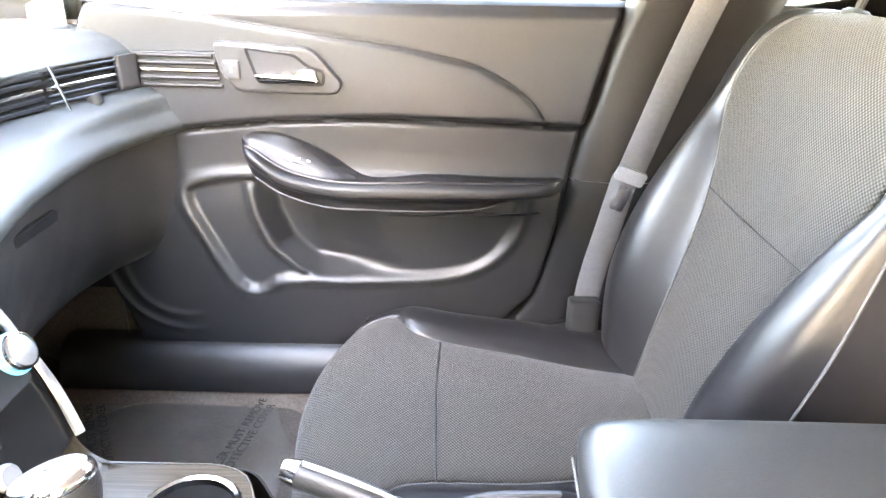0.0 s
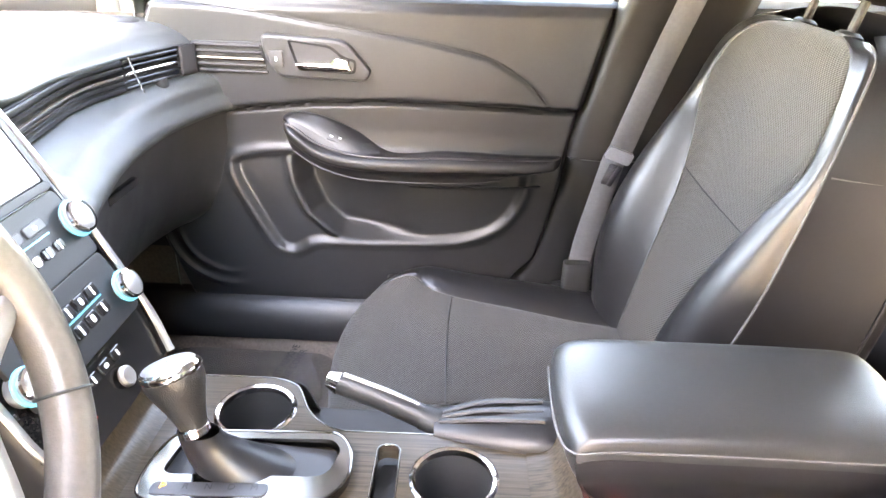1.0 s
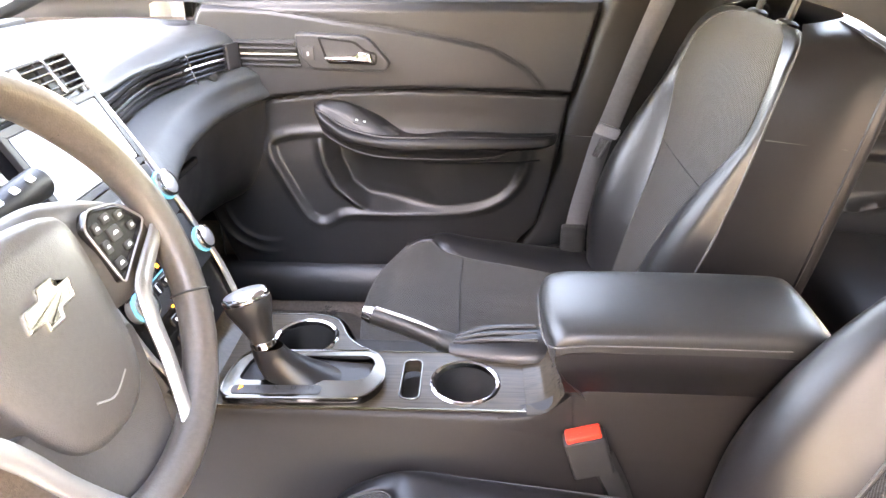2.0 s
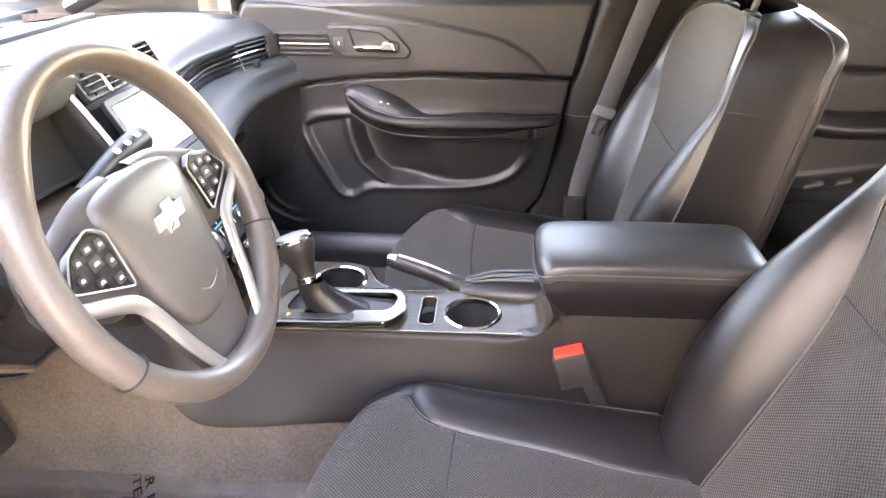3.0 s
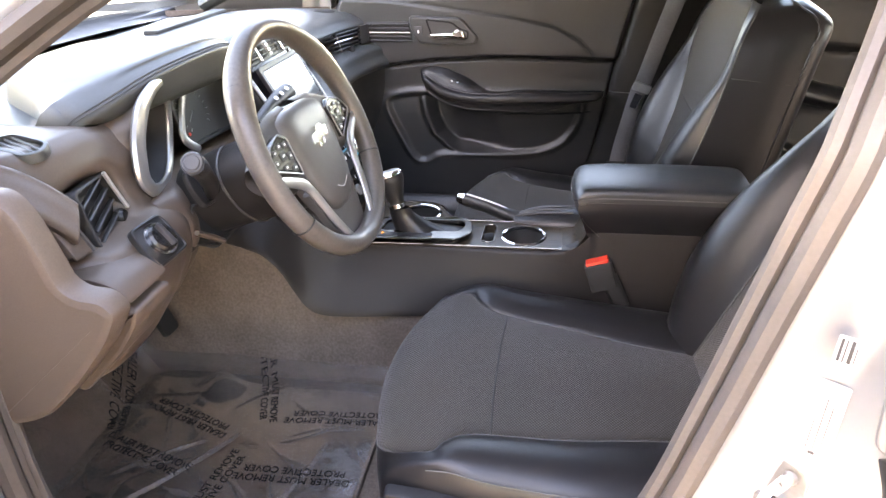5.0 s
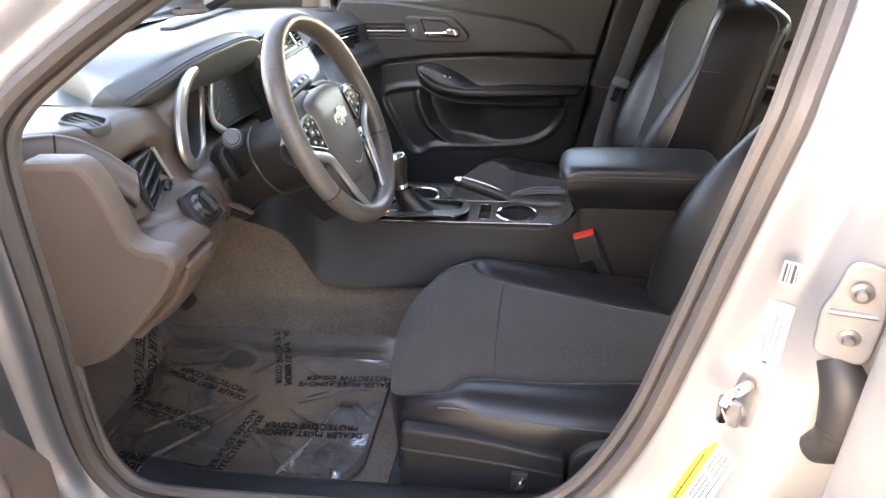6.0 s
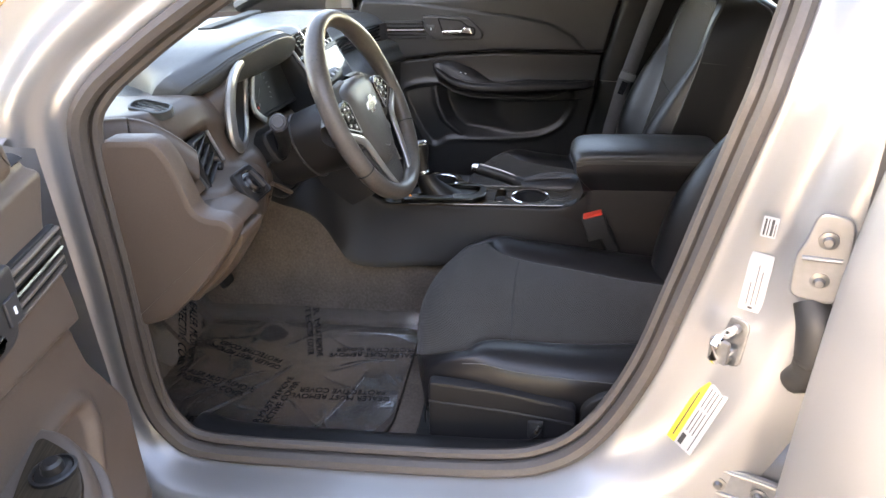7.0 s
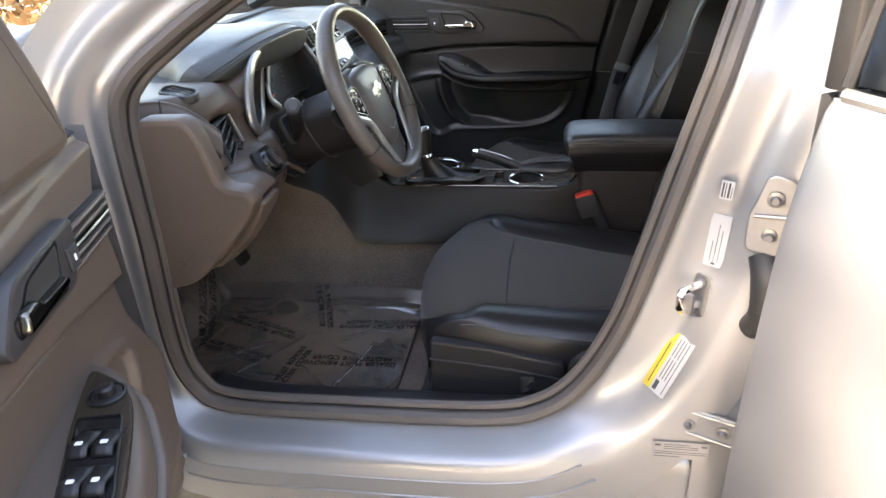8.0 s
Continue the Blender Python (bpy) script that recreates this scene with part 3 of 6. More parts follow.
def pil(z0, z1, off):
    cen = [(.10, .36), (.165, .47), (.21, .636), (.232, .775), (.26, .88), (.295, 1.0), (.36, 1.28)]
    rows = []
    for z in np.linspace(z0, z1, 14):
        x = np.interp(z, [c[1] for c in cen], [c[0] for c in cen])
        ln = max(0, z - .9) * .3
        rows.append([(x - .004, .765 - ln, z), (x + .006, .722 - off - ln, z), (x + .035, .706 - off - ln, z), (x + .10, .70 - off - ln, z), (x + .20, .715 - ln, z), (x + .25, .76 - ln, z)])
    return loft(rows, 30, 20)


mk("lower_panel", pil(.30, .697, 0.0), BLACK, bp)
mk("upper_panel", pil(.699, 1.30, .004), LOWBLACK, bp)


def ribbon(path, width, thick, across):
    """A flat belt along a path."""
    P = cr(path, 40)
    ac = np.array(across, float)
    ac = ac / np.linalg.norm(ac)
    T = np.gradient(P, axis=0)
    T /= np.linalg.norm(T, axis=1)[:, None]
    s = ac[None] - (T @ ac)[:, None] * T
    s /= np.linalg.norm(s, axis=1)[:, None]
    n = np.cross(T, s)
    w, h = width / 2, thick / 2
    A = np.stack([P + s * a + n * b for a, b in ((-w, -h), (-w * .9, h), (w * .9, h), (w, -h))], 1)
    v, f = sheet(A, False, True)
    return v, f


def seat_belt(m, label):
    b = thing("seat_belt", label, "seat belt")
    mk("shoulder_webbing", ribbon([(.425, .585, 1.22), (.408, .62, 1.08), (.36, .65, .90), (.315, .665, .735)], .047, .0015, (1, 0, -.35)), BELT, b, "grey shoulder webbing")
    mk("lap_webbing", ribbon([(.306, .667, .72), (.286, .662, .63), (.266, .655, .54), (.256, .645, .47), (.254, .63, .42)], .045, .0015, (1, -.1, -.35)), BELT, b)
    tg = mk("tongue", plate(rnd([(-.026, -.013), (.026, -.013), (.026, .013), (-.026, .013)], .006), .01, (.312, .658, .722), (1, 0, -.35), (-.33, .25, -.95), bev=.003), LIGHTGREY, b, "light grey latch tongue housing")
    mk("blade", plate(rnd([(-.013, 0), (.013, 0), (.011, .045), (-.011, .045)], .003), .003, (.307, .652, .706), (1, 0, -.35), (-.33, .1, -.95), bev=.001), CHROME, tg)
    mk("anchor", box(.225, .282, .625, .655, .40, .50, .006, .01), DEEP, b, "black anchor housing")
    if m is not None:
        b.matrix_world = m
    return b


seat_belt(None, "grey seat belt hanging down the far pillar")

mk("rear_sill", loft([[(x, -.80, .50), (x, -.856, .48), (x, -.868, .43), (x, -.874, .30), (x, -.868, .20)] for x in (.34, .5, .8, 1.3, 1.6)], 16, 12), PAINT, wall_driver)
mk("lower_sill", loft([[(x, -.850, .37), (x, -.862, .35), (x, -.866, .29), (x, -.866, .20)] for x in (.20, .26, .34, .40)], 10, 10), PAINT, wall_driver)
mk("rear_pillar_face", loft([[(x, y, z) for x, y in ((.40, -.80), (.43, -.815), (.46, -.80), (.48, -.74))] for z in (.36, .5, .7, .9, 1.0)], 14, 10), PAINT, wall_driver)
# near-side pillar fittings
st = thing("door_striker", "zinc door striker bolted to the silver pillar", "door striker")
mk("plate", plate(rnd([(-.018, -.036), (.018, -.036), (.018, .036), (-.018, .036)], .014, 6), .004, (.3255, -.8205, .680), (.72, -.68, 0), (.12, .12, .98), bev=.0015), STEEL, st)
mk("loop", tube([(.326, -.820, .700), (.296, -.850, .702), (.291, -.855, .696), (.290, -.856, .674), (.294, -.852, .668), (.323, -.822, .664)], .0065, 8, smooth=False), CHROME, st)
mk("guard", plate(rnd([(-.014, -.018), (.014, -.018), (.014, .018), (-.014, .018)], .004), .006, (.300, -.850, .684), (.72, -.68, 0), (0, 0, 1), bev=.0015), STEEL, st)
for dz in (-.024, .024):
    mk("bolt", lathe([(0, .006), (.006, .006), (.0075, .003), (.0075, 0)], (.322 + dz * .12, -.824, .680 + dz), (-.68, -.72, 0), 12), STEEL, st)


def label_on(name, lab, c, U, W, w, h, bars, strip=None, paper=None, ink=None):
    """A sticker with bars for its small print; strip is a coloured band with a caption."""
    t = thing(name, lab, "label")
    W = np.array(W, float) / np.linalg.norm(W)
    U = np.array(U, float) - (np.array(U, float) @ W) * W
    U /= np.linalg.norm(U)
    V = np.cross(W, U)
    N = W
    c = np.array(c, float) + N * .003
    mk("paper", plate(rnd([(-w / 2, -h / 2), (w / 2, -h / 2), (w / 2, h / 2), (-w / 2, h / 2)], .002), .0008, c, U, V, bev=.0003), paper or LABELPAPER, t)
    if strip:
        mk("band", plate([(-w / 2, h * .18), (w / 2, h * .18), (w / 2, h / 2), (-w / 2, h / 2)], .0006, c + N * .0009, U, V, bev=.0001), YELLOW, t, "yellow warning band")
    for (x0, x1, y, th) in bars:
        mk("print_bar", plate([(x0 * w, y * h - th * .3), (x1 * w, y * h - th * .3), (x1 * w, y * h + th * .3), (x0 * w, y * h + th * .3)], .0004, c + N * (.0016 if strip and y > .15 else .001), U, V, bev=.0001), ink or INK, t)
    return t


label_on("tyre_label", "yellow and white tyre label on the lower pillar", (.291, -.833, .551), (.38, .12, .92), (-.68, -.62, .39), .112, .046,
         [(-.42, .30, .34, .003), (-.46, -.30, .02, .012), (-.25, .1, .05, .002), (.14, .45, .05, .002), (-.25, .1, -.08, .002), (.14, .45, -.08, .002), (-.25, .1, -.2, .002), (.14, .45, -.2, .002), (-.46, .45, -.34, .002)], True)
label_on("airbag_label", "white side airbag label on the pillar", (.342, -.816, .774), (.08, .08, 1), (-.51, -.85, .12), .085, .03, [(-.4, .0, .2, .0015), (-.4, .3, 0, .0015), (-.4, .2, -.2, .0015), (-.46, -.42, .0, .010)])
label_on("barcode_label", "small white barcode label on the pillar", (.343, -.824, .860), (.08, .08, 1), (-.45, -.88, .1), .028, .019, [(-.4, .4, .3, .004), (-.4, .4, .1, .002), (-.4, .4, -.15, .005), (-.4, .2, -.35, .0015)])
label_on("build_plate", "grey printed build label on the lower pillar", (.316, -.8775, .408), (1, 0, 0), (0, -1, .08), .092, .034, [(-.46, -.36, .3, .006), (-.3, .15, .35, .0015), (-.3, .3, .22, .0015), (-.3, .3, .1, .0015), (-.46, .45, -.08, .0015), (-.46, .45, -.2, .0015), (.36, .46, .3, .006), (-.46, 0, -.36, .002)], paper=PAINT, ink=GREYINK)


# ---------- seats ----------
def seat(name, label, cy, out, recline, x0, lift=0.0):
    """Front seat: knitted cloth centre panels, leather bolsters, wrapped backrest, plastic side shield.
    out: +1 or -1, the side on which the door is."""
    s = thing(name, label, "car seat", "front seats")
    S = [(.36, .432, .110), (.24, .438, .125), (.12, .447, .150), (.02, .457, .163), (-.05, .466, .177), (-.09, .471, .200), (-.118, .472, .224), (-.15, .467, .226), (-.185, .450, .214), (-.205, .425, .180), (-.210, .390, .115), (-.209, .365, .02)]
    S = [(x, z + lift, b) for x, z, b in S]

    def bow(x, w):
        return x + .8 * w * w * step(.05, -.15, x)
    rows = []
    for x, z, b in S:
        rows.append([(bow(x, w * b), cy + w * b, z + (.012 * (1 - w * w) - (.006 if abs(w) == 1 else 0)) * (1 if z > .40 else .3)) for w in (-1, -.93, -.5, 0, .5, .93, 1)])
    A = grid_of(rows, 64, 44)
    mk("cushion_panel", sheet(A), CLOTH, s, "grey knitted cloth cushion centre", uv=lengths(A), sharp=60)
    mk("cushion_front", loft([[(bow(x, w), cy + w, z + lift) for w in (-.236, -.16, -.08, 0, .08, .16, .236)] for x, z in ((-.2085, .368), (-.206, .34), (-.198, .30), (-.185, .27))], 12, 30), LEATHER, s, "black leather cushion front")
    cut = int(np.argmin(np.abs(A[:30, 22, 0])))
    mk("seam", tube(A[cut, 1:43:3] + np.array((0, 0, .0003)), .0017, 5), DEEP, s)
    for sg in (-1, 1):
        rows = []
        for i, (x, z, b) in enumerate(S):
            o = [.255, .262, .268, .270, .270, .268, .266, .262, .256, .250, .243, .233][i]
            g = [.3, .45, .5, .5, .45, .32, .14, .02, 0, 0, 0, 0][i]
            rows.append([(bow(x, w), cy + sg * w, zz) for w, zz in ((b, z - .006), (b + .08 * (o - b), z + .004 * g), (b + .30 * (o - b), z + .028 * g), (b + .65 * (o - b), z + .034 * g), (o - .006, z + .014 * g - .006), (o + .004, z - .035), (o, min(z - .07, .37 + lift)), (o - .02, min(z - .08, .33 + lift)))])
        B = grid_of(rows, 64, 30)
        mk("cushion_bolster", sheet(B), LEATHER, s, "black leather cushion side", flip=sg > 0, sharp=60)
        mk("seam", tube(np.vstack([B[0:44:3, 1] + np.array((0, 0, .0012)), B[44:64:3, 1] + np.array((-.0012, 0, 0))]), .0013, 5), SEAM, s)
        mk("edge_seam", tube(B[2:40:3, 17] + np.array((0, sg * .0006, .0008)), .0012, 5), SEAM, s)
    # base, rails, side shield
    # black slab puts the shade ahead of the rails into colour
    mk("track_cover", box(-.20, -.12, cy - .225, cy + .225, .232, .256, .004, .02), DEEP, s)
    mk("base", box(-.15, .30, cy - .215, cy + .215, .245, .36 + lift, .01, .02), DEEP, s)
    for sg in (-1, 1):
        mk("rail", box(-.20, .36, cy + sg * .19 - .02, cy + sg * .19 + .02, .228, .262, .004), DEEP, s)
    yo = cy + out * .268
    sh = plate(rnd([(-.150, .290), (-.05, .272), (.122, .268), (.122, .400), (-.02, .430), (-.145, .441)], [.03, .02, .012, .012, .03, .012], 5), .022, (0, yo, lift), (1, 0, 0), (0, 0, 1), bev=.006)
    shv = sh[0].copy()
    shv[:, 1] = yo + (shv[:, 1] - yo) * (1 if out < 0 else -1)
    shield = mk("side_shield", (shv, sh[1]), BLACK, s, "black plastic seat side shield", flip=out > 0)
    mk("ridge", tube([(-.146, yo + out * .021, .398 + lift), (.0, yo + out * .0225, .385 + lift), (.118, yo + out * .022, .366 + lift)], .0028, 6), BLACK, shield)
    k = yo + out * .022
    sw = mk("switch", box(.036, .064, min(k, k + out * .008), max(k, k + out * .008), .334 + lift, .370 + lift, .002), DEEP, shield, "black seat switch socket")
    mk("switch_key", tube([(.042, k + out * .011, .338 + lift), (.052, k + out * .013, .352 + lift), (.059, k + out * .011, .366 + lift)], [.003, .006, .004], 8), CHROME, sw, "chrome seat switch")
    rc = plate(rnd([(.128, .268), (.34, .268), (.36, .43), (.30, .46), (.16, .425), (.130, .40)], .03), .018, (0, yo, lift), (1, 0, 0), (0, 0, 1), bev=.006)
    rv = rc[0].copy()
    rv[:, 1] = yo + (rv[:, 1] - yo) * (1 if out < 0 else -1)
    mk("hinge_cover", (rv, rc[1]), DEEP, s, flip=out > 0)

    # backrest
    th = radians(recline)
    up, fw = np.array((math.sin(th), 0, math.cos(th))), np.array((-math.cos(th), 0, math.sin(th)))
    o0 = np.array((x0, cy, .40 + lift * .7))

    def P(h, w, f):
        return tuple(o0 + up * h + np.array((0, 1, 0)) * w + fw * f)
    H = [(0, .100, .225, .030), (.08, .104, .250, .030), (.16, .112, .264, .028), (.24, .126, .268, .022), (.32, .146, .266, .016), (.40, .174, .258, .016), (.47, .206, .250, .020), (.53, .204, .240, .020), (.58, .182, .222, .014), (.615, .134, .190, 0), (.63, .06, .13, -.018)]
    G = [.7, 1.3, 1.7, 1.8, 1.6, 1.0, .3, .08, .03, 0, 0]
    rows = [[P(h, w * b, f + .004 * (1 - w * w) - (.006 if abs(w) == 1 else 0)) for w in (-1, -.93, -.5, 0, .5, .93, 1)] for h, b, o, f in H]
    A = grid_of(rows, 60, 36)
    mk("backrest_panel", sheet(A), CLOTH, s, "grey knitted cloth backrest centre", uv=lengths(A), flip=True, sharp=60)
    mk("seam", tube([P(.355 , w * .15, .0165 + .004 * (1 - w * w)) for w in np.linspace(-1, 1, 9)], .0013, 5), DEEP, s)
    for sg in (-1, 1):
        rows, back = [], []
        for (h, b, o, f), g in zip(H, G):
            d = o - b
            rows.append([P(h, sg * w, ff) for w, ff in ((b, f - .006), (b + .12 * d, f + .006 * g), (b + .40 * d, f + .033 * g), (b + .68 * d, f + .038 * g), (b + .90 * d, f + .029 * g), (o + .002, f + .010 * g - .004))])
            kd = 1 - .45 * step(.58, .634, h)
            back.append([P(h + .050 * step(.44, .60, h) * min(1, max(0, -ff) / .13), sg * w, ff) for w, ff in ((o + .002, f + .010 * g - .004), (o + .004, -.045 * kd), (o + .003, -.100 * kd), (o - .012, -.148 * kd), (o * .6, -.168 * kd), (0, -.172 * kd))])
        B = grid_of(rows, 60, 24)
        mk("backrest_bolster", sheet(B), LEATHER, s, "black leather backrest side", flip=sg < 0, sharp=60)
        mk("seam", tube(B[2:57:3, 1] + fw * .0015, .0016, 5), SEAM, s)
        C = grid_of(back, 60, 30)
        mk("back_cover", sheet(C), LEATHER, s, "black leather back cover", flip=sg < 0, sharp=60)
        mk("piping", tube(C[1:59:3, 14], .0026, 6), LEATHER, s)
        mk("edge_seam", tube(B[1:59:3, 23], .0018, 6), SEAM, s)
        mk("shoulder_seam", tube([P(.485, sg * .2495, .012), P(.492, sg * .2500, -.045), P(.498, sg * .2490, -.100), P(.50, sg * .2440, -.122)], .0016, 5), SEAM, s)
    # headrest on two chrome posts
    for sg in (-1, 1):
        mk("post", tube([P(.60, sg * .065, -.03), P(.72, sg * .065, -.03)], .006, 10), DEEP, s)
        mk("guide", lathe([(.018, -.012), (.018, .004), (.012, .008), (.0, .008)], P(.628, sg * .065, -.03), tuple(up), 14), DEEP, s)
    hr = [[P(h, sgn * w, f) for sgn, w, f in ((1, .0, .03 + b), (1, w * .7, .025 + b), (1, w, -.02), (1, w * .7, -.065), (1, 0, -.07), (-1, w * .7, -.065), (-1, w, -.02), (-1, w * .7, .025 + b))] for h, w, b in ((.675, .03, -.02), (.68, .10, 0), (.72, .13, .012), (.78, .128, .015), (.83, .105, .008), (.85, .03, -.02))]
    mk("headrest", loft(hr, 24, 32, cv=True, caps=True), LEATHER, s, "black leather headrest", flip=True)
    return s


seat("driver_seat", "grey cloth and black leather driver seat, reclined", -.408, -1, 24, .352, .036)
seat("passenger_seat", "grey cloth and black leather front passenger seat", .403, 1, 13, .340, -.010)


def buckle(x, y, z, label):
    b = thing("belt_buckle", label, "belt buckle")
    ax = np.array((-.30, .0, .95))
    mk("stalk", tube([(x + .075, y, z - .19), (x + .05, y, z - .10), (x + .018, y, z - .03)], [.016, .017, .018], 8, flat=.5, up=(0, 1, 0)), DEEP, b)
    mk("housing", plate(rnd([(-.027, -.014), (.027, -.014), (.027, .014), (-.027, .014)], .005), .06, (x + .012, y, z - .055), (.95, 0, .30), (0, 1, 0), bev=.003), DEEP, b)
    mk("button", plate(rnd([(-.023, -.011), (.023, -.011), (.023, .011), (-.023, .011)], .003), .008, (x - .0055, y, z + .001), (.95, 0, .30), (0, 1, 0), bev=.002), RED, b, "red release button")
    return b


buckle(.176, -.131, .562, "black belt buckle with a red button beside the console")
buckle(.19, .16, .54, "black belt buckle with a red button, far side")

# rear bench
rs = thing("rear_seat", "black leather rear bench seat", "rear seat")
rows = [[(x, y, z) for x, z in ((.80, .30), (.74, .40), (.76, .47), (.86, .49), (1.05, .47), (1.28, .44))] for y in (-.66, -.6, -.35, 0, .35, .6, .66)]
mk("cushion", loft(rows, 30, 26), LEATHER, rs, flip=True)
rows = [[(x, y, z) for x, z in ((1.24, .44), (1.22, .50), (1.27, .70), (1.36, .95), (1.42, 1.0), (1.5, 1.0))] for y in (-.66, -.6, -.35, 0, .35, .6, .66)]
mk("backrest", loft(rows, 30, 26), LEATHER, rs, flip=True)


# ---------- dashboard ----------
dash = thing("dashboard", "black soft dashboard with slatted vents and pads", "dashboard")
EDGE = [(-.520, -.600, .944), (-.46, -.61, .935), (-.42, -.62, .925), (-.28, -.61, .93), (-.15, -.59, .94), (-.04, -.572, .95), (.08, -.565, .955), (.16, -.562, .935), (.22, -.562, .915), (.35, -.578, .912), (.435, -.575, .910), (.557, -.560, .908), (.685, -.530, .905), (.745, -.512, .905)]
rows = []
for y, x, z in EDGE:
    end = step(.55, .76, y) * .02
    c = .30 + .70 * step(-.45, .0, y)
    rows.append([(-1.13, y, .945 - end), (-.95, y, .958 - end * .8), (-.78, y, .960 - end * .6), (x - .085, y, z + .036 * c), (x - .035, y, z + .024 * c), (x - .010, y, z + .009 * c), (x, y, z - .004), (x - .012, y, z - .016)])
mk("top", loft(rows, 110, 50), SOFT, dash, "grey-black soft dash top")

# stitched hood over the instruments
rows = []
for y, x, z, h in ((-.541, -.612, .960, .0), (-.540, -.602, .962, .45), (-.535, -.594, .964, .78), (-.525, -.582, .969, .95), (-.505, -.570, .975, 1), (-.47, -.556, .984, 1.03), (-.40, -.541, .997, 1.04), (-.30, -.528, 1.006, 1.0), (-.20, -.522, 1.012, .9), (-.12, -.530, 1.005, .7), (-.07, -.55, .985, .3)):
    xb = float(np.interp(y, (-.541, -.525, -.505, -.48, -.44, -.40), (-.640, -.662, -.68, -.70, -.75, -.82)))
    zb = .950
    rows.append([(xb, y, zb), (xb + .012, y, zb + (z + .006 - zb) * .7 * h), (xb + .04, y, zb + (z + .016 - zb) * h), (x - .05, y, zb + (z + .022 - zb) * h), (x - .022, y, zb + (z + .014 - zb) * h), (x - .004, y, zb + (z + .004 - zb) * h), (x, y, zb + (z - .006 - zb) * h), (x - .012, y, min(zb, z - .02) + .006 * h), (x - .05, y, zb - .012)])
A = grid_of(rows, 60, 48)
mk("instrument_hood", sheet(A), SOFT, dash, "stitched soft instrument hood")
for k in (28, 30):
    mk("stitching", tube(A[6:55:2, k] + np.array((0, 0, .0012)), .0011, 5), SEAM, dash)
# defroster slots in the top
for y0, y1, x in ((-.05, .12, -.97), (.22, .60, -.93), (-.45, -.15, -.96)):
    mk("defrost_slot", box(x - .02, x + .02, y0, y1, .955, .968, .003), DEEP, dash)
mk("top_speaker", lathe([(0, .004), (.028, .004), (.033, .002), (.034, -.01)], (-.64, .70, .941), (0.1, 0, 1), 20), BLACK, dash, "small round speaker grille")

# vent band: dark backing with slim slats, passenger side
BAND = [(.175, -.545), (.22, -.550), (.35, -.573), (.435, -.578), (.55, -.556), (.65, -.522), (.715, -.497)]


def band_x(y):
    ys, xs = [b[0] for b in BAND], [b[1] for b in BAND]
    return float(np.interp(y, ys, xs))


rows = [[(x - .004, y, .905), (x - .024, y, .896), (x - .026, y, .862), (x - .006, y, .846)] for y, x in BAND]
mk("vent_backing", loft(rows, 40, 10), DEEP, dash)
for z, mtl, r in ((.899, BLACK, .0042), (.889, GLOSSBLACK, .0042), (.877, CHROME, .0030), (.866, GLOSSBLACK, .0042), (.855, BLACK, .0042)):
    mk("slat", tube([(x - .004, y, z) for y, x in BAND if y < .52] + [(band_x(.52) - .004, .52, z)], r, 8, flat=.7, up=(1, 0, 0)), mtl, dash)
for z in (.899, .889, .877, .866, .855):
    mk("louvre", tube([(band_x(y) - .002, y, z) for y in np.linspace(.525, .655, 5)], .0026 if z != .877 else .0032, 6, flat=.5, up=(1, 0, 0)), CHROME if z == .877 else GLOSSBLACK, dash)
for y in (.555, .585, .615, .64):
    mk("vane", tube([(band_x(y) - .010, y, .903), (band_x(y) - .010, y, .851)], .0015, 5), DEEP, dash)
mk("vent_bar", tube([(-.559, .535, .909), (-.546, .545, .845)], .0024, 8), CHROME, dash, "chrome vent bar")
mk("vent_cap", loft([[(band_x(y) - .004, y, z) for y in (.662, .68, .70)] for z in (.904, .90, .87, .85)], 8, 8), BEZEL, dash, "grey vent end cap", solid=.01)
mk("vent_wheel", lathe([(.0, .006), (.009, .006), (.012, .0), (.012, -.01)], (-.535, .60, .846), (.5, 0, -1), 14), DEEP, dash)

# soft pad below the band and glovebox under it
LOW = [(.12, -.440), (.165, -.447), (.215, -.462), (.325, -.490), (.435, -.503), (.541, -.502), (.659, -.476), (.722, -.446)]
rows = []
for y, xl in LOW:
    xb = band_x(max(y, .175)) + (0 if y > .17 else .02)
    rows.append([(xb - .012, y, .850), (xb + .004, y, .846), (xb + (xl - xb) * .5 + .004, y, .832), (xl - .012, y, .810), (xl + .002, y, .790), (xl - .004, y, .775), (xl - .03, y, .766)])
mk("lower_pad", loft(rows, 60, 34), SOFT, dash, "grey-green stitched lower pad")
rows = []
for y, xl in LOW:
    rows.append([(xl - .02, y, .772), (xl - .026, y, .755), (xl - .030, y, .70), (xl - .045, y, .62), (xl - .09, y, .545), (xl - .20, y, .50), (-.80, y, .49)])
gb = mk("glovebox", loft(rows, 40, 30), GLOVE, dash, "black glovebox front")
mk("handle", plate(rnd([(-.05, -.008), (.05, -.008), (.05, .008), (-.05, .008)], .006), .008, (-.522, .36, .735), (0, 1, 0), (.12, 0, 1), bev=.003), GLOSSBLACK, gb)
mk("end_cap", loft([[(x, y, z) for x, y in ((-.46, .735), (-.60, .74), (-.8, .745))] for z in (.9, .75, .6, .45)], 10, 8), BLACK, dash)

# driver side end: one skin from the screen over a soft edge down to the knees
rows = []
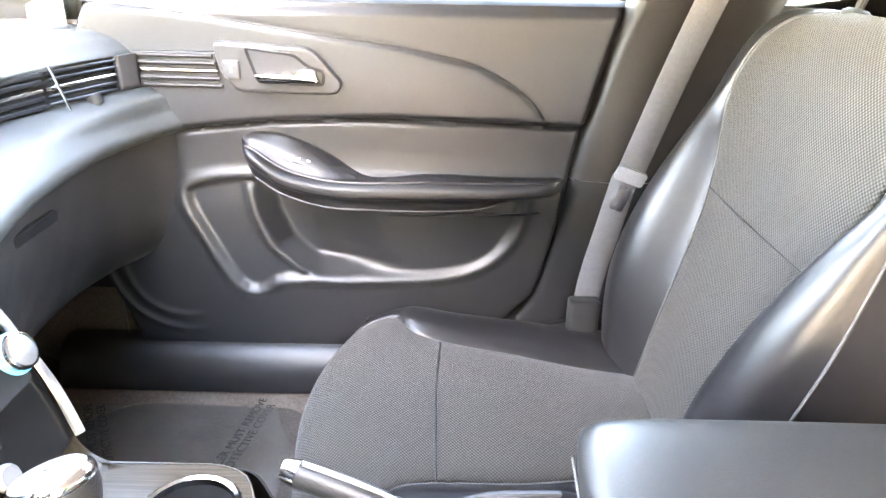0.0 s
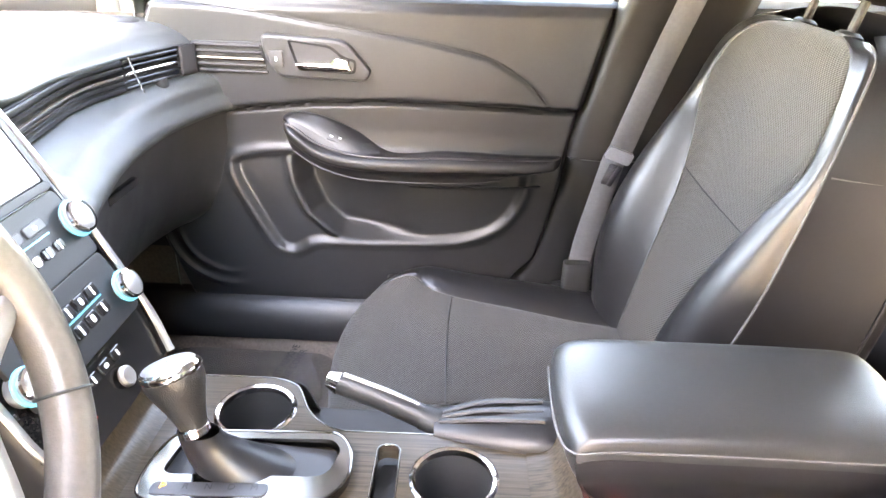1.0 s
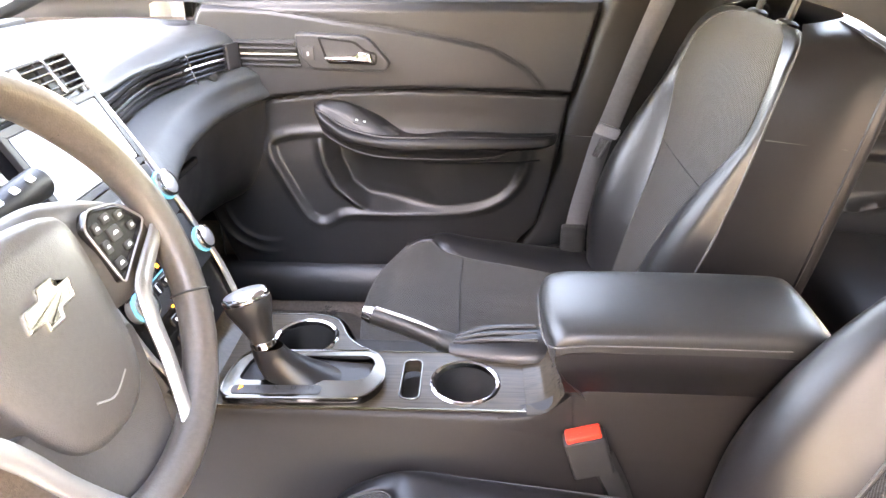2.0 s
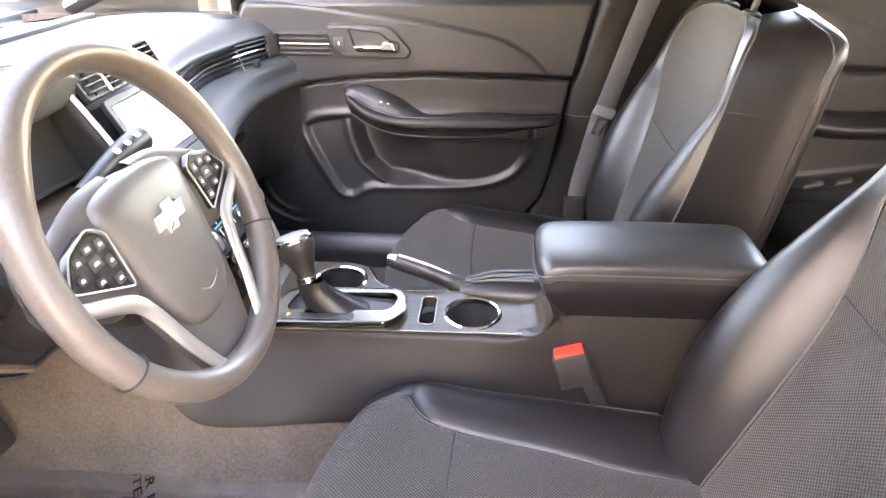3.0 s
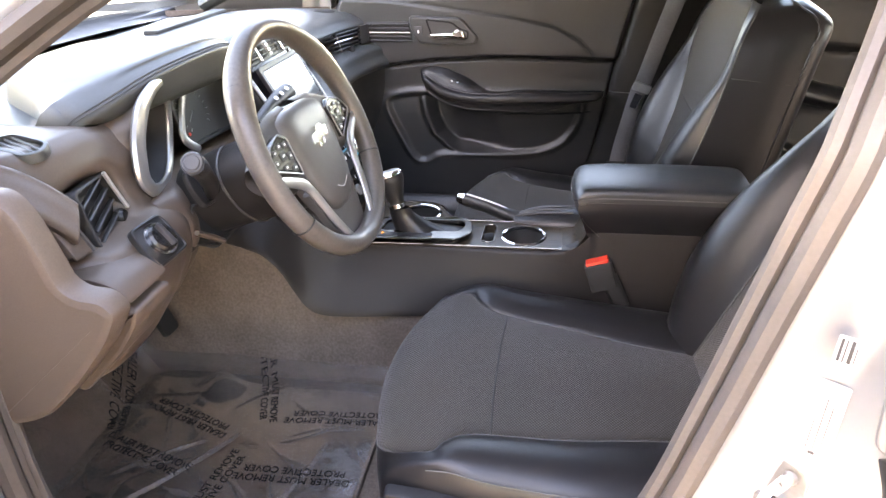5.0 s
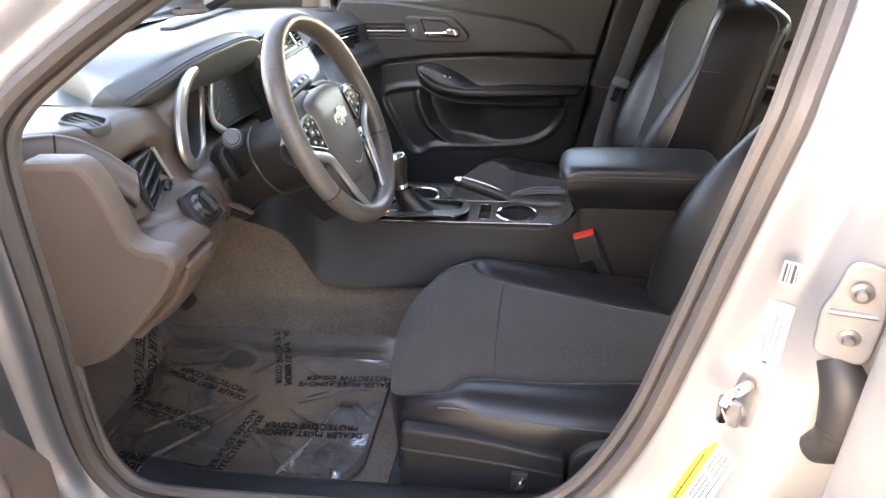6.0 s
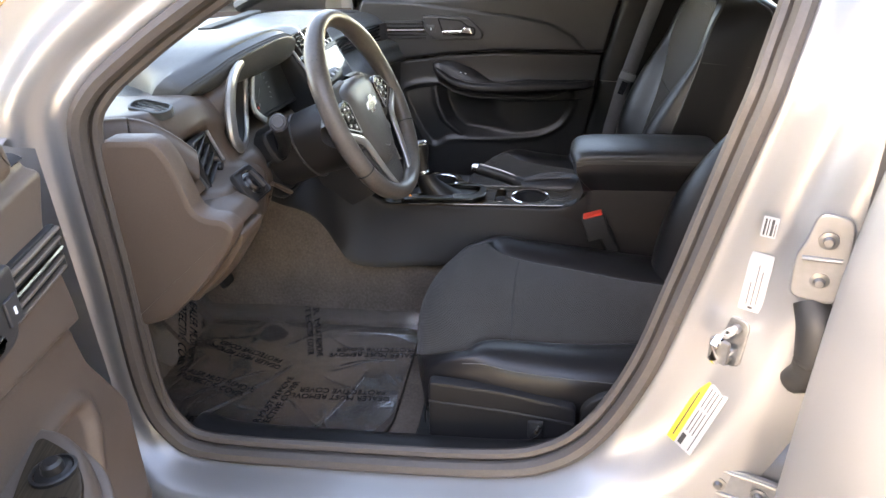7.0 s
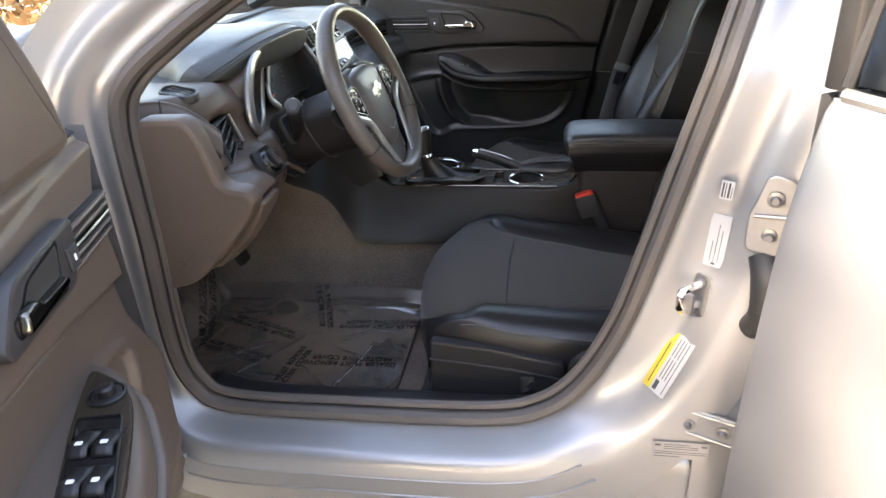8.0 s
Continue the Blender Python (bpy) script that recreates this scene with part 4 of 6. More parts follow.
for y, fold, face, shelf, low in ((-.752, -.655, -.64, -.60, -.62), (-.725, -.630, -.612, -.56, -.56), (-.70, -.600, -.588, -.525, -.500), (-.675, -.572, -.566, -.49, -.468), (-.65, -.562, -.557, -.474, -.458), (-.60, -.555, -.552, -.468, -.458), (-.565, -.553, -.550, -.474, -.464), (-.54, -.552, -.546, -.486, -.472), (-.515, -.553, -.543, -.490, -.480), (-.495, -.556, -.545, -.490, -.482), (-.479, -.562, -.553, -.496, -.488)):
    zt = .9655 - .012 * step(.56, .50, -y) - .016 * step(.69, .752, -y)
    prof = [(-1.13, zt - .006), (-.95, zt + .001), (-.80, zt - .001), (-.70, zt - .001), (fold - .045, zt), (fold - .020, zt - .006), (fold - .004, zt - .024), (face, zt - .052), (face - .002, .882), (face + .008, .852), (face * .62 + shelf * .38, .834), (shelf - .018, .824), (shelf, .806), (low, .783), (low - .006, .74), (low - .035, .69), (low - .09, .63), (low - .21, .58)]
    rows.append([(x - .045 * math.exp(-((y + .600) / .042) ** 4 - ((z - .866) / .034) ** 4), y, z) for x, z in prof])
mk("driver_fascia", loft(rows, 64, 110), WARMLIT, dash, "black driver side fascia, warm light in its colour")
# knee panel under the column
rows = []
for y, dx in ((-.512, -.008), (-.49, -.002), (-.47, .0), (-.44, -.010), (-.40, -.03), (-.34, -.045), (-.26, -.05), (-.14, -.05)):
    rows.append([(x + dx, y, z) for x, z in ((-.56, .842), (-.522, .838), (-.502, .825), (-.490, .80), (-.484, .775), (-.490, .74), (-.52, .69), (-.575, .63), (-.69, .58))])
mk("knee_panel", loft(rows, 40, 40), WARMLIT, dash, "black knee panel under the column, tinted as warmly lit")
# shell that closes the end under the crisp upper edge
TOPEDGE = [(-.700, -.752, .964), (-.655, -.735, .966), (-.622, -.715, .966), (-.600, -.698, .962), (-.575, -.686, .951), (-.550, -.674, .930), (-.533, -.665, .910), (-.522, -.660, .896)]
for nm, k0, k1, lab in (("corner_cap", 0.0, .395, "small dash corner piece"), ("end_cap", .405, 1.0, "rounded dash end piece")):
    rows = []
    for p in crk(TOPEDGE, np.linspace(k0, k1, 14)):
        q = p + np.array((.012, -.030, -.036))
        rows.append([tuple(p + np.array((-.020, .016, -.006))), tuple(p + np.array((-.007, .005, .0))), tuple(p), tuple(p * .88 + q * .12), tuple(p * .5 + q * .5 + np.array((.004, -.003, .002))), tuple(q), tuple(q + np.array((-.02, .010, -.012)))])
    mk(nm, loft(rows, 26, 26), WARMLIT, dash, lab, solid=.002)
for nm, prof, y0, d, rr, lab in (("end_block", [(-.61, .893), (-.541, .891), (-.511, .834), (-.60, .822)], -.664, .036, .006, ""),
                                 ("fascia_ledge", [(-.57, .818), (-.492, .820), (-.455, .808), (-.437, .785), (-.50, .778)], -.630, .085, .014, "rounded plastic ledge"),
                                 ("lower_end", [(-.56, .774), (-.434, .778), (-.440, .755), (-.475, .708), (-.548, .638), (-.62, .66)], -.640, .080, .008, "")):
    mk(nm, plate(rnd(prof, rr, 5), d, (0, y0, 0), (1, 0, 0), (0, 0, 1), bev=.006), WARMLIT, dash, lab, sharp=40)
mk("fascia_strip", tube([(-.540, -.667, .889), (-.527, -.667, .863), (-.511, -.667, .835)], .0032, 6), BEZEL, dash, "thin grey fascia strip")
SIDE = [(-.612, .955), (-.518, .956), (-.499, .928), (-.486, .882), (-.477, .844), (-.461, .832), (-.430, .830), (-.413, .811), (-.436, .771), (-.494, .704), (-.566, .637), (-.650, .614)]
mk("side_panel", plate(rnd(SIDE, [.025, .03, .03, .03, .014, .014, .028, .03, .03, .03, .03, .03], 6), .034, (0, -.748, 0), (1, 0, 0), (0, 0, 1), bev=.011), WARMLIT, dash, "large plain plastic side panel tinted as warmly lit")

# side defroster
DN = np.array((.10, -.14, .98))
DN /= np.linalg.norm(DN)
DU = np.array((.98, -.19, .0))
DU -= (DU @ DN) * DN
DU /= np.linalg.norm(DU)
DV = np.cross(DN, DU)
dc = np.array((-.600, -.636, .9672))
df = mk("side_vent", plate(rnd([(-.034, -.021), (.030, -.023), (.042, -.004), (.030, .022), (-.030, .022), (-.043, .006)], .013, 6), .014, dc - DN * .012, DU, DV, bev=.003, hollow=(.0050, .008)), SOFT, dash, "oval side window defroster")
mk("throat", plate(rnd([(-.028, -.015), (.025, -.017), (.034, -.003), (.024, .016), (-.024, .016), (-.035, .004)], .009, 5), .001, dc - DN * .0056, DU, DV, bev=.0003), DEEP, df)
for d in (-.009, .0, .009):
    mk("fin", tube([dc - DU * .031 + DV * (d + .006) - DN * .002, dc + DU * .031 + DV * (d - .006) - DN * .002], .0018, 5), SOFT, df)

# outer driver vent with slats and a chrome bar
VU, VV = np.array((-.22, .975, 0)), np.array((-.23, -.10, .95))
VN = np.cross(VU, VV)
VN /= np.linalg.norm(VN)
v0 = np.array((-.543, -.592, .866))
vt = mk("driver_vent", plate(rnd([(-.066, -.044), (.046, -.040), (.048, .036), (-.050, .040)], .008), .020, v0 - VN * .014, VU, VV, bev=.003, hollow=(.004, .014)), DEEP, dash, "dark driver side air vent")
vc = v0 + VN * .001
for i in range(4):
    p = vc + VV * (-.028 + i * .018)
    mk("slat", tube([p - VU * .050 - VV * .010, p + VU * .030 + VV * .006], .0042, 6, flat=.45), DARK, vt)
    mk("slat_edge", tube([p - VU * .048 - VV * .010 + VN * .003, p + VU * .028 + VV * .006 + VN * .003], .0010, 5), BEZEL, vt)
mk("bar", tube([(-.550, -.562, .903), (-.544, -.556, .876), (-.536, -.549, .845)], .0050, 8, flat=.6), SILVERBAR, vt, "satin silver vent bar")
mk("thumb_wheel", lathe([(0, .008), (.010, .008), (.013, .004), (.013, -.004)], vc + VU * .026 - VV * .034, tuple(VN), 14), GLOSSBLACK, vt)

# light switch
ls = mk("light_switch", plate(rnd([(-.040, -.032), (.036, -.032), (.038, .032), (-.030, .034)], .012), .010, (-.470, -.598, .813), (0.05, 1, 0), (-.62, 0, .78), bev=.003, hollow=(.003, .002)), DARK, dash, "square headlamp switch plate")
LN = np.cross((0.05, 1, 0), (-.62, 0, .78))
lc = np.array((-.470, -.598, .813)) + LN * .008
mk("dial", lathe([(.022, 0), (.022, .010), (.019, .014), (.010, .015), (0, .015)], lc, tuple(LN), 24), GLOSSBLACK, ls)
mk("ring", lathe([(.022, .002), (.0255, .002), (.0255, .006), (.022, .006)], lc, tuple(LN), 28), CHROME, ls, "chrome dial ring")
mk("grip", box(-.004, .004, -.018, .018, 0, .008, .002), BEZEL, ls).matrix_world = Matrix.LocRotScale(Vector(lc + LN * .014), Vector(LN).to_track_quat("Z", "Y"), None)
mk("hood_release", box(-.505, -.488, -.50, -.45, .742, .752, .003), BLACK, dash)
# thin black plate gives the pocket its depth shade by colour
mk("knee_recess", plate(rnd([(-.060, -.020), (-.010, -.052), (.080, -.040), (.080, .03), (-.035, .035)], .010), .008, (-.486, -.425, .772), (.25, .97, 0), (-.12, .03, .99), bev=.002, hollow=(.005, .006)), DEEP, dash, "thin black plate for the pocket beside the column")
mk("tilt_lever", tube([(-.478, -.482, .772), (-.470, -.455, .752), (-.465, -.432, .734)], [.006, .008, .007], 8, flat=.7), WARMLIT, dash, "column tilt lever")

# face under the hood, ahead of the dials
rows = [[(-.606, -.512, .944), (-.570, -.512, .922), (-.555, -.512, .885), (-.546, -.512, .838)],
        [(-.604, -.488, .956), (-.562, -.488, .946), (-.545, -.490, .915), (-.545, -.490, .832)],
        [(-.604, -.462, .964), (-.564, -.462, .962), (-.545, -.464, .952), (-.60, -.464, .850)],
        [(-.604, -.420, .978), (-.566, -.420, .977), (-.548, -.420, .974), (-.64, -.430, .870)],
        [(-.604, -.372, .988), (-.570, -.372, .988), (-.552, -.374, .985), (-.66, -.390, .880)],
        [(-.604, -.300, .996), (-.576, -.300, .996), (-.562, -.302, .990), (-.66, -.310, .900)]]
mk("pod_face", loft(rows, 30, 24), WARMLIT, dash, "black face round the dials, tinted as warmly lit")
# instrument pod: silver loop, deep well, gauges
cresc = cr([(-.543, -.388, .989), (-.540, -.420, .984), (-.536, -.461, .965), (-.533, -.490, .930), (-.529, -.505, .898), (-.526, -.510, .872), (-.523, -.500, .852)], 24)
limb = cr([(-.543, -.388, .989), (-.551, -.366, .970), (-.562, -.352, .930), (-.566, -.360, .885), (-.556, -.394, .850), (-.540, -.445, .838), (-.523, -.500, .850)], 24)
loop = np.concatenate([cresc, limb[::-1][1:-1]])
mk("pod_crescent", tube(loop, list(np.interp(np.linspace(0, 1, len(loop)), (0, .07, .2, .4, .47, .55, .75, .95, 1), (.0075, .0105, .0145, .0150, .0130, .0095, .0080, .007, .007))), 10, smooth=False, closed=True, flat=.6, up=(1, 0, 0)), SATIN, dash, "satin silver loop beside the instruments")
mk("pod_well", loft([[tuple(p), tuple(p * .8 + q * .2 + np.array((-.045, 0, 0))), tuple(p * .3 + q * .7 + np.array((-.045, 0, 0))), tuple(q)] for p, q in zip(cresc, limb)], 24, 12), DEEP, dash)
gz = plate(rnd([(-.128, -.060), (.125, -.060), (.13, .04), (.11, .066), (-.08, .066), (-.125, .03)], .025, 6), .008, (-.572, -.188, .905), (0.1, 1, 0), (-.30, 0, .95), bev=.003, hollow=(.007, .004))
cl = mk("gauge_unit", gz, DEEP, dash, "glossy black gauge cluster")
GU, GV = np.array((0.1, 1, 0)) / 1.005, np.array((-.30, 0, .95))
GN = np.cross(GU, GV)
gc = np.array((-.572, -.188, .905)) + GN * .006
mk("surround", tube([gc + GU * a + GV * b for a, b in ((.05, .080), (-.01, .074), (-.07, .036), (-.108, -.004), (-.126, -.038), (-.104, -.066))], .0085, 8, flat=.6, up=(1, 0, 0)), SATIN, cl, "satin silver gauge surround")
for k in range(17):
    a = radians(230 - k * 17)
    c0 = gc + GU * -.072
    mk("tick", tube([c0 + .036 * (GU * math.cos(a) + GV * math.sin(a)), c0 + .043 * (GU * math.cos(a) + GV * math.sin(a))], .0006 if k % 2 else .0009, 4), TICK, cl)
mk("warning_light", lathe([(0, .001), (.003, .001), (.003, 0)], gc - GU * .108 - GV * .035, tuple(GN), 12), REDGLOW, cl, "red warning light")
mk("needle", tube([gc - GU * .072, gc - GU * .092 - GV * .016], [.0008, .0004], 5), TICK, cl, "thin pale needle")

# ---------- centre stack ----------
ST, SB = np.array((-.560, 0, .985)), np.array((-.366, 0, .612))


def stack_pt(k, y, out=0.0):
    """A point on the stack's face: k from top to bottom, y across, out from it."""
    p = ST + (SB - ST) * k
    bow = .018 * math.sin(math.pi * k) + .012 * (1 - (y / .13) ** 2)
    n = np.array((.887, 0, .461))
    return p + np.array((0, y, 0)) + n * (out + bow * .6)


SU, SV = np.array((0, 1.0, 0)), (ST - SB) / np.linalg.norm(ST - SB)
SN = np.cross(SU, SV)
stack = thing("centre_stack", "gloss black centre stack with screen, knobs and keys", "centre stack")
mk("face", loft([[tuple(stack_pt(k, y)) for y in (-.125, -.09, -.04, 0, .04, .09, .125)] for k in np.linspace(0, 1, 9)], 30, 26), GLOSSBLACK, stack)
for sg in (-1, 1):
    mk("side", loft([[tuple(stack_pt(k, sg * .125)), tuple(stack_pt(k, sg * .130, -.02)), tuple(stack_pt(k, sg * .132, -.12))] for k in np.linspace(0, 1, 7)], 20, 8), BLACK, stack)
    mk("edge_strip", tube([stack_pt(k, sg * (.127 - .012 * step(.85, 1, k)), .007) for k in np.linspace(0, 1, 9)], .0055, 8, flat=.7), SATIN, stack, "chrome edge strip")


def on_stack(name, k, y, w, h, d, material, label="", parent=None, r=.004, out=.002, bev=.0015, hollow=None):
    c = stack_pt(k, y, out)
    return mk(name, plate(rnd([(-w / 2, -h / 2), (w / 2, -h / 2), (w / 2, h / 2), (-w / 2, h / 2)], r), d, c, SU, SV, bev=bev, hollow=hollow), material, parent or stack, label)


cv = on_stack("centre_vents", .055, 0, .23, .052, .010, BLACK, "pair of centre air vents", r=.008, hollow=(.004, .010))
for i in range(4):
    on_stack("louvre", .02 + i * .024, 0, .215, .003, .006, GLOSSBLACK, parent=cv, out=.008)
for y in (-.085, -.04, 0, .04, .085):
    on_stack("vane", .055, y, .003 if y else .012, .045, .005, DEEP if y else SATIN, parent=cv, out=.008)
for sg in (-1, 1):
    on_stack("bar", .055, sg * .058, .006, .052, .004, CHROME, parent=cv, out=.013)
sc = on_stack("display", .275, 0, .212, .118, .008, BLACK, "touch screen with a silver-grey frame", r=.010, out=.006, hollow=(.010, .003))
on_stack("glass", .275, 0, .188, .094, .001, SCREEN, "pale glossy screen glass", sc, .004, .0125, .0004)
on_stack("radio_panel", .52, 0, .21, .085, .006, BLACK, "black radio key panel", r=.01)
on_stack("blue_line", .505, 0, .11, .002, .001, BLUE, "blue light line", out=.0085)
for i in range(6):
    on_stack("key", .545, -.055 + i * .022, .018, .012, .003, GLOSSBLACK, out=.008)
    on_stack("key_mark", .545, -.055 + i * .022, .0028 if i % 3 else .010, .011, .0005, WHITE, out=.0112, bev=.0001)
for i in range(3):
    on_stack("key", .475, -.04 + i * .04, .034, .013, .003, BEZEL, out=.008)
    on_stack("key_mark", .475, -.04 + i * .04, .006, .005, .0005, WHITE, out=.0112, bev=.0001)
for k in (.585, .645, .815):
    on_stack("panel_seam", k, 0, .19, .0022, .001, SATIN, "thin grey trim line", out=.004, bev=.0003)
on_stack("disc_slot", .615, 0, .15, .008, .003, DEEP, out=.003)
on_stack("climate_panel", .72, 0, .21, .082, .006, BLACK, "black climate key panel", r=.01)
on_stack("blue_line", .715, 0, .12, .002, .001, BLUE, "blue light line", out=.0085)
for row, kk in ((0, .69), (1, .745)):
    for i in range(5):
        on_stack("key", kk, -.05 + i * .025, .021, .016, .003, GLOSSBLACK, out=.008)
        on_stack("key_mark", kk, -.05 + i * .025, (.003, .007, .003, .006, .003)[i], (.013, .006, .013, .009, .012)[i], .0005, WHITE if (row, i) != (0, 1) else AMBER, out=.0112, bev=.0001)
for k, r in ((.515, .0215), (.745, .0195)):
    for sg in (-1, 1):
        c = stack_pt(k, sg * .098, .004)
        kn = mk("knob", lathe([(r * .9, 0), (r * .9, .018), (r * .82, .024), (r * .55, .0255), (0, .0255)], c, tuple(SN), 26), SATIN, stack, "grey control knob")
        mk("ring", lathe([(r * .9, .020), (r * .96, .021), (r * .94, .0245), (r * .80, .0255)], c, tuple(SN), 28), CHROME, kn, "chrome knob ring")
        mk("light_ring", lathe([(r * .92, .013), (r * 1.06, .013), (r * 1.05, .016), (r * .92, .0165)], c, tuple(SN), 28), BLUE, kn, "blue lit ring")
for i in range(4):
    on_stack("key", .860, -.052 + i * .026, .022, .014, .003, GLOSSBLACK, out=.006)
    on_stack("key_mark", .860, -.052 + i * .026, (.006, .003, .007, .003)[i], (.005, .009, .005, .008)[i], .0005, WHITE, out=.0092, bev=.0001)
on_stack("key_mark", .82, -.0425, .006, .005, .0005, AMBER, "small amber lamp", out=.0085, bev=.0001)
hz = on_stack("hazard_key", .92, -.0575, .026, .018, .003, GLOSSBLACK, "hazard key with a red triangle", out=.006)
mk("triangle", plate([(-.006, -.005), (.006, -.005), (.0, .0055)], .0006, stack_pt(.92, -.0575, .0095), SU, SV, bev=.0001), RED, hz, "red triangle")
mk("start_button", lathe([(0, .006), (.010, .006), (.013, .003), (.013, 0)], stack_pt(.93, .02, .004), tuple(SN), 18), SATIN, stack, "round silver button")

# ---------- steering wheel ----------
EL = radians(22.7)
WC = np.array((-.296, -.387, .902))
WN = np.array((math.cos(EL), -.03, math.sin(EL)))
WN /= np.linalg.norm(WN)
WS = np.array((0.033, 1.0, 0))
WS = WS - (WS @ WN) * WN
WS /= np.linalg.norm(WS)
WU = np.cross(WN, WS)


def wp(s, u, n=0.0):
    return WC + WS * s + WU * u + WN * n


wheel = thing("steering_wheel", "brown-grey leather steering wheel with silver spokes", "steering wheel")
a = np.linspace(0, 2 * math.pi, 72, endpoint=False)
rimr = .0160 + .0025 * np.exp(-((np.abs(np.abs(((a + math.pi) % (2 * math.pi)) - math.pi) - .9)) / .28) ** 2)
mk("rim", tube([wp(.178 * math.sin(t), .178 * math.cos(t)) for t in a], rimr, 16, seg=120, closed=True, up=tuple(WN), flat=1.12), WHEELSKIN, wheel)
for t in (radians(50), radians(-50), radians(118), radians(-118)):
    e = np.array((math.sin(t), math.cos(t)))
    b = np.linspace(0, 2 * math.pi, 20, endpoint=False)
    mk("rim_seam", tube([wp(*(e * (.178 + .0172 * math.cos(q))), .0190 * math.sin(q)) for q in b], .0012, 5, seg=30, closed=True, up=(WS * math.cos(t) - WU * math.sin(t))), DEEP, wheel)
HALF = [(.0, .062), (.045, .060), (.082, .050), (.080, .012), (.073, -.030), (.064, -.074), (.048, -.104), (.022, -.118)]
padout = rnd([(-p, q) for p, q in HALF[:0:-1]] + HALF, .022, 5)
C = np.array([0, -.012])
ringsP = []
for k, h in ((1.0, -.040), (1.0, -.014), (.975, -.006), (.90, .000), (.68, .0045), (.36, .007), (.05, .0075)):
    ringsP.append([wp(*(C + (p - C) * k), h) for p in padout])
v, f = sheet(np.array(ringsP), False, True)
f.append(tuple((len(ringsP) - 1) * len(padout) + j for j in range(len(padout))))
mk("airbag_pad", (v, f), PADSKIN, wheel, "grey-black airbag pad")
mk("pad_mark", tube([wp(-.018, -.080, .0048), wp(.002, -.088, .0042), wp(.026, -.080, .0042)], .0010, 5), SATIN, wheel)
em = rnd([(-.028, -.008), (-.010, -.008), (-.010, -.016), (.010, -.016), (.010, -.008), (.028, -.008), (.028, .008), (.010, .008), (.010, .016), (-.010, .016), (-.010, .008), (-.028, .008)], .002, 3)
em[:, 0] += em[:, 1] * .35
mk("emblem", plate(em, .005, wp(0, .002, .0055), WS, WU, bev=.0012, hollow=(.0022, .0012)), GOLD, wheel, "plain cross shaped metal badge")
# broad upper arms behind the pad, reaching to the rim
for sg in (-1, 1):
    arm = [[wp(sg * s, u, n) for s, u, n in ((x0, hi, -.030), (x0, hi - .004, -.014), (x0, (hi + lo) * .5 + .01, -.006), (x0, (hi + lo) * .5 - .01, -.004), (x0, lo + .004, -.010), (x0, lo, -.026), (x0, (hi + lo) * .5, -.040))] for x0, hi, lo in ((.02, .066, -.02), (.07, .062, -.040), (.11, .050, -.046), (.145, .036, -.030), (.172, .018, -.022))]
    mk("spoke", loft(arm, 18, 28, cv=True), PADSKIN, wheel)
    po = rnd([(sg * .084, .028), (sg * .102, .040), (sg * .138, .030), (sg * .160, .004), (sg * .150, -.002), (sg * .088, -.030)], .007)
    pod = mk("control_pod", plate(po, .012, wp(0, 0, -.011), WS, WU, bev=.0025, hollow=(.0030, .0015)), GLOSSBLACK, wheel, "black thumb control pod")
    mk("pod_edge", tube([wp(p, q, .0008) for p, q in po], .0011, 5, seg=70, closed=True, up=tuple(WN)), SATIN, pod, "thin silver pod edge")
    for (s0, u0, w0, h0) in ((.098, .022, .010, .010), (.115, .025, .012, .008), (.133, .020, .011, .008), (.115, .010, .016, .013), (.140, .006, .010, .008), (.097, .004, .009, .012), (.122, -.006, .012, .007), (.100, -.014, .013, .010)):
        mk("key", plate(rnd([(-w0 / 2, -h0 / 2), (w0 / 2, -h0 / 2), (w0 / 2, h0 / 2), (-w0 / 2, h0 / 2)], .002), .0025, wp(sg * s0, u0, -.0012), WS, WU, bev=.0008), DARK, pod)
        mk("key_mark", plate(rnd([(-w0 * .26, -.0014), (w0 * .26, -.0014), (w0 * .20, .0016), (-w0 * .14, .0016)], .0006, 3), .0004, wp(sg * s0, u0, .0014), WS, WU, bev=.0001), WHITE, pod)

# flat silver straps: from the rim under each pod, then down to the foot of the wheel
for sg in (-1, 1):
    LINE = [(.170, -.004, .0035), (.156, -.016, .0075), (.128, -.029, .0085), (.104, -.043, .0095), (.091, -.066, .0092), (.078, -.104, .0090), (.062, -.140, .0086), (.047, -.168, .0080), (.038, -.178, .0050)]
    mk("spoke_trim", tube([wp(sg * p, q, .002) for p, q, r in LINE], [r for p, q, r in LINE], 14, seg=60, flat=.55, up=tuple(WN)), SATIN, wheel, "satin silver lower spoke trim")
mk("foot_trim", tube([wp(p, q, .005) for p, q in ((-.046, -.171), (-.02, -.177), (0, -.1785), (.02, -.177), (.046, -.171))], .0048, 10, seg=30, flat=.7, up=tuple(WN)), SATIN, wheel, "satin silver strip at the wheel foot")
mk("lower_web", plate(rnd([(-.085, -.060), (.085, -.060), (.068, -.118), (.046, -.172), (-.046, -.172), (-.068, -.118)], .012), .012, wp(0, 0, -.024), WS, WU, bev=.004), PADSKIN, wheel)

# column shroud with stalks
col = thing("steering_column", "black plastic column shroud with stalks and ignition", "steering column")
rows = []
for n, r1, up, low in ((-.042, .048, .034, .058), (-.050, .060, .046, .082), (-.07, .064, .052, .090), (-.11, .062, .055, .086), (-.17, .060, .055, .080), (-.24, .058, .055, .076)):
    rows.append([wp(r1 * math.cos(q) * 1.12, (up if math.sin(q) > 0 else low) * math.sin(q) - .010, n) for q in np.linspace(0, 2 * math.pi, 16, endpoint=False)])
mk("shroud", loft(rows, 30, 48, cv=True, caps=True), LOWBLACK, col)
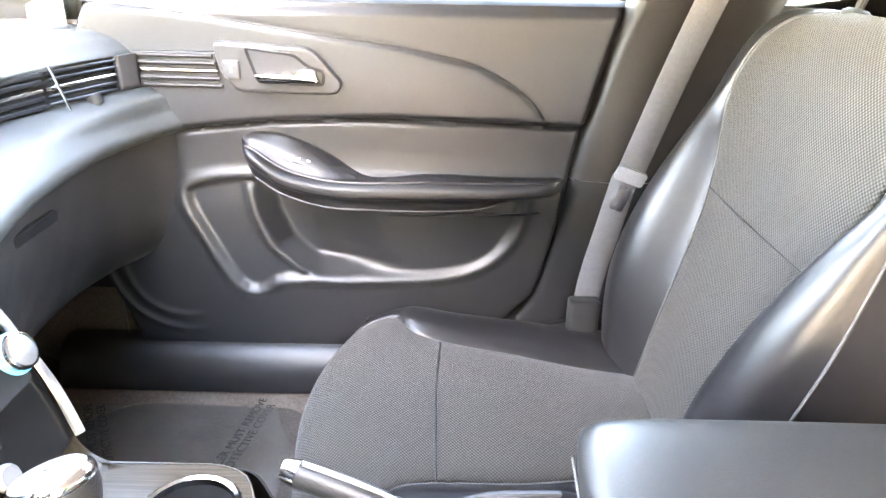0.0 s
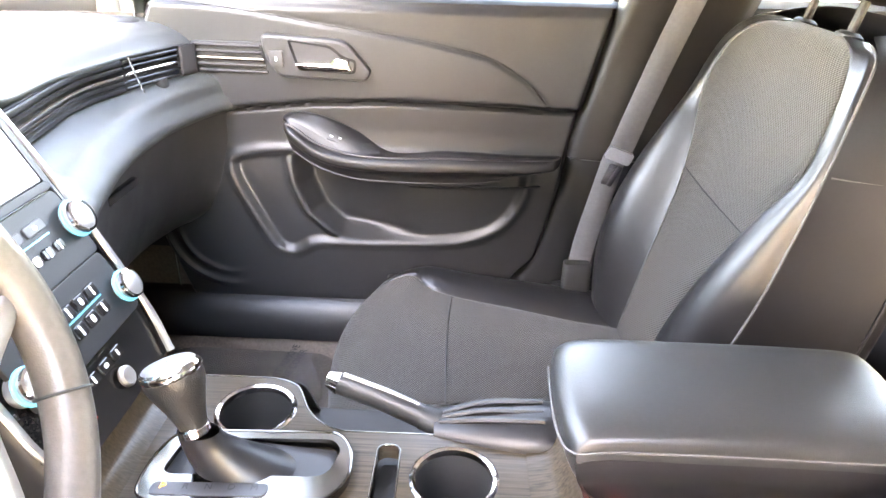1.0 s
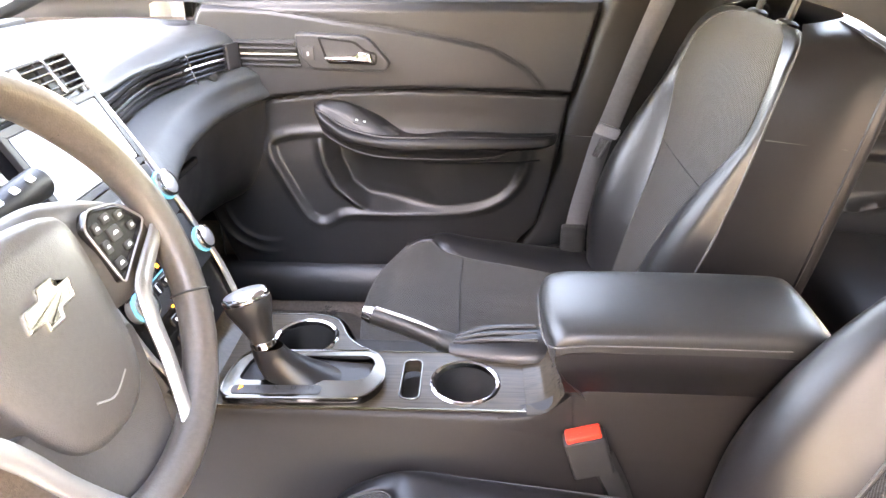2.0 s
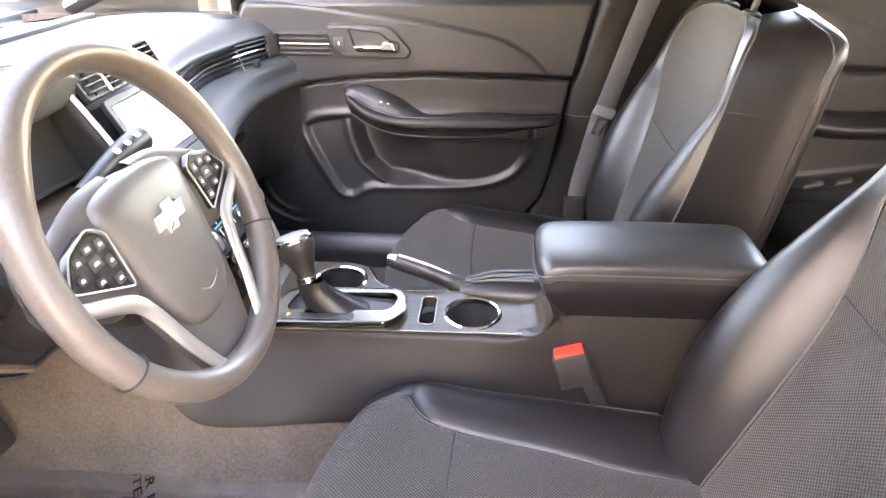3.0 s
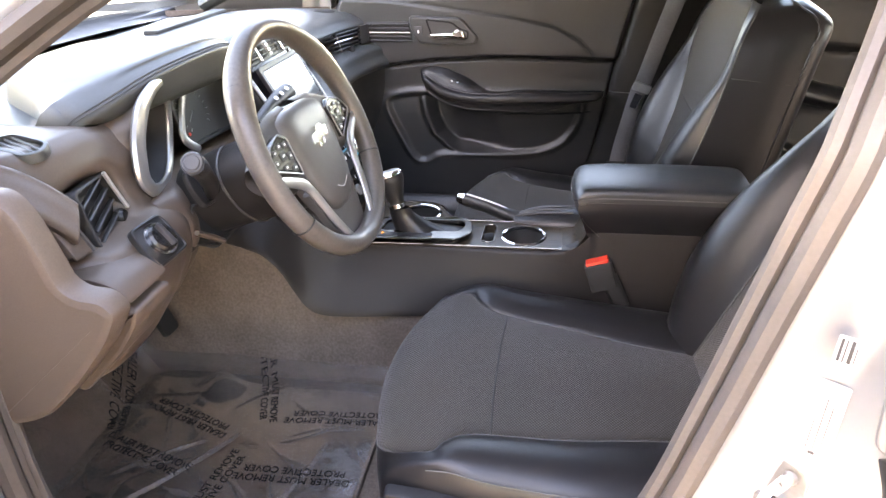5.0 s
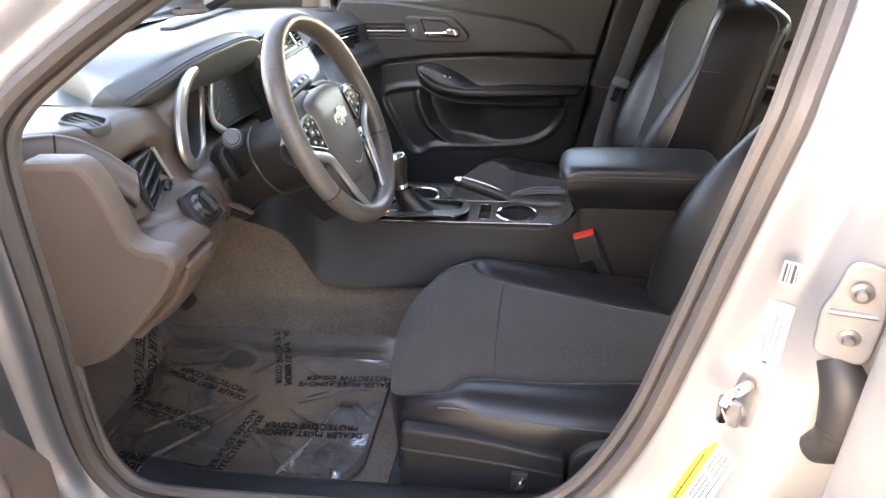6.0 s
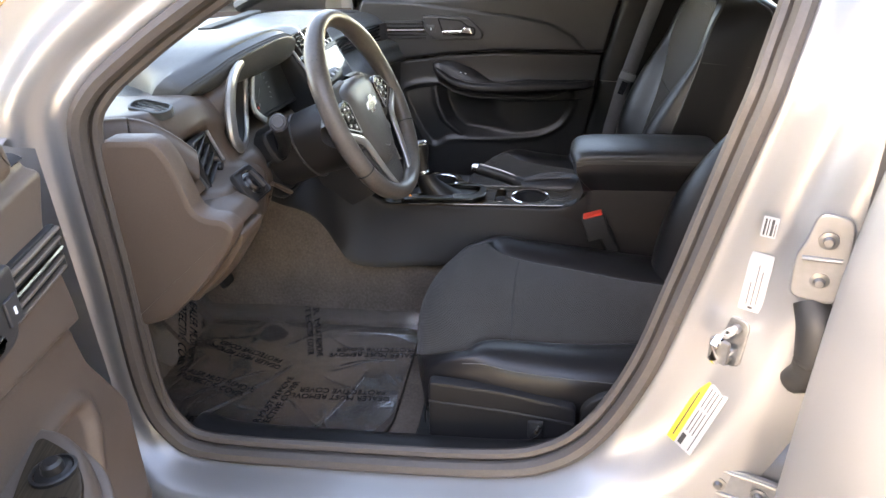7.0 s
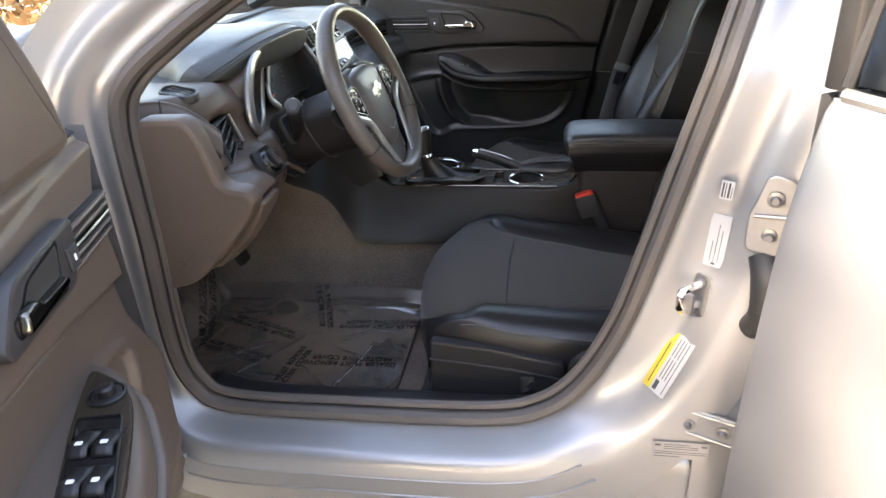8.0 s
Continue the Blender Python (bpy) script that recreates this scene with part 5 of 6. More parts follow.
mk("edge_ring", tube([wp(.069 * math.cos(q), (.058 if math.sin(q) > 0 else .084) * math.sin(q) - .010, -.150) for q in np.linspace(1.8, 4.9, 24)], .0024, 6, smooth=False), BEZEL, col, "thin grey edge round the shroud")
sl = mk("indicator_stalk", tube([(-.462, -.438, .822), (-.449, -.462, .850), (-.436, -.500, .884), (-.428, -.522, .900), (-.420, -.545, .914)], [.012, .013, .0145, .0162, .0168], 16), DARK, col, "black indicator stalk with a ribbed end")
ex = np.array((.008, -.023, .014)) / np.linalg.norm((.008, -.023, .014))
mk("cap", lathe([(0, .005), (.010, .005), (.0112, .003), (.014, .0035), (.016, .001), (.0168, -.004)], (-.420, -.545, .914), tuple(ex), 24), BEZEL, sl, "grey stalk cap")
for k in range(10):
    q = k * .628
    e1 = np.cross(ex, (0, 0, 1.0))
    e1 /= np.linalg.norm(e1)
    e2 = np.cross(ex, e1)
    d = (e1 * math.cos(q) + e2 * math.sin(q)) * .0160
    c0 = np.array((-.420, -.545, .914)) - ex * .004
    mk("rib", tube([c0 + d, c0 + d - ex * .016], .0016, 5), DARK, sl)
so = plate(rnd([(-.026, -.034), (.026, -.034), (.030, .0), (.024, .030), (-.024, .030), (-.030, .0)], .014, 6), .010, (-.478, -.444, .838), (.12, .99, 0), (-.45, .05, .89), bev=.003, hollow=(.004, .008))
mk("stalk_socket", so, DARK, col, "black recess round the stalk")
sr = mk("wiper_stalk", tube([(-.42, -.33, .903), (-.423, -.265, .913), (-.424, -.215, .916), (-.424, -.175, .918)], [.010, .012, .0165, .0175], 14), BLACK, col, "black wiper stalk with white marks")
for i in range(3):
    mk("mark", plate(rnd([(-.005, -.004), (.005, -.004), (.005, .004), (-.005, .004)], .002, 3), .0012, (-.414, -.250 + i * .026, .9275 + i * .0022), (0, 1, .05), (-.8, 0, .6), bev=.0003, hollow=(.0012, .0006)), WHITE, sr)

# carpeted tunnel side behind the console
tn = thing("tunnel_carpet", "grey-brown carpet on the tunnel side", "carpet", kind="structure")
mk("carpet", loft([[(x, -.168, .236), (x, -.160, .32), (x, -.138, .42), (x, -.105, zt - .10), (x, -.09, zt)] for x, zt in ((.10, .54), (-.30, .54), (-.40, .56), (-.52, .64), (-.66, .82), (-.9, .86), (-1.12, .86))], 12, 16), CARPET, tn, solid=.006)

# pedals
pd = thing("pedal", "black rubber pedal on a short hanging arm", "pedal")
mk("arm", tube([(-.86, -.18, .60), (-.835, -.185, .50), (-.806, -.19, .43)], [.009, .009, .008], 8), DEEP, pd)
mk("pad", plate(rnd([(-.024, -.045), (.020, -.040), (.024, .045), (-.022, .045)], .012), .014, (-.800, -.195, .402), (.25, .97, 0), (-.50, .13, .83), bev=.004), DEEP, pd)


# ---------- centre console ----------
con = thing("centre_console", "black console with dark gloss top, cup holders and armrest", "centre console")
TOP = rnd([(-.345, -.108), (.10, -.102), (.128, -.06), (.128, .0), (.10, .024), (-.13, .022), (-.165, .05), (-.19, .105), (-.22, .118), (-.345, .118)], [.01, .03, .03, .03, .02, .03, .03, .025, .02, .01], 6)
CUPS = [(.016, -.046, .0475), (-.232, .052, .0485)]


def cut_plate(outline, z0, z1, holes, bev):
    """A slab with holes right through it, rounded along its outer edge."""
    bm = bmesh.new()
    p = np.array(outline)
    if np.sum(p[:, 0] * np.roll(p[:, 1], -1) - np.roll(p[:, 0], -1) * p[:, 1]) < 0:
        p = p[::-1]
    loops = [p] + [np.array(h) for h in holes]
    edges, rings = [], []
    for lp in loops:
        vs = [bm.verts.new((x, y, z1)) for x, y in lp]
        rings.append(vs)
        edges += [bm.edges.new((vs[i], vs[(i + 1) % len(vs)])) for i in range(len(vs))]
    bmesh.ops.triangle_fill(bm, use_beauty=True, use_dissolve=False, edges=edges)
    bm.verts.ensure_lookup_table()
    for vs in rings:
        low = [bm.verts.new((v.co.x, v.co.y, z0)) for v in vs]
        for i in range(len(vs)):
            k = (i + 1) % len(vs)
            bm.faces.new((vs[i], vs[k], low[k], low[i]))
    bm.normal_update()
    bm.verts.index_update()
    v = np.array([list(q.co) for q in bm.verts])
    f = [tuple(q.index for q in fc.verts) for fc in bm.faces]
    bm.free()
    return v, f


def ring_pts(cx, cy, r, n=36):
    return [(cx + r * math.cos(t), cy + r * math.sin(t)) for t in np.linspace(0, 2 * math.pi, n, endpoint=False)]


GATE = rnd([(-.300, -.070), (-.120, -.064), (-.112, -.02), (-.125, -.006), (-.292, -.014)], [.015, .02, .015, .012, .015], 5)
SLOTP = rnd([(-.074, -.084), (-.046, -.086), (-.047, .002), (-.073, .002)], .012, 5)
mk("top_panel", cut_plate(TOP, .556, .576, [ring_pts(*c) for c in CUPS] + [SLOTP, GATE], .004), WOOD, con, "dark streaked gloss console top")
mk("top_edge", tube([(x, y, .5755) for x, y in TOP], .0014, 6, seg=120, closed=True), DARKCHROME, con, "thin bright edge line")
for cx, cy, r in CUPS:
    c = mk("cup_holder", lathe([(r, .000), (r - .004, -.004), (r - .006, -.045), (r - .012, -.062), (0, -.064)], (cx, cy, .574), (0, 0, 1), 36), DEEP, con, "deep black cup holder")
    mk("ring", lathe([(r - .005, -.004), (r - .0045, .0035), (r - .001, .005), (r + .002, .003), (r + .003, -.004)], (cx, cy, .574), (0, 0, 1), 40), CHROME, c, "chrome cup holder ring")
mk("slot_well", plate(SLOTP, -.02, (0, 0, .545), bev=.002), DEEP, con)
mk("slot_rim", tube([(x, y, .5765) for x, y in SLOTP], .0011, 6, seg=60, closed=True), DARKCHROME, con)
# side walls
rows = []
for x, zb, yl in ((-.66, .64, -.20), (-.60, .612, -.20), (-.56, .600, -.20), (-.52, .583, -.20), (-.487, .548, -.20), (-.46, .498, -.20), (-.437, .463, -.20), (-.405, .446, -.198), (-.337, .44, -.19), (-.2, .435, -.165), (0, .43, -.145), (.15, .40, -.135), (.35, .39, -.132), (.50, .39, -.132)):
    zt = .562 if x > -.33 else .562 + (-.33 - x) * .55
    rows.append([(x, -.098, zt + .012), (x, -.108, zt + .006), (x, -.114, zt - .01), (x, -.118 + (yl + .118) * .45, zt - (zt - zb) * .5), (x, yl, zb), (x, yl + .012, zb - .006)])
mk("side_wall", loft(rows, 60, 26), LOWBLACK, con, "plain dark console side")
rows = []
for x in (-.60, -.45, -.35, -.25, -.19, -.16, -.1, .1, .5):
    yy = .122
    zt = (.572 if x > -.33 else .572 + (-.33 - x) * .55) - (.05 if x > -.18 else 0)
    rows.append([(x, yy - .01, zt), (x, yy, zt - .012), (x, yy + .006, zt - .08), (x, yy + .01, .40), (x, yy + .005, .29)])
mk("side_wall", loft(rows, 60, 20), LOWBLACK, con)
mk("side_seam", tube([(-.400, -.1215, .644), (-.445, -.1255, .610), (-.488, -.1330, .574)], .0010, 5), DEEP, con)
mk("lower_tray", box(-.20, .46, .0, .124, .40, .528, .006, .02), LOWBLACK, con, "black tray under the hand brake")
mk("front_ramp", loft([[(x, y, z) for x, z in ((-.335, .576), (-.352, .586), (-.364, .602), (-.372, .625))] for y in (-.108, -.06, 0, .06, .118)], 16, 10), WOOD, con)
# gear gate
gt = mk("gear_gate", cut_plate(rnd([(-.315, -.108), (-.118, -.100), (-.096, -.066), (-.100, -.02), (-.118, .006), (-.305, -.002), (-.318, -.05)], .028, 6), .572, .588, [GATE], .004), DARKCHROME, con, "polished silver gear gate frame")
mk("gate_edge", tube([(x, y, .5875) for x, y in rnd([(-.315, -.108), (-.118, -.100), (-.096, -.066), (-.100, -.02), (-.118, .006), (-.305, -.002), (-.318, -.05)], .028, 6)], .0020, 8, seg=80, closed=True), DARKCHROME, gt)
mk("gate_floor", plate(GATE, -.012, (0, 0, .572), bev=.002), DEEP, gt)
mk("gate_boot", loft([[(-.30, y, .58), (-.26, y, .588), (-.20, y, .583), (-.12, y, .576)] for y in (-.068, -.05, -.03, -.012)], 8, 14), LEATHER, gt, "black leather gear boot")
pp = plate(rnd([(-.300, -.100), (-.178, -.096), (-.178, -.078), (-.300, -.082)], .007), .003, (0, 0, .5865), bev=.001)
pr = mk("gear_display", pp, BEZEL, gt, "dark gear position window")
for i, ch in enumerate("PRNDM"):
    lettering("letter", ch, .011, Matrix.Translation((-.288 + i * .024, -.0885 + i * .0008, .5900)), AMBER if i == 0 else DEEP, pr)
# selector lever
lv = thing("gear_lever", "grey-black leather gear lever with a silver crown", "gear lever")
mk("boot", loft([[(x0 + r * math.cos(q) * 1.5, y0 + r * math.sin(q), z) for q in np.linspace(0, 2 * math.pi, 10, endpoint=False)] for x0, y0, r, z in ((-.212, -.047, .036, .580), (-.232, -.051, .027, .600), (-.248, -.056, .0185, .622), (-.254, -.0595, .0150, .640))], 20, 28, cv=True), LEATHER, lv)
ax = np.array((-.30, .17, .94))
ax /= np.linalg.norm(ax)
b0 = np.array((-.256, -.061, .644))
mk("collar", lathe([(.0135, -.006), (.0158, -.004), (.0158, .003), (.0135, .005)], b0, tuple(ax), 24), CHROME, lv, "chrome collar ring")


def knob_ring(r, h):
    return [b0 + ax * h + r * (np.array((1.12, 0, .36)) * math.cos(q) + np.array((0, 1, -.18)) * math.sin(q)) for q in np.linspace(0, 2 * math.pi, 12, endpoint=False)]


mk("grip", loft([knob_ring(r, h) for r, h in ((.0128, 0), (.0142, .010), (.0180, .025), (.0235, .042), (.0270, .054), (.0278, .062), (.0272, .068))], 26, 36, cv=True), GRIP, lv)
mk("crown_edge", loft([knob_ring(r, h) for r, h in ((.0268, .064), (.0286, .067), (.0282, .072), (.0250, .0755))], 10, 36, cv=True), CHROME, lv, "chrome edge of the crown")
mk("crown", loft([knob_ring(r, h) for r, h in ((.0252, .0748), (.0225, .0772), (.0120, .0788), (.0010, .0792))], 12, 36, cv=True), SATIN, lv, "satin silver crown")
# hand brake with boot
hb = thing("hand_brake", "black hand brake lever with chrome tip and boot", "hand brake")
mk("grip", tube([(-.132, .078, .603), (-.075, .064, .592), (-.022, .050, .578)], [.0125, .0135, .0135], 14, flat=1.15), DARK, hb)
mk("tip", tube([(-.146, .0815, .606), (-.131, .078, .603)], [.010, .0135], 14, flat=1.15), CHROME, hb, "chrome button tip")
mk("top_strip", tube([(-.125, .077, .617), (-.07, .063, .606), (-.03, .053, .594)], .003, 6), SATIN, hb)
mk("collar", tube([(-.026, .051, .579), (-.004, .046, .574)], .0165, 12), DEEP, hb)
mk("boot", loft([[(x, .040 + r * math.cos(q) * 1.2, z + r * .8 * math.sin(q)) for q in np.linspace(0, 2 * math.pi, 10, endpoint=False)] for x, r, z in ((-.01, .017, .572), (.03, .026, .572), (.07, .033, .572), (.12, .038, .573), (.16, .034, .57))], 24, 28, cv=True), LEATHER, hb, "wrinkled black leather boot")
for i in range(3):
    mk("fold", tube([(-.004, .035 + i * .008, .585), (.05, .028 + i * .016, .598), (.12, .024 + i * .018, .602)], .0035, 6), LEATHER, hb)
# armrest
arm = thing("armrest", "black stitched leather armrest lid on the console box", "armrest")
rows = []
for y, k in ((-.133, .0), (-.128, .75), (-.10, 1), (-.045, 1.06), (.0, 1), (.028, .75), (.034, 0)):
    x0 = .112 + .010 * (abs(y + .048) / .08) ** 3
    rows.append([(x0 + .045, y, .622), (x0 + .014, y, .655), (x0 + .002, y, .690), (x0 + .006, y, .690 + .022 * k), (x0 + .035, y, .695 + .028 * k), (.25, y, .695 + .030 * k), (.38, y, .694 + .030 * k), (.445, y, .692 + .026 * k), (.46, y, .688), (.455, y, .645)])
A = grid_of(rows, 40, 60)
mk("lid", sheet(A), ARMSKIN, arm, sharp=60)
for sy, yy in ((-1, -.133), (1, .034)):
    mk("lid_side", loft([[(x, yy, z), (x + .004, yy + sy * .001, z - .018), (x + .010, yy - sy * .004, .655), (x + .020, yy - sy * .016, .622)] for x, z in ((.124, .688), (.16, .694), (.25, .695), (.38, .694), (.445, .69))], 30, 10), LEATHER, arm)
mk("stitching", tube([(.40, -.1330, .7035), (.25, -.1330, .7045), (.16, -.1325, .7035), (.124, -.131, .6985), (.114, -.10, .690), (.112, -.05, .690), (.114, .01, .690)], .0013, 5), SEAM, arm)
mk("lid_base", box(.145, .455, -.112, .02, .610, .645, .004, .02), DEEP, arm)
rows = [[(x, -.090, z), (x, -.106, z - .003), (x, -.113, z - .016), (x, -.121, .48), (x, -.131, .39)] for x, z in ((.06, .572), (.10, .578), (.125, .588), (.15, .610), (.17, .63), (.3, .63), (.5, .63))]
mk("box_side", loft(rows, 20, 16), LOWBLACK, arm)
mk("box_front", loft([[(.152, y, .634), (.140, y, .606), (.124, y, .584), (.098, y, .5775)] for y in (-.112, -.08, -.04, 0, .03)], 14, 12), WOOD, arm, "dark gloss ramp")
mk("box_body", box(.15, .47, -.12, .034, .40, .63, .01, .02), LOWBLACK, arm)

# ---------- doors ----------
DSEAM = [(-.62, .985), (-.414, .965), (-.244, .940), (-.073, .918), (.054, .890), (.126, .850), (.160, .815), (.174, .795)]
BELTL = [(-.62, .745), (-.54, .762), (-.445, .774), (-.30, .790), (-.133, .797), (.05, .793), (.24, .787)]
POCK = cr([(-.466, .664), (-.462, .635), (-.434, .573), (-.402, .506), (-.383, .478), (-.36, .466), (-.333, .474), (-.295, .492), (-.162, .495), (-.01, .503), (.075, .530), (.120, .578), (.138, .635), (.12, .672), (-.06, .682), (-.353, .690), (-.452, .676)], 72, True)
REAR = [(.36, .10), (.423, .135), (.469, .180), (.55, .200), (.636, .215), (.775, .237), (.88, .262), (.989, .292)]


def door_y(X, Z):
    """Depth of the door trim: waist roll, seams, pocket, speaker swell."""
    y = .722 + 0 * X
    belt = np.interp(X, [b[0] for b in BELTL], [b[1] for b in BELTL])
    d = Z - belt
    y -= .016 * step(.0, .012, d) * (1 - .55 * step(.02, .17, d))
    y += .010 * np.exp(-(d / .004) ** 2)
    low = step(.0, -.03, d)
    y -= .012 * low * step(-.05, -.16, d)
    s = to_line(X, Z, DSEAM)
    y += .004 * np.exp(-(s / .003) ** 2)
    zs = np.interp(X, [b[0] for b in DSEAM], [b[1] for b in DSEAM])
    y += .004 * step(-.006, .006, Z - zs) * step(.17, .05, X)
    q = sdf(X, Z, POCK)
    y -= .006 * np.exp(-((q - .006) / .010) ** 2)
    y += .008 * step(.002, -.014, q)
    xr = np.interp(Z, [.49, .506, .56, .62, .68], [-.22, -.253, -.312, -.336, -.345])
    e = X - xr
    pit = step(.0, .030, e) * step(.22, .04, e) * step(.0, -.035, q)
    y += .048 * pit
    y -= .012 * np.exp(-((e + .006) / .012) ** 2) * step(.0, -.02, q)
    for r, a in ((.140, .006), (.110, .005)):
        c = np.hypot(X + .49, Z - .52)
        y -= a * np.exp(-((c - r) / .006) ** 2) * step(-.44, -.52, X) * step(.61, .55, Z)
    y += .02 * step(.36, .30, Z)
    y += .012 * step(.965, .985, Z)
    return y


def front_door(name, label, sgn):
    """Front door in closed position: painted skin, moulded trim, slats, handle, armrest."""
    # one trim plastic in two tones, for how each door is lit
    PLAS = DOORBLACK if sgn > 0 else DOORLIT
    d = thing(name, label, "car door", "car doors")

    def put(nm, vf, m, lab="", parent=None, **kw):
        v = np.array(vf[0], float).copy()
        v[:, 1] *= sgn
        return mk(nm, (v, vf[1]), m, parent or d, lab, flip=sgn < 0, **kw)
    nz, nx = 150, 230
    zs = np.linspace(.33, .985, nz)
    u = np.linspace(0, 1, nx)
    Z = np.repeat(zs[:, None], nx, 1)
    x1 = np.interp(zs, [r[0] for r in REAR], [r[1] for r in REAR])[:, None]
    if sgn > 0:
        x0 = np.interp(zs, [.33, .5, .9, .985], [-.60, -.655, -.64, -.60])[:, None]
    else:
        x0 = np.interp(zs, [.33, .44, .59, .70, .75, .90, .965, .985], [-.52, -.568, -.583, -.532, -.522, -.519, -.558, -.552])[:, None]
    X = x0 + (x1 - x0) * u[None]
    Y = door_y(X, Z)
    Y += .03 * step(.02, 0, u[None] * (x1 - x0)) + .02 * step(.985, 1.0, u[None])
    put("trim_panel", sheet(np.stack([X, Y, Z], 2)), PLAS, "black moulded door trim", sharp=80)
    # painted shell and skin
    rows = []
    for z, yo in ((.26, .87), (.40, .905), (.62, .925), (.80, .915), (.95, .885), (.99, .86)):
        xr = float(np.interp(z, [r[0] for r in REAR], [r[1] for r in REAR])) + .09
        rows.append([(-.70 if sgn > 0 else -.615, yo - .02, z), (-.4, yo, z), (-.1, yo + .004, z), (xr, yo, z)])
    put("skin", loft(rows, 24, 20), PAINT, "silver painted outer skin")
    for nm, xs in (("front_edge", (-.62, -.70)), ("rear_edge", (.0, .0))):
        rows = []
        for z in np.linspace(.28, .985, 8):
            if nm == "front_edge":
                fx = 0 if sgn > 0 else .075
                rows.append([(-.63 + fx * .6, .735, z), (-.655 + fx * .75, .77, z), (-.69 + fx, .80, z), (-.70 + fx, .865, z)])
            else:
                xr = float(np.interp(z, [r[0] for r in REAR], [r[1] for r in REAR]))
                rows.append([(xr, .735, z), (xr + .03, .78, z), (xr + .05, .82, z), (xr + .09, .885, z)])
        put(nm, loft(rows, 16, 12), PAINT)
    put("bottom_edge", loft([[(x, .73, .335), (x, .79, .30), (x, .87, .262)] for x in (-.66 if sgn > 0 else -.60, -.3, .0, .15)], 10, 8), PAINT)
    put("waist_top", loft([[(x, .735, .984), (x, .75, .992), (x, .80, .992), (x, .86, .99)] for x in (-.70 if sgn > 0 else -.55, -.4, -.1, .1, .30)], 16, 8), DEEP, "black waist seal")
    # slats ahead of the handle
    for i, z in enumerate((.902, .890, .878, .866, .854)):
        put("slat", tube([(-.515 + i * .003, .704, z + .001), (-.45, .7035, z), (-.384 + i * .003, .704, z - .001)], .0042, 8, flat=.75), DARKCHROME if i == 2 else SLAT if sgn > 0 else PLAS)
    put("slat_backing", box(-.518, -.378, .706, .716, .848, .908, .002), DEEP)
    # inner handle
    bz = rnd([(-.378, .927), (-.220, .919), (-.170, .862), (-.180, .843), (-.346, .847), (-.374, .885)], [.012, .02, .015, .015, .012, .02], 6)
    v, f = plate(bz, .018, (0, .706, 0), (1, 0, 0), (0, 0, 1), bev=.006)
    hz = put("handle_bezel", (v, f), BEZEL, "satin grey handle bezel")
    cupo = rnd([(-.328, .920), (-.245, .910), (-.222, .890), (-.196, .884), (-.199, .857), (-.310, .862)], [.01, .012, .010, .01, .010, .015], 5)
    v, f = plate(cupo, .0035, (0, .6905, 0), (1, 0, 0), (0, 0, 1), bev=.0015, hollow=(.005, .0030))
    put("handle_cup", (v, f), GLOSSBLACK, "dark handle recess", hz)
    lo = rnd([(-.314, .877), (-.246, .878), (-.238, .888), (-.212, .886), (-.203, .861), (-.306, .862)], [.006, .006, .006, .006, .008, .008], 5)
    v, f = plate(lo, .013, (0, .6895, 0), (1, 0, 0), (0, 0, 1), bev=.0055)
    # near lever gets darker chrome in place of its dark reflections
    put("lever", (v, f), CHROME if sgn > 0 else DARKCHROME, "chrome handle lever", hz)
    put("lock_button", box(-.362, -.336, .684, .6885, .869, .898, .002, .006), BEZEL, "grey lock button", hz)
    put("lock_mark", box(-.351, -.347, .6825, .6842, .879, .887, .0005, .001), WHITE, "", hz)
    # armrest: a pointed pod on the far door, a wide switch deck on the near one
    if sgn > 0:
        ARM = ((-.352, .764, .706, .758, .703, .748, .708, .742), (-.342, .768, .690, .755, .680, .740, .692, .728), (-.325, .771, .682, .750, .665, .727, .678, .703), (-.277, .766, .674, .721, .655, .697, .670, .675), (-.210, .738, .667, .704, .652, .682, .668, .655), (-.140, .700, .664, .700, .650, .678, .668, .650), (-.03, .706, .664, .703, .650, .679, .668, .649),
               (.06, .704, .664, .703, .650, .681, .668, .655), (.11, .702, .665, .703, .652, .682, .668, .672), (.175, .702, .668, .705, .658, .686, .672, .680), (.198, .702, .682, .704, .678, .688, .688, .683), (.208, .700, .706, .702, .704, .692, .708, .688))
        rows = []
        for x, tz, by, bz, cy, cz, dy, dz in ARM:
            sink = .006 * step(-.16, -.10, x)
            rows.append([(x, .724, tz + .002), (x, .712, tz - sink), (x, (.712 + by) / 2, (tz + bz) / 2 - sink), (x, by + .006, bz - .002 - sink * .4), (x, by, bz + .001), (x, cy + .002, (bz + cz) / 2 + .004), (x, cy, cz), (x, cy + .007, cz - .005), (x, dy - .004, (cz + dz) / 2), (x, dy, dz), (x, dy + .012, dz - .006), (x, .726, dz - .012)])
        ar = put("armrest", sheet(grid_of(rows, 70, 60)), LEATHER, "black padded door armrest", sharp=70)
        put("rim", tube([(r[0], r[2] - .001, r[3] + .001) for r in ARM[1:11]], .0028, 6), LEATHER, "", ar)
        put("lip", tube([(r[0], r[6] - .0015, r[7] + .001) for r in ARM[2:9]], .0022, 6), LEATHER, "", ar)
        rows = [[(x, .7105, tz + .0005), (x, (.712 + by) / 2, (tz + bz) / 2 + .003), (x, by + .008, bz + .001)] for x, tz, by, bz in ((-.338, .768, .690, .755), (-.325, .770, .684, .750), (-.277, .765, .676, .723), (-.23, .745, .670, .709), (-.19, .722, .668, .703), (-.155, .704, .672, .702))]
        put("switch_plate", loft(rows, 20, 10), DARK, "dark satin switch plate", ar)
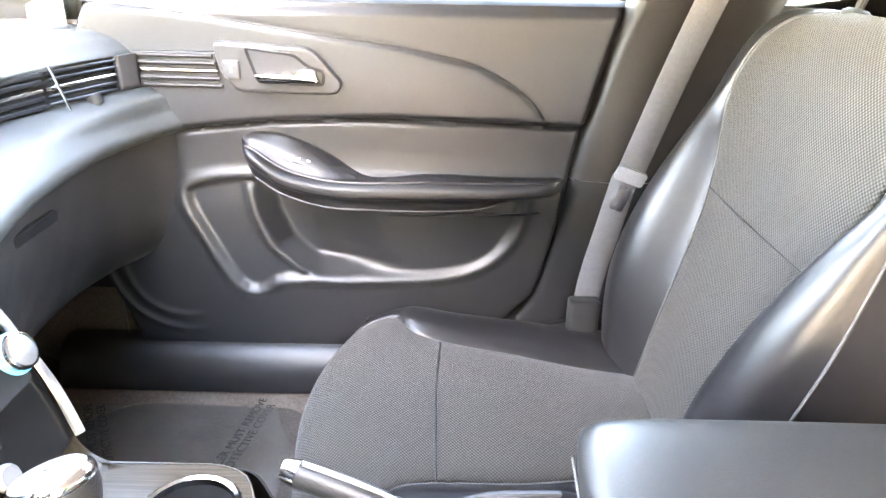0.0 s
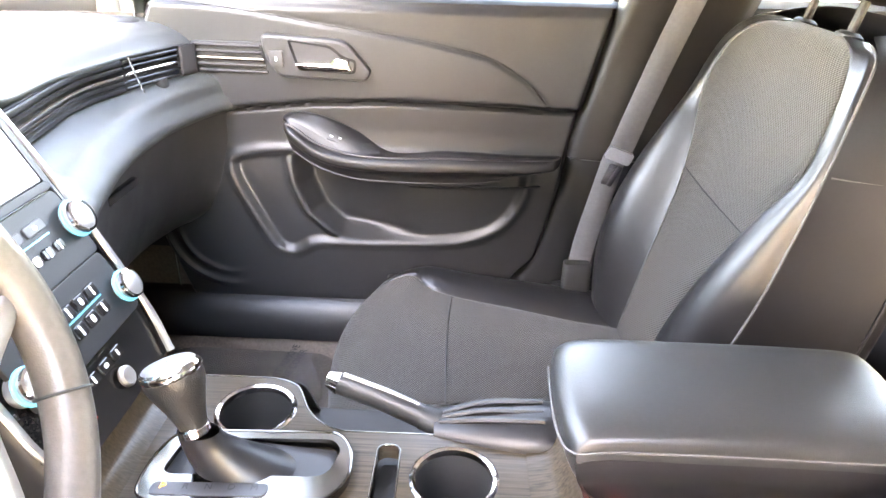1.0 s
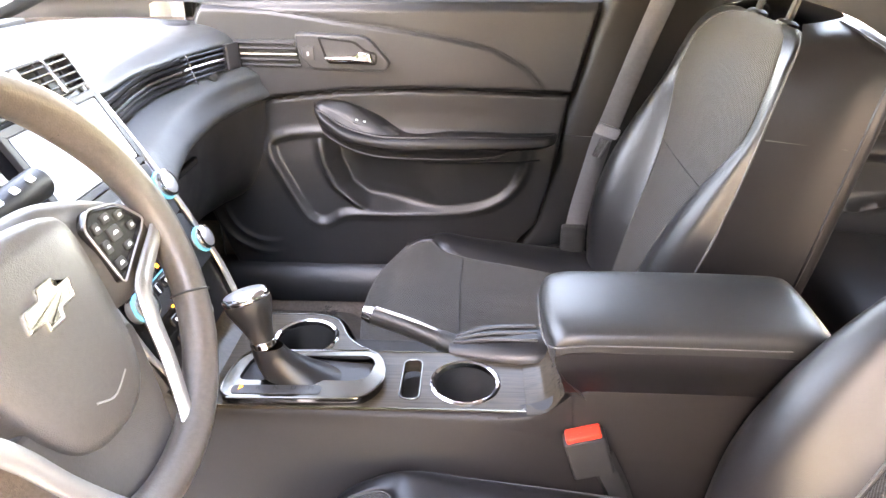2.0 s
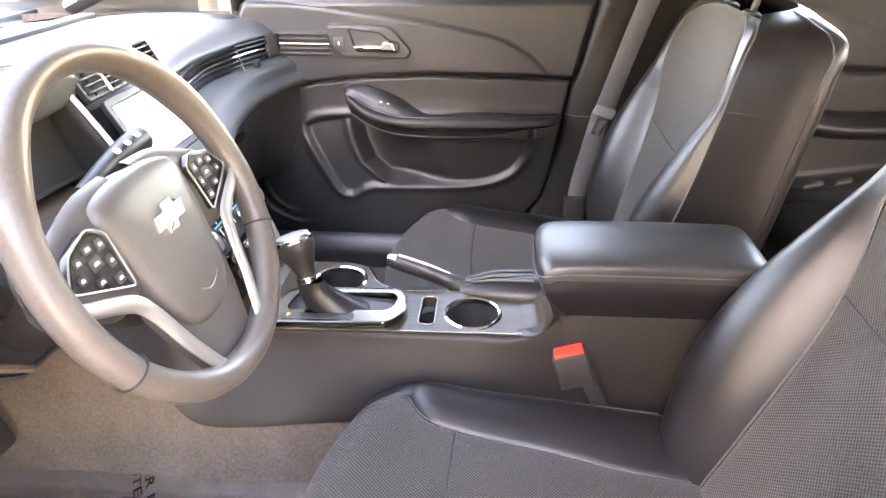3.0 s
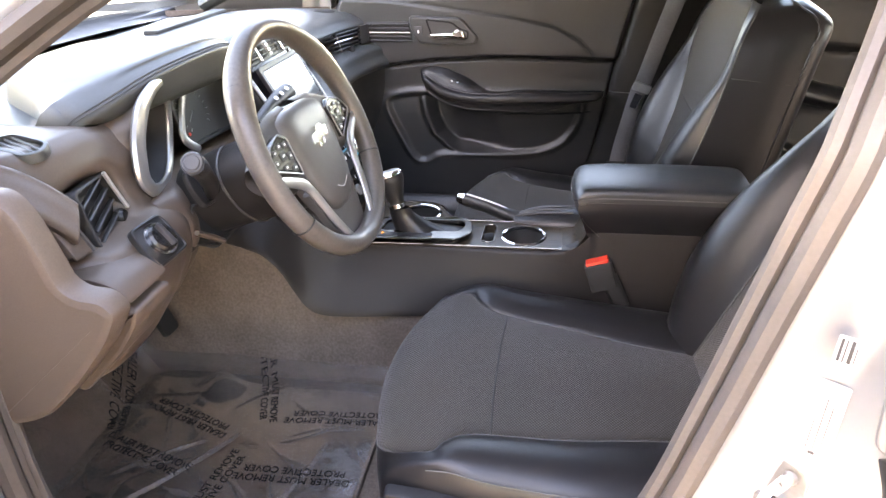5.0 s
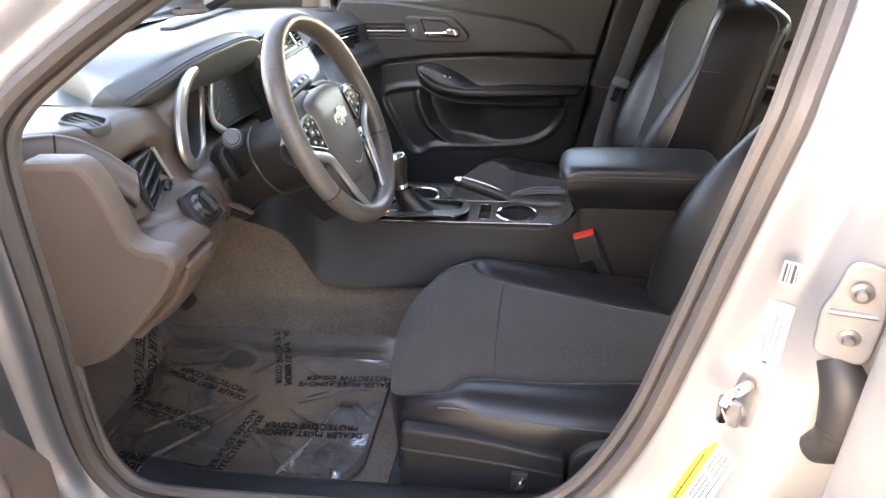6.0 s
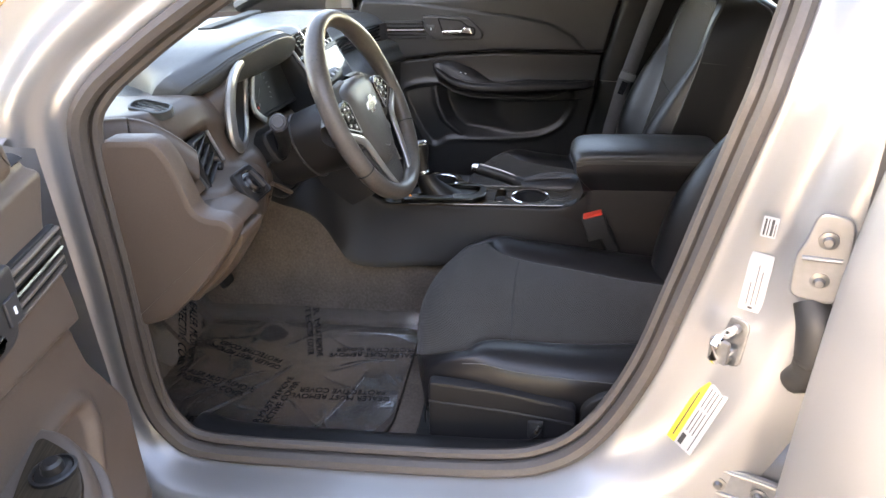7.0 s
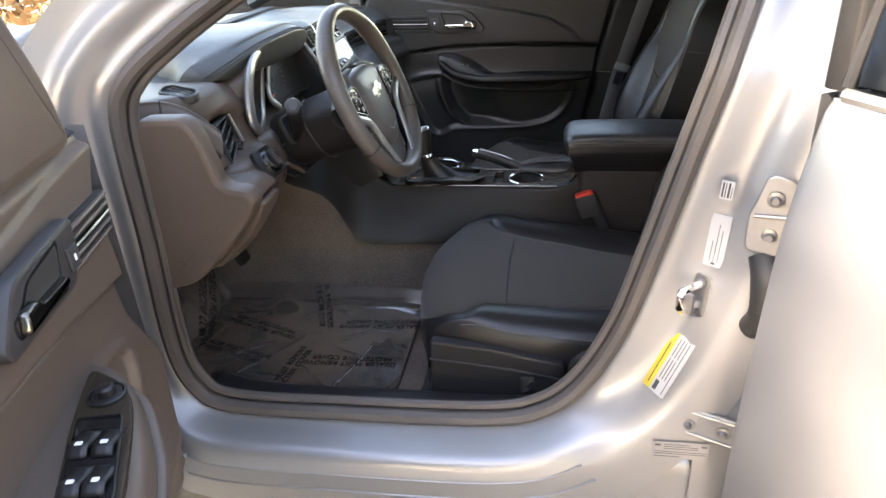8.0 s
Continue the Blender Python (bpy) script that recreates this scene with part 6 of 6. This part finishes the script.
        sw = put("window_switch", plate(rnd([(-.018, -.0075), (.018, -.0075), (.018, .0075), (-.018, .0075)], .002), .006, (-.243, .690, .729), (-.97, 0, .24), (.10, .72, .66), bev=.0015), DARK, "black window switch", ar)
        for k in (-.009, .009):
            put("switch_mark", plate([(-.003, -.0015), (.003, -.0015), (.003, .0015), (-.003, .0015)], .0004, (-.243 - k * .97, .690 - .0042, .729 + k * .24 + .0046), (-.97, 0, .24), (.10, .72, .66), bev=.0001), WHITE, "", ar)
        put("seam_line", tube([(x, float(door_y(np.array(x), np.array(z))) - .0012, z) for x, z in cr(DSEAM, 60)], .0013, 6, smooth=False), DEEP)
        put("pocket_edge", tube([(-.10, .7045, .628), (.0, .704, .629), (.10, .704, .632), (.17, .706, .636)], .0026, 6), BLACK)
    else:
        prof = ((-.356, .762, .735, .012), (-.345, .765, .70, .050), (-.31, .765, .676, .085), (-.25, .764, .662, .116), (-.18, .762, .655, .142), (-.09, .760, .650, .158), (.05, .757, .650, .155), (.16, .750, .655, .12), (.205, .742, .665, .07), (.215, .72, .69, .02))
        roll = ((-.35, .040, .735), (-.31, .086, .722), (-.25, .117, .712), (-.18, .143, .706), (-.09, .159, .702), (.05, .156, .70), (.15, .125, .70), (.20, .08, .70))
        rows = []
        for x, zt, zb, w in prof:
            y = .722
            rows.append([(x, y, zt + .004), (x, y - w * .6, zt + .003), (x, y - w * .92, zt - .006), (x, y - w, zt - (zt - zb) * .45), (x, y - w * .9, zb + .006), (x, y - w * .55, zb - .004), (x, y, zb - .008)])
        A = grid_of(rows, 60, 34)
        ar = put("armrest", sheet(A), PLAS, "black padded door armrest")
        put("roll", tube([(x, .722 - w, z) for x, w, z in roll], .0105, 10, flat=.9), PLAS, "", ar)
        o = rnd([(-.337, .699), (-.30, .648), (-.262, .621), (-.205, .603), (-.105, .578), (.02, .572), (.02, .632), (-.10, .650), (-.21, .678), (-.28, .692)], .02, 5)
        put("switch_plate", plate(o, .008, (0, 0, .7655), bev=.003), WOOD, "dark gloss switch plate", ar)
        put("mirror_ring", lathe([(.024, .0), (.024, .004), (.021, .005), (.020, .002)], (-.270, .654, .7735), (0, 0, 1), 28), DARK, "", ar)
        put("mirror_knob", lathe([(.020, .0), (.019, .003), (.012, .004), (.011, .013), (.008, .016), (0, .016)], (-.270, .654, .7735), (0, 0, 1), 24), DARK, "round mirror control knob", ar)
        o = rnd([(-.228, .674), (-.228, .619), (-.09, .582), (.0, .580), (.0, .630), (-.10, .646)], .008, 4)
        put("switch_block", plate(o, .006, (0, 0, .7725), bev=.002, hollow=(.003, .003)), GLOSSBLACK, "", ar)
        for x, ya, yb in ((-.173, .648, .620), (-.114, .634, .608)):
            for y in (ya, yb):
                put("window_switch", loft([[(x - .030, y - .0115, .776), (x - .030, y + .0115, .776)], [(x - .012, y - .0115, .779), (x - .012, y + .0115, .779)], [(x + .006, y - .0115, .785), (x + .006, y + .0115, .785)], [(x + .018, y - .0115, .777), (x + .018, y + .0115, .777)]], 10, 4), DARK, "black window switch", ar, solid=.004)
                put("switch_mark", box(x - .001, x + .005, y - .004, y + .004, .7838, .7858, .0003, .001), WHITE, "", ar)
        for o in (ar, *ar.children):
            o.data.transform(Matrix.Translation((-.02, -.016, -.06)))
    return d, put


pd, put = front_door("passenger_door", "closed black-trimmed passenger door with armrest", 1)
put("window_frame", tube([(-.64, .80, .99), (-.45, .76, 1.09), (-.20, .69, 1.22), (.05, .645, 1.30), (.36, .64, 1.30), (.34, .70, 1.14), (.30, .78, .99)], .018, 8), DEEP, "black window frame")
g = put("window_glass", loft([[(-.62, .80, .985), (-.3, .80, .985), (.0, .80, .985), (.30, .80, .985)], [(-.42, .73, 1.10), (-.2, .73, 1.10), (.05, .73, 1.12), (.33, .72, 1.12)], [(-.05, .655, 1.29), (.05, .65, 1.29), (.2, .65, 1.29), (.36, .645, 1.29)]], 12, 12), GLASS, "clear door glass")
g.visible_shadow = False
dd, put = front_door("driver_door", "open driver door with slats, chrome handle and switches", -1)
put("sail_panel", plate(rnd([(-.495, .982), (-.28, .982), (-.26, 1.26), (-.37, 1.26), (-.44, 1.13), (-.47, 1.075)], .03), .035, (0, .745, 0), (1, 0, 0), (0, 0, 1), bev=.016), DOORLIT, "grey-brown triangular mirror panel")
DOORM = Matrix(((.242, .970, 0, -.556 + .505 * .242 + .72 * .970), (-.970, .242, 0, -.996 - .505 * .970 + .72 * .242), (0, 0, 1, .004), (0, 0, 0, 1)))
dd.matrix_world = DOORM

# rear far-side door trim
rd = thing("rear_passenger_door", "closed black-trimmed rear door with armrest", "car door", "car doors")
zs, xs = np.linspace(.34, .99, 60), np.linspace(.40, 1.30, 90)
Zr, Xr = np.meshgrid(zs, xs, indexing="ij")
zb = np.interp(Xr, [.4, .77, 1.08, 1.3], [.80, .812, .796, .78])
Yr = .752 - .014 * step(0, .012, Zr - zb) * (1 - .5 * step(.02, .16, Zr - zb)) + .01 * np.exp(-((Zr - zb) / .004) ** 2)
up_ = np.interp(Xr, [.7, .9, 1.05, 1.1], [.955, .935, .87, .83])
Yr += .006 * np.exp(-((Zr - up_) / .004) ** 2)
dn = np.interp(Xr, [.60, .73, .81, .9, 1.3], [.60, .53, .49, .50, .56])
Yr -= .012 * np.exp(-((Zr - dn) / .007) ** 2) - .02 * step(.0, .03, Zr - dn) * step(.70, .62, Zr)
mk("trim_panel", sheet(np.stack([Xr, Yr, Zr], 2)), BLACK, rd, sharp=80)
rows = []
for x, zt, zb2, w in ((.62, .748, .735, .01), (.66, .748, .705, .05), (.75, .735, .675, .062), (.90, .70, .645, .062), (1.1, .70, .645, .06), (1.28, .705, .65, .05)):
    rows.append([(x, .752, zt + .004), (x, .752 - w * .6, zt + .002), (x, .752 - w, zt - (zt - zb2) * .5), (x, .752 - w * .7, zb2), (x, .752, zb2 - .006)])
mk("armrest", loft(rows, 40, 20), LEATHER, rd)
hz = mk("handle_bezel", plate(rnd([(.64, .93), (.755, .915), (.79, .875), (.78, .852), (.65, .855)], .015, 5), .014, (0, .742, 0), (1, 0, 0), (0, 0, 1), bev=.004), BEZEL, rd, "grey handle bezel")
mk("handle_cup", plate(rnd([(.66, .915), (.745, .905), (.77, .875), (.765, .862), (.665, .866)], .012, 5), .003, (0, .729, 0), (1, 0, 0), (0, 0, 1), bev=.001), GLOSSBLACK, hz)
mk("lever", tube([(.67, .722, .875), (.72, .715, .876), (.76, .722, .878)], [.006, .008, .007], 8, flat=.7), CHROME, hz, "chrome handle lever")
mk("skin", loft([[(.36, .90, z), (.8, .92, z), (1.3, .90, z)] for z in (.27, .5, .75, .99)], 12, 12), PAINT, rd)
g = mk("window_glass", loft([[(.38, .80, .985), (.9, .80, .985), (1.32, .79, .985)], [(.42, .64, 1.29), (.9, .63, 1.30), (1.3, .63, 1.25)]], 8, 10), GLASS, rd, "clear rear door glass")
g.visible_shadow = False

# rear near-side door, swung open
ro = thing("rear_driver_door", "open silver rear door with dark tinted window", "car door", "car doors")
rows = []
for z, yo in ((.20, .0), (.30, .028), (.50, .046), (.70, .050), (.86, .042), (.99, .016), (1.022, .0)):
    x0 = float(np.interp(z, (.2, .33, .6, .88, 1.03), (-.012, -.004, .014, .020, .020)))
    rows.append([(x0, -.006, z), (x0 + .004, yo * .6 + .004, z), (x0 + .02, yo + .010, z), (.3, yo + .022, z), (.7, yo + .02, z), (1.0, yo, z)])
mk("skin", loft(rows, 40, 40), PAINT, ro, "silver painted outer skin", sharp=60)
mk("inner_shell", loft([[(x, y - .07, z) for x, y in ((.0, .06), (.01, .0), (.5, -.02), (1.0, 0))] for z in (.22, .5, .8, 1.02)], 12, 20), BLACK, ro)
mk("front_shut_face", loft([[(-.010, .0, z), (-.012, -.03, z), (.0, -.07, z)] for z in (.22, .5, .8, 1.02)], 12, 8), PAINT, ro)
mk("waist_strip", tube([(.03, .008, 1.028), (.3, .022, 1.030), (.9, .016, 1.025)], .007, 8, flat=1.2), SATIN, ro, "satin silver waist strip")
mk("pillar_cover", loft([[(-.012, -.01, z), (-.004, .004, z), (.022, .003, z), (.028, -.012, z)] for z in (1.03, 1.1, 1.25, 1.35)], 12, 12), DARK, ro)
mk("frame_rubber", tube([(.024, .0, 1.035), (.028, -.02, 1.15), (.04, -.06, 1.33)], .008, 8), DEEP, ro, "black glass channel")
mk("window_glass", loft([[(.02, .004, 1.0), (.5, .012, 1.0), (.92, .006, 1.0)], [(.03, -.06, 1.35), (.5, -.05, 1.36), (.9, -.05, 1.33)]], 8, 10), DARKGLASS, ro, "dark tinted glass")
ANG = radians(-62)
ro.matrix_world = Matrix.Translation((.418, -.915, 0)) @ Matrix.Rotation(ANG, 4, "Z") @ Matrix.Diagonal((1, -1, 1, 1))


def hinge(z, label, vertical):
    if vertical:
        o = rnd([(-.024, -.055), (.030, -.058), (.034, .0), (.030, .055), (-.010, .060), (-.018, .02), (-.026, .0)], .014, 5)
    else:
        o = rnd([(-.055, -.022), (.055, -.028), (.055, .022), (-.045, .028)], .012, 5)
    h = mk("hinge", plate(o, .007, (.392 if vertical else .352, -.864 if vertical else -.872, z), (.94, -.34, 0), (.05, .10, .99), bev=.003), HINGEPAINT, ro, label)
    h.matrix_parent_inverse = ro.matrix_basis.inverted()
    e, f, g = np.array((.94, -.34, 0)), np.array((.05, .10, .99)), np.array((-.34, -.94, 0))
    c = np.array((.392 if vertical else .352, -.864 if vertical else -.872, z)) + g * .008
    for a, b in (((-.018, .0), (.026, .003)),) if vertical else (((-.048, .022), (.050, .018)), ((-.048, -.018), (.050, -.023))):
        mk("rib", tube([c + e * a[0] + f * a[1], c + e * b[0] + f * b[1]], .0034, 8), HINGEPAINT, h)
    for k in (-1, 1):
        c = (.395, -.874, z + k * .028) if vertical else (.350 + k * .026, -.881 - k * .009, z - .002)
        bt = mk("bolt", lathe([(0, .009), (.005, .009), (.0062, .006), (.0068, .003), (.0115, .002), (.0115, 0)], c, (-.34, -.94, .0), 14), STEEL, h, "hex hinge bolt")
    return h


hinge(.838, "silver painted upper hinge of the rear door", True)
hinge(.462, "silver painted lower hinge of the rear door", False)
mk("cable_boot", tube([(.395, -.86, .775), (.405, -.885, .74), (.405, -.892, .69), (.392, -.872, .655)], [.020, .027, .026, .018], 12), DEEP, ro, "black rubber cable boot").matrix_parent_inverse = ro.matrix_basis.inverted()

# ---------- floor mats and film ----------
fm = mk("floor_mat", plate(rnd([(-.90, -.40), (-.80, -.55), (-.66, -.62), (-.34, -.63), (-.262, -.57), (-.262, -.20), (-.30, -.165), (-.80, -.165), (-.90, -.22)], .05, 6), .010, (0, 0, .229), bev=.004), MATCLOTH)
tagged(fm, "charcoal carpet floor mat in the driver footwell", "floor mat")
fm2 = mk("floor_mat", plate(rnd([(-.90, .40), (-.60, .66), (-.27, .65), (-.232, .56), (-.25, .20), (-.30, .165), (-.70, .175), (-.80, .30)], .05, 6), .010, (0, 0, .229), bev=.004), MATCLOTH)
tagged(fm2, "charcoal carpet floor mat in the passenger footwell", "floor mat")


def film_height(X, Y):
    """Lie of a loose film over the mat: flat, rising to the toe board, with folds and creases."""
    rg = random.Random(41)
    Z = .2455 + np.maximum(0, -.855 - X) * 1.49

    def fold(ax, ay, bx, by, h, w, bend=0.0):
        L = math.hypot(bx - ax, by - ay)
        ux, uy = (bx - ax) / L, (by - ay) / L
        e = (X - ax) * ux + (Y - ay) * uy
        d = -(X - ax) * uy + (Y - ay) * ux + bend * (e / L) * (1 - e / L)
        return h * np.exp(-np.abs(d) / w) * step(-.02, .03, e) * step(L + .02, L - .03, e)
    for f in ((-.754, .508, -.616, .404, .006, .0022, .02), (-.708, .587, -.555, .374, .007, .0022, -.03), (-.93, .329, -.764, .315, .008, .003, 0), (-.80, .28, -.70, .265, .005, .0025, 0), (-.47, .215, -.30, .190, .005, .002, .0), (-.60, .30, -.50, .20, .004, .0025, .02), (-.83, .60, -.80, .36, .006, .0022, .02), (-.44, .62, -.36, .38, .004, .002, -.03)):
        Z = Z + fold(*f)
    for i in range(34):
        q, cx, cy, h = rg.uniform(0, math.pi), rg.uniform(-.9, -.28), rg.uniform(.2, .66), rg.uniform(.05, .16)
        Z = Z + fold(cx, cy, cx + h * math.cos(q), cy + h * math.sin(q), rg.uniform(.001, .003), rg.uniform(.0015, .0035), rg.uniform(-.05, .05))
    Z = Z + .0012 * np.sin(X * 37 + Y * 21) * np.sin(Y * 43 - X * 9) + .0003 * np.sin(X * 91 - Y * 63) * np.sin(Y * 71 + X * 33)
    Z = Z + .026 * np.exp(-(((X + .66) / .045) ** 2 + ((Y - .225) / .045) ** 2))
    return Z + .045 * step(.215, .165, Y) + .006 * step(-.27, -.245, X)


def film(sgn, label):
    """Loose protective film: creased, curling up along the tunnel."""
    f = thing("protective_film", label, "plastic film")
    xs, ys = np.linspace(-.98, -.262, 520), np.linspace(.160, .64, 380)
    X, Y = np.meshgrid(xs, ys, indexing="ij")
    X = X - .05 * step(.50, .64, Y) * step(-.45, -.262, X)
    mk("sheet", sheet(np.stack([X, sgn * Y, film_height(X, Y)], 2)), FILM, f, "clear creased film")
    return f


def film_words(x, y, rot, size, parent):
    """The film's printed warning, lying on its folds."""
    o = lettering("lettering", "DEALER MUST REMOVE\nPROTECTIVE COVER", size, Matrix.Translation((x, y, 0)) @ Matrix.Rotation(radians(rot), 4, "Z"), FILMINK, parent)
    co = np.empty(len(o.data.vertices) * 3, dtype=np.float32)
    o.data.vertices.foreach_get("co", co)
    co = co.reshape(-1, 3)
    co[:, 2] += film_height(co[:, 0], np.abs(co[:, 1])) + .0006
    o.data.vertices.foreach_set("co", co.ravel())
    o.data.update()


flm = film(-1, "clear creased protective film over the driver mat")
flp = film(1, "clear creased protective film over the passenger mat")
for x, y, rot in ((-.725, -.455, -17), (-.690, -.335, 161), (-.548, -.225, -70), (-.868, -.300, -69), (-.545, -.535, 82), (-.400, -.470, 182), (-.360, -.300, 184), (-.66, -.605, -6)):
    film_words(x, y, rot, .0225, flm)
for x, y, rot in ((-.52, .42, 175), (-.40, .30, 20), (-.62, .54, 120), (-.36, .55, 80)):
    film_words(x, y, rot, .0225, flp)
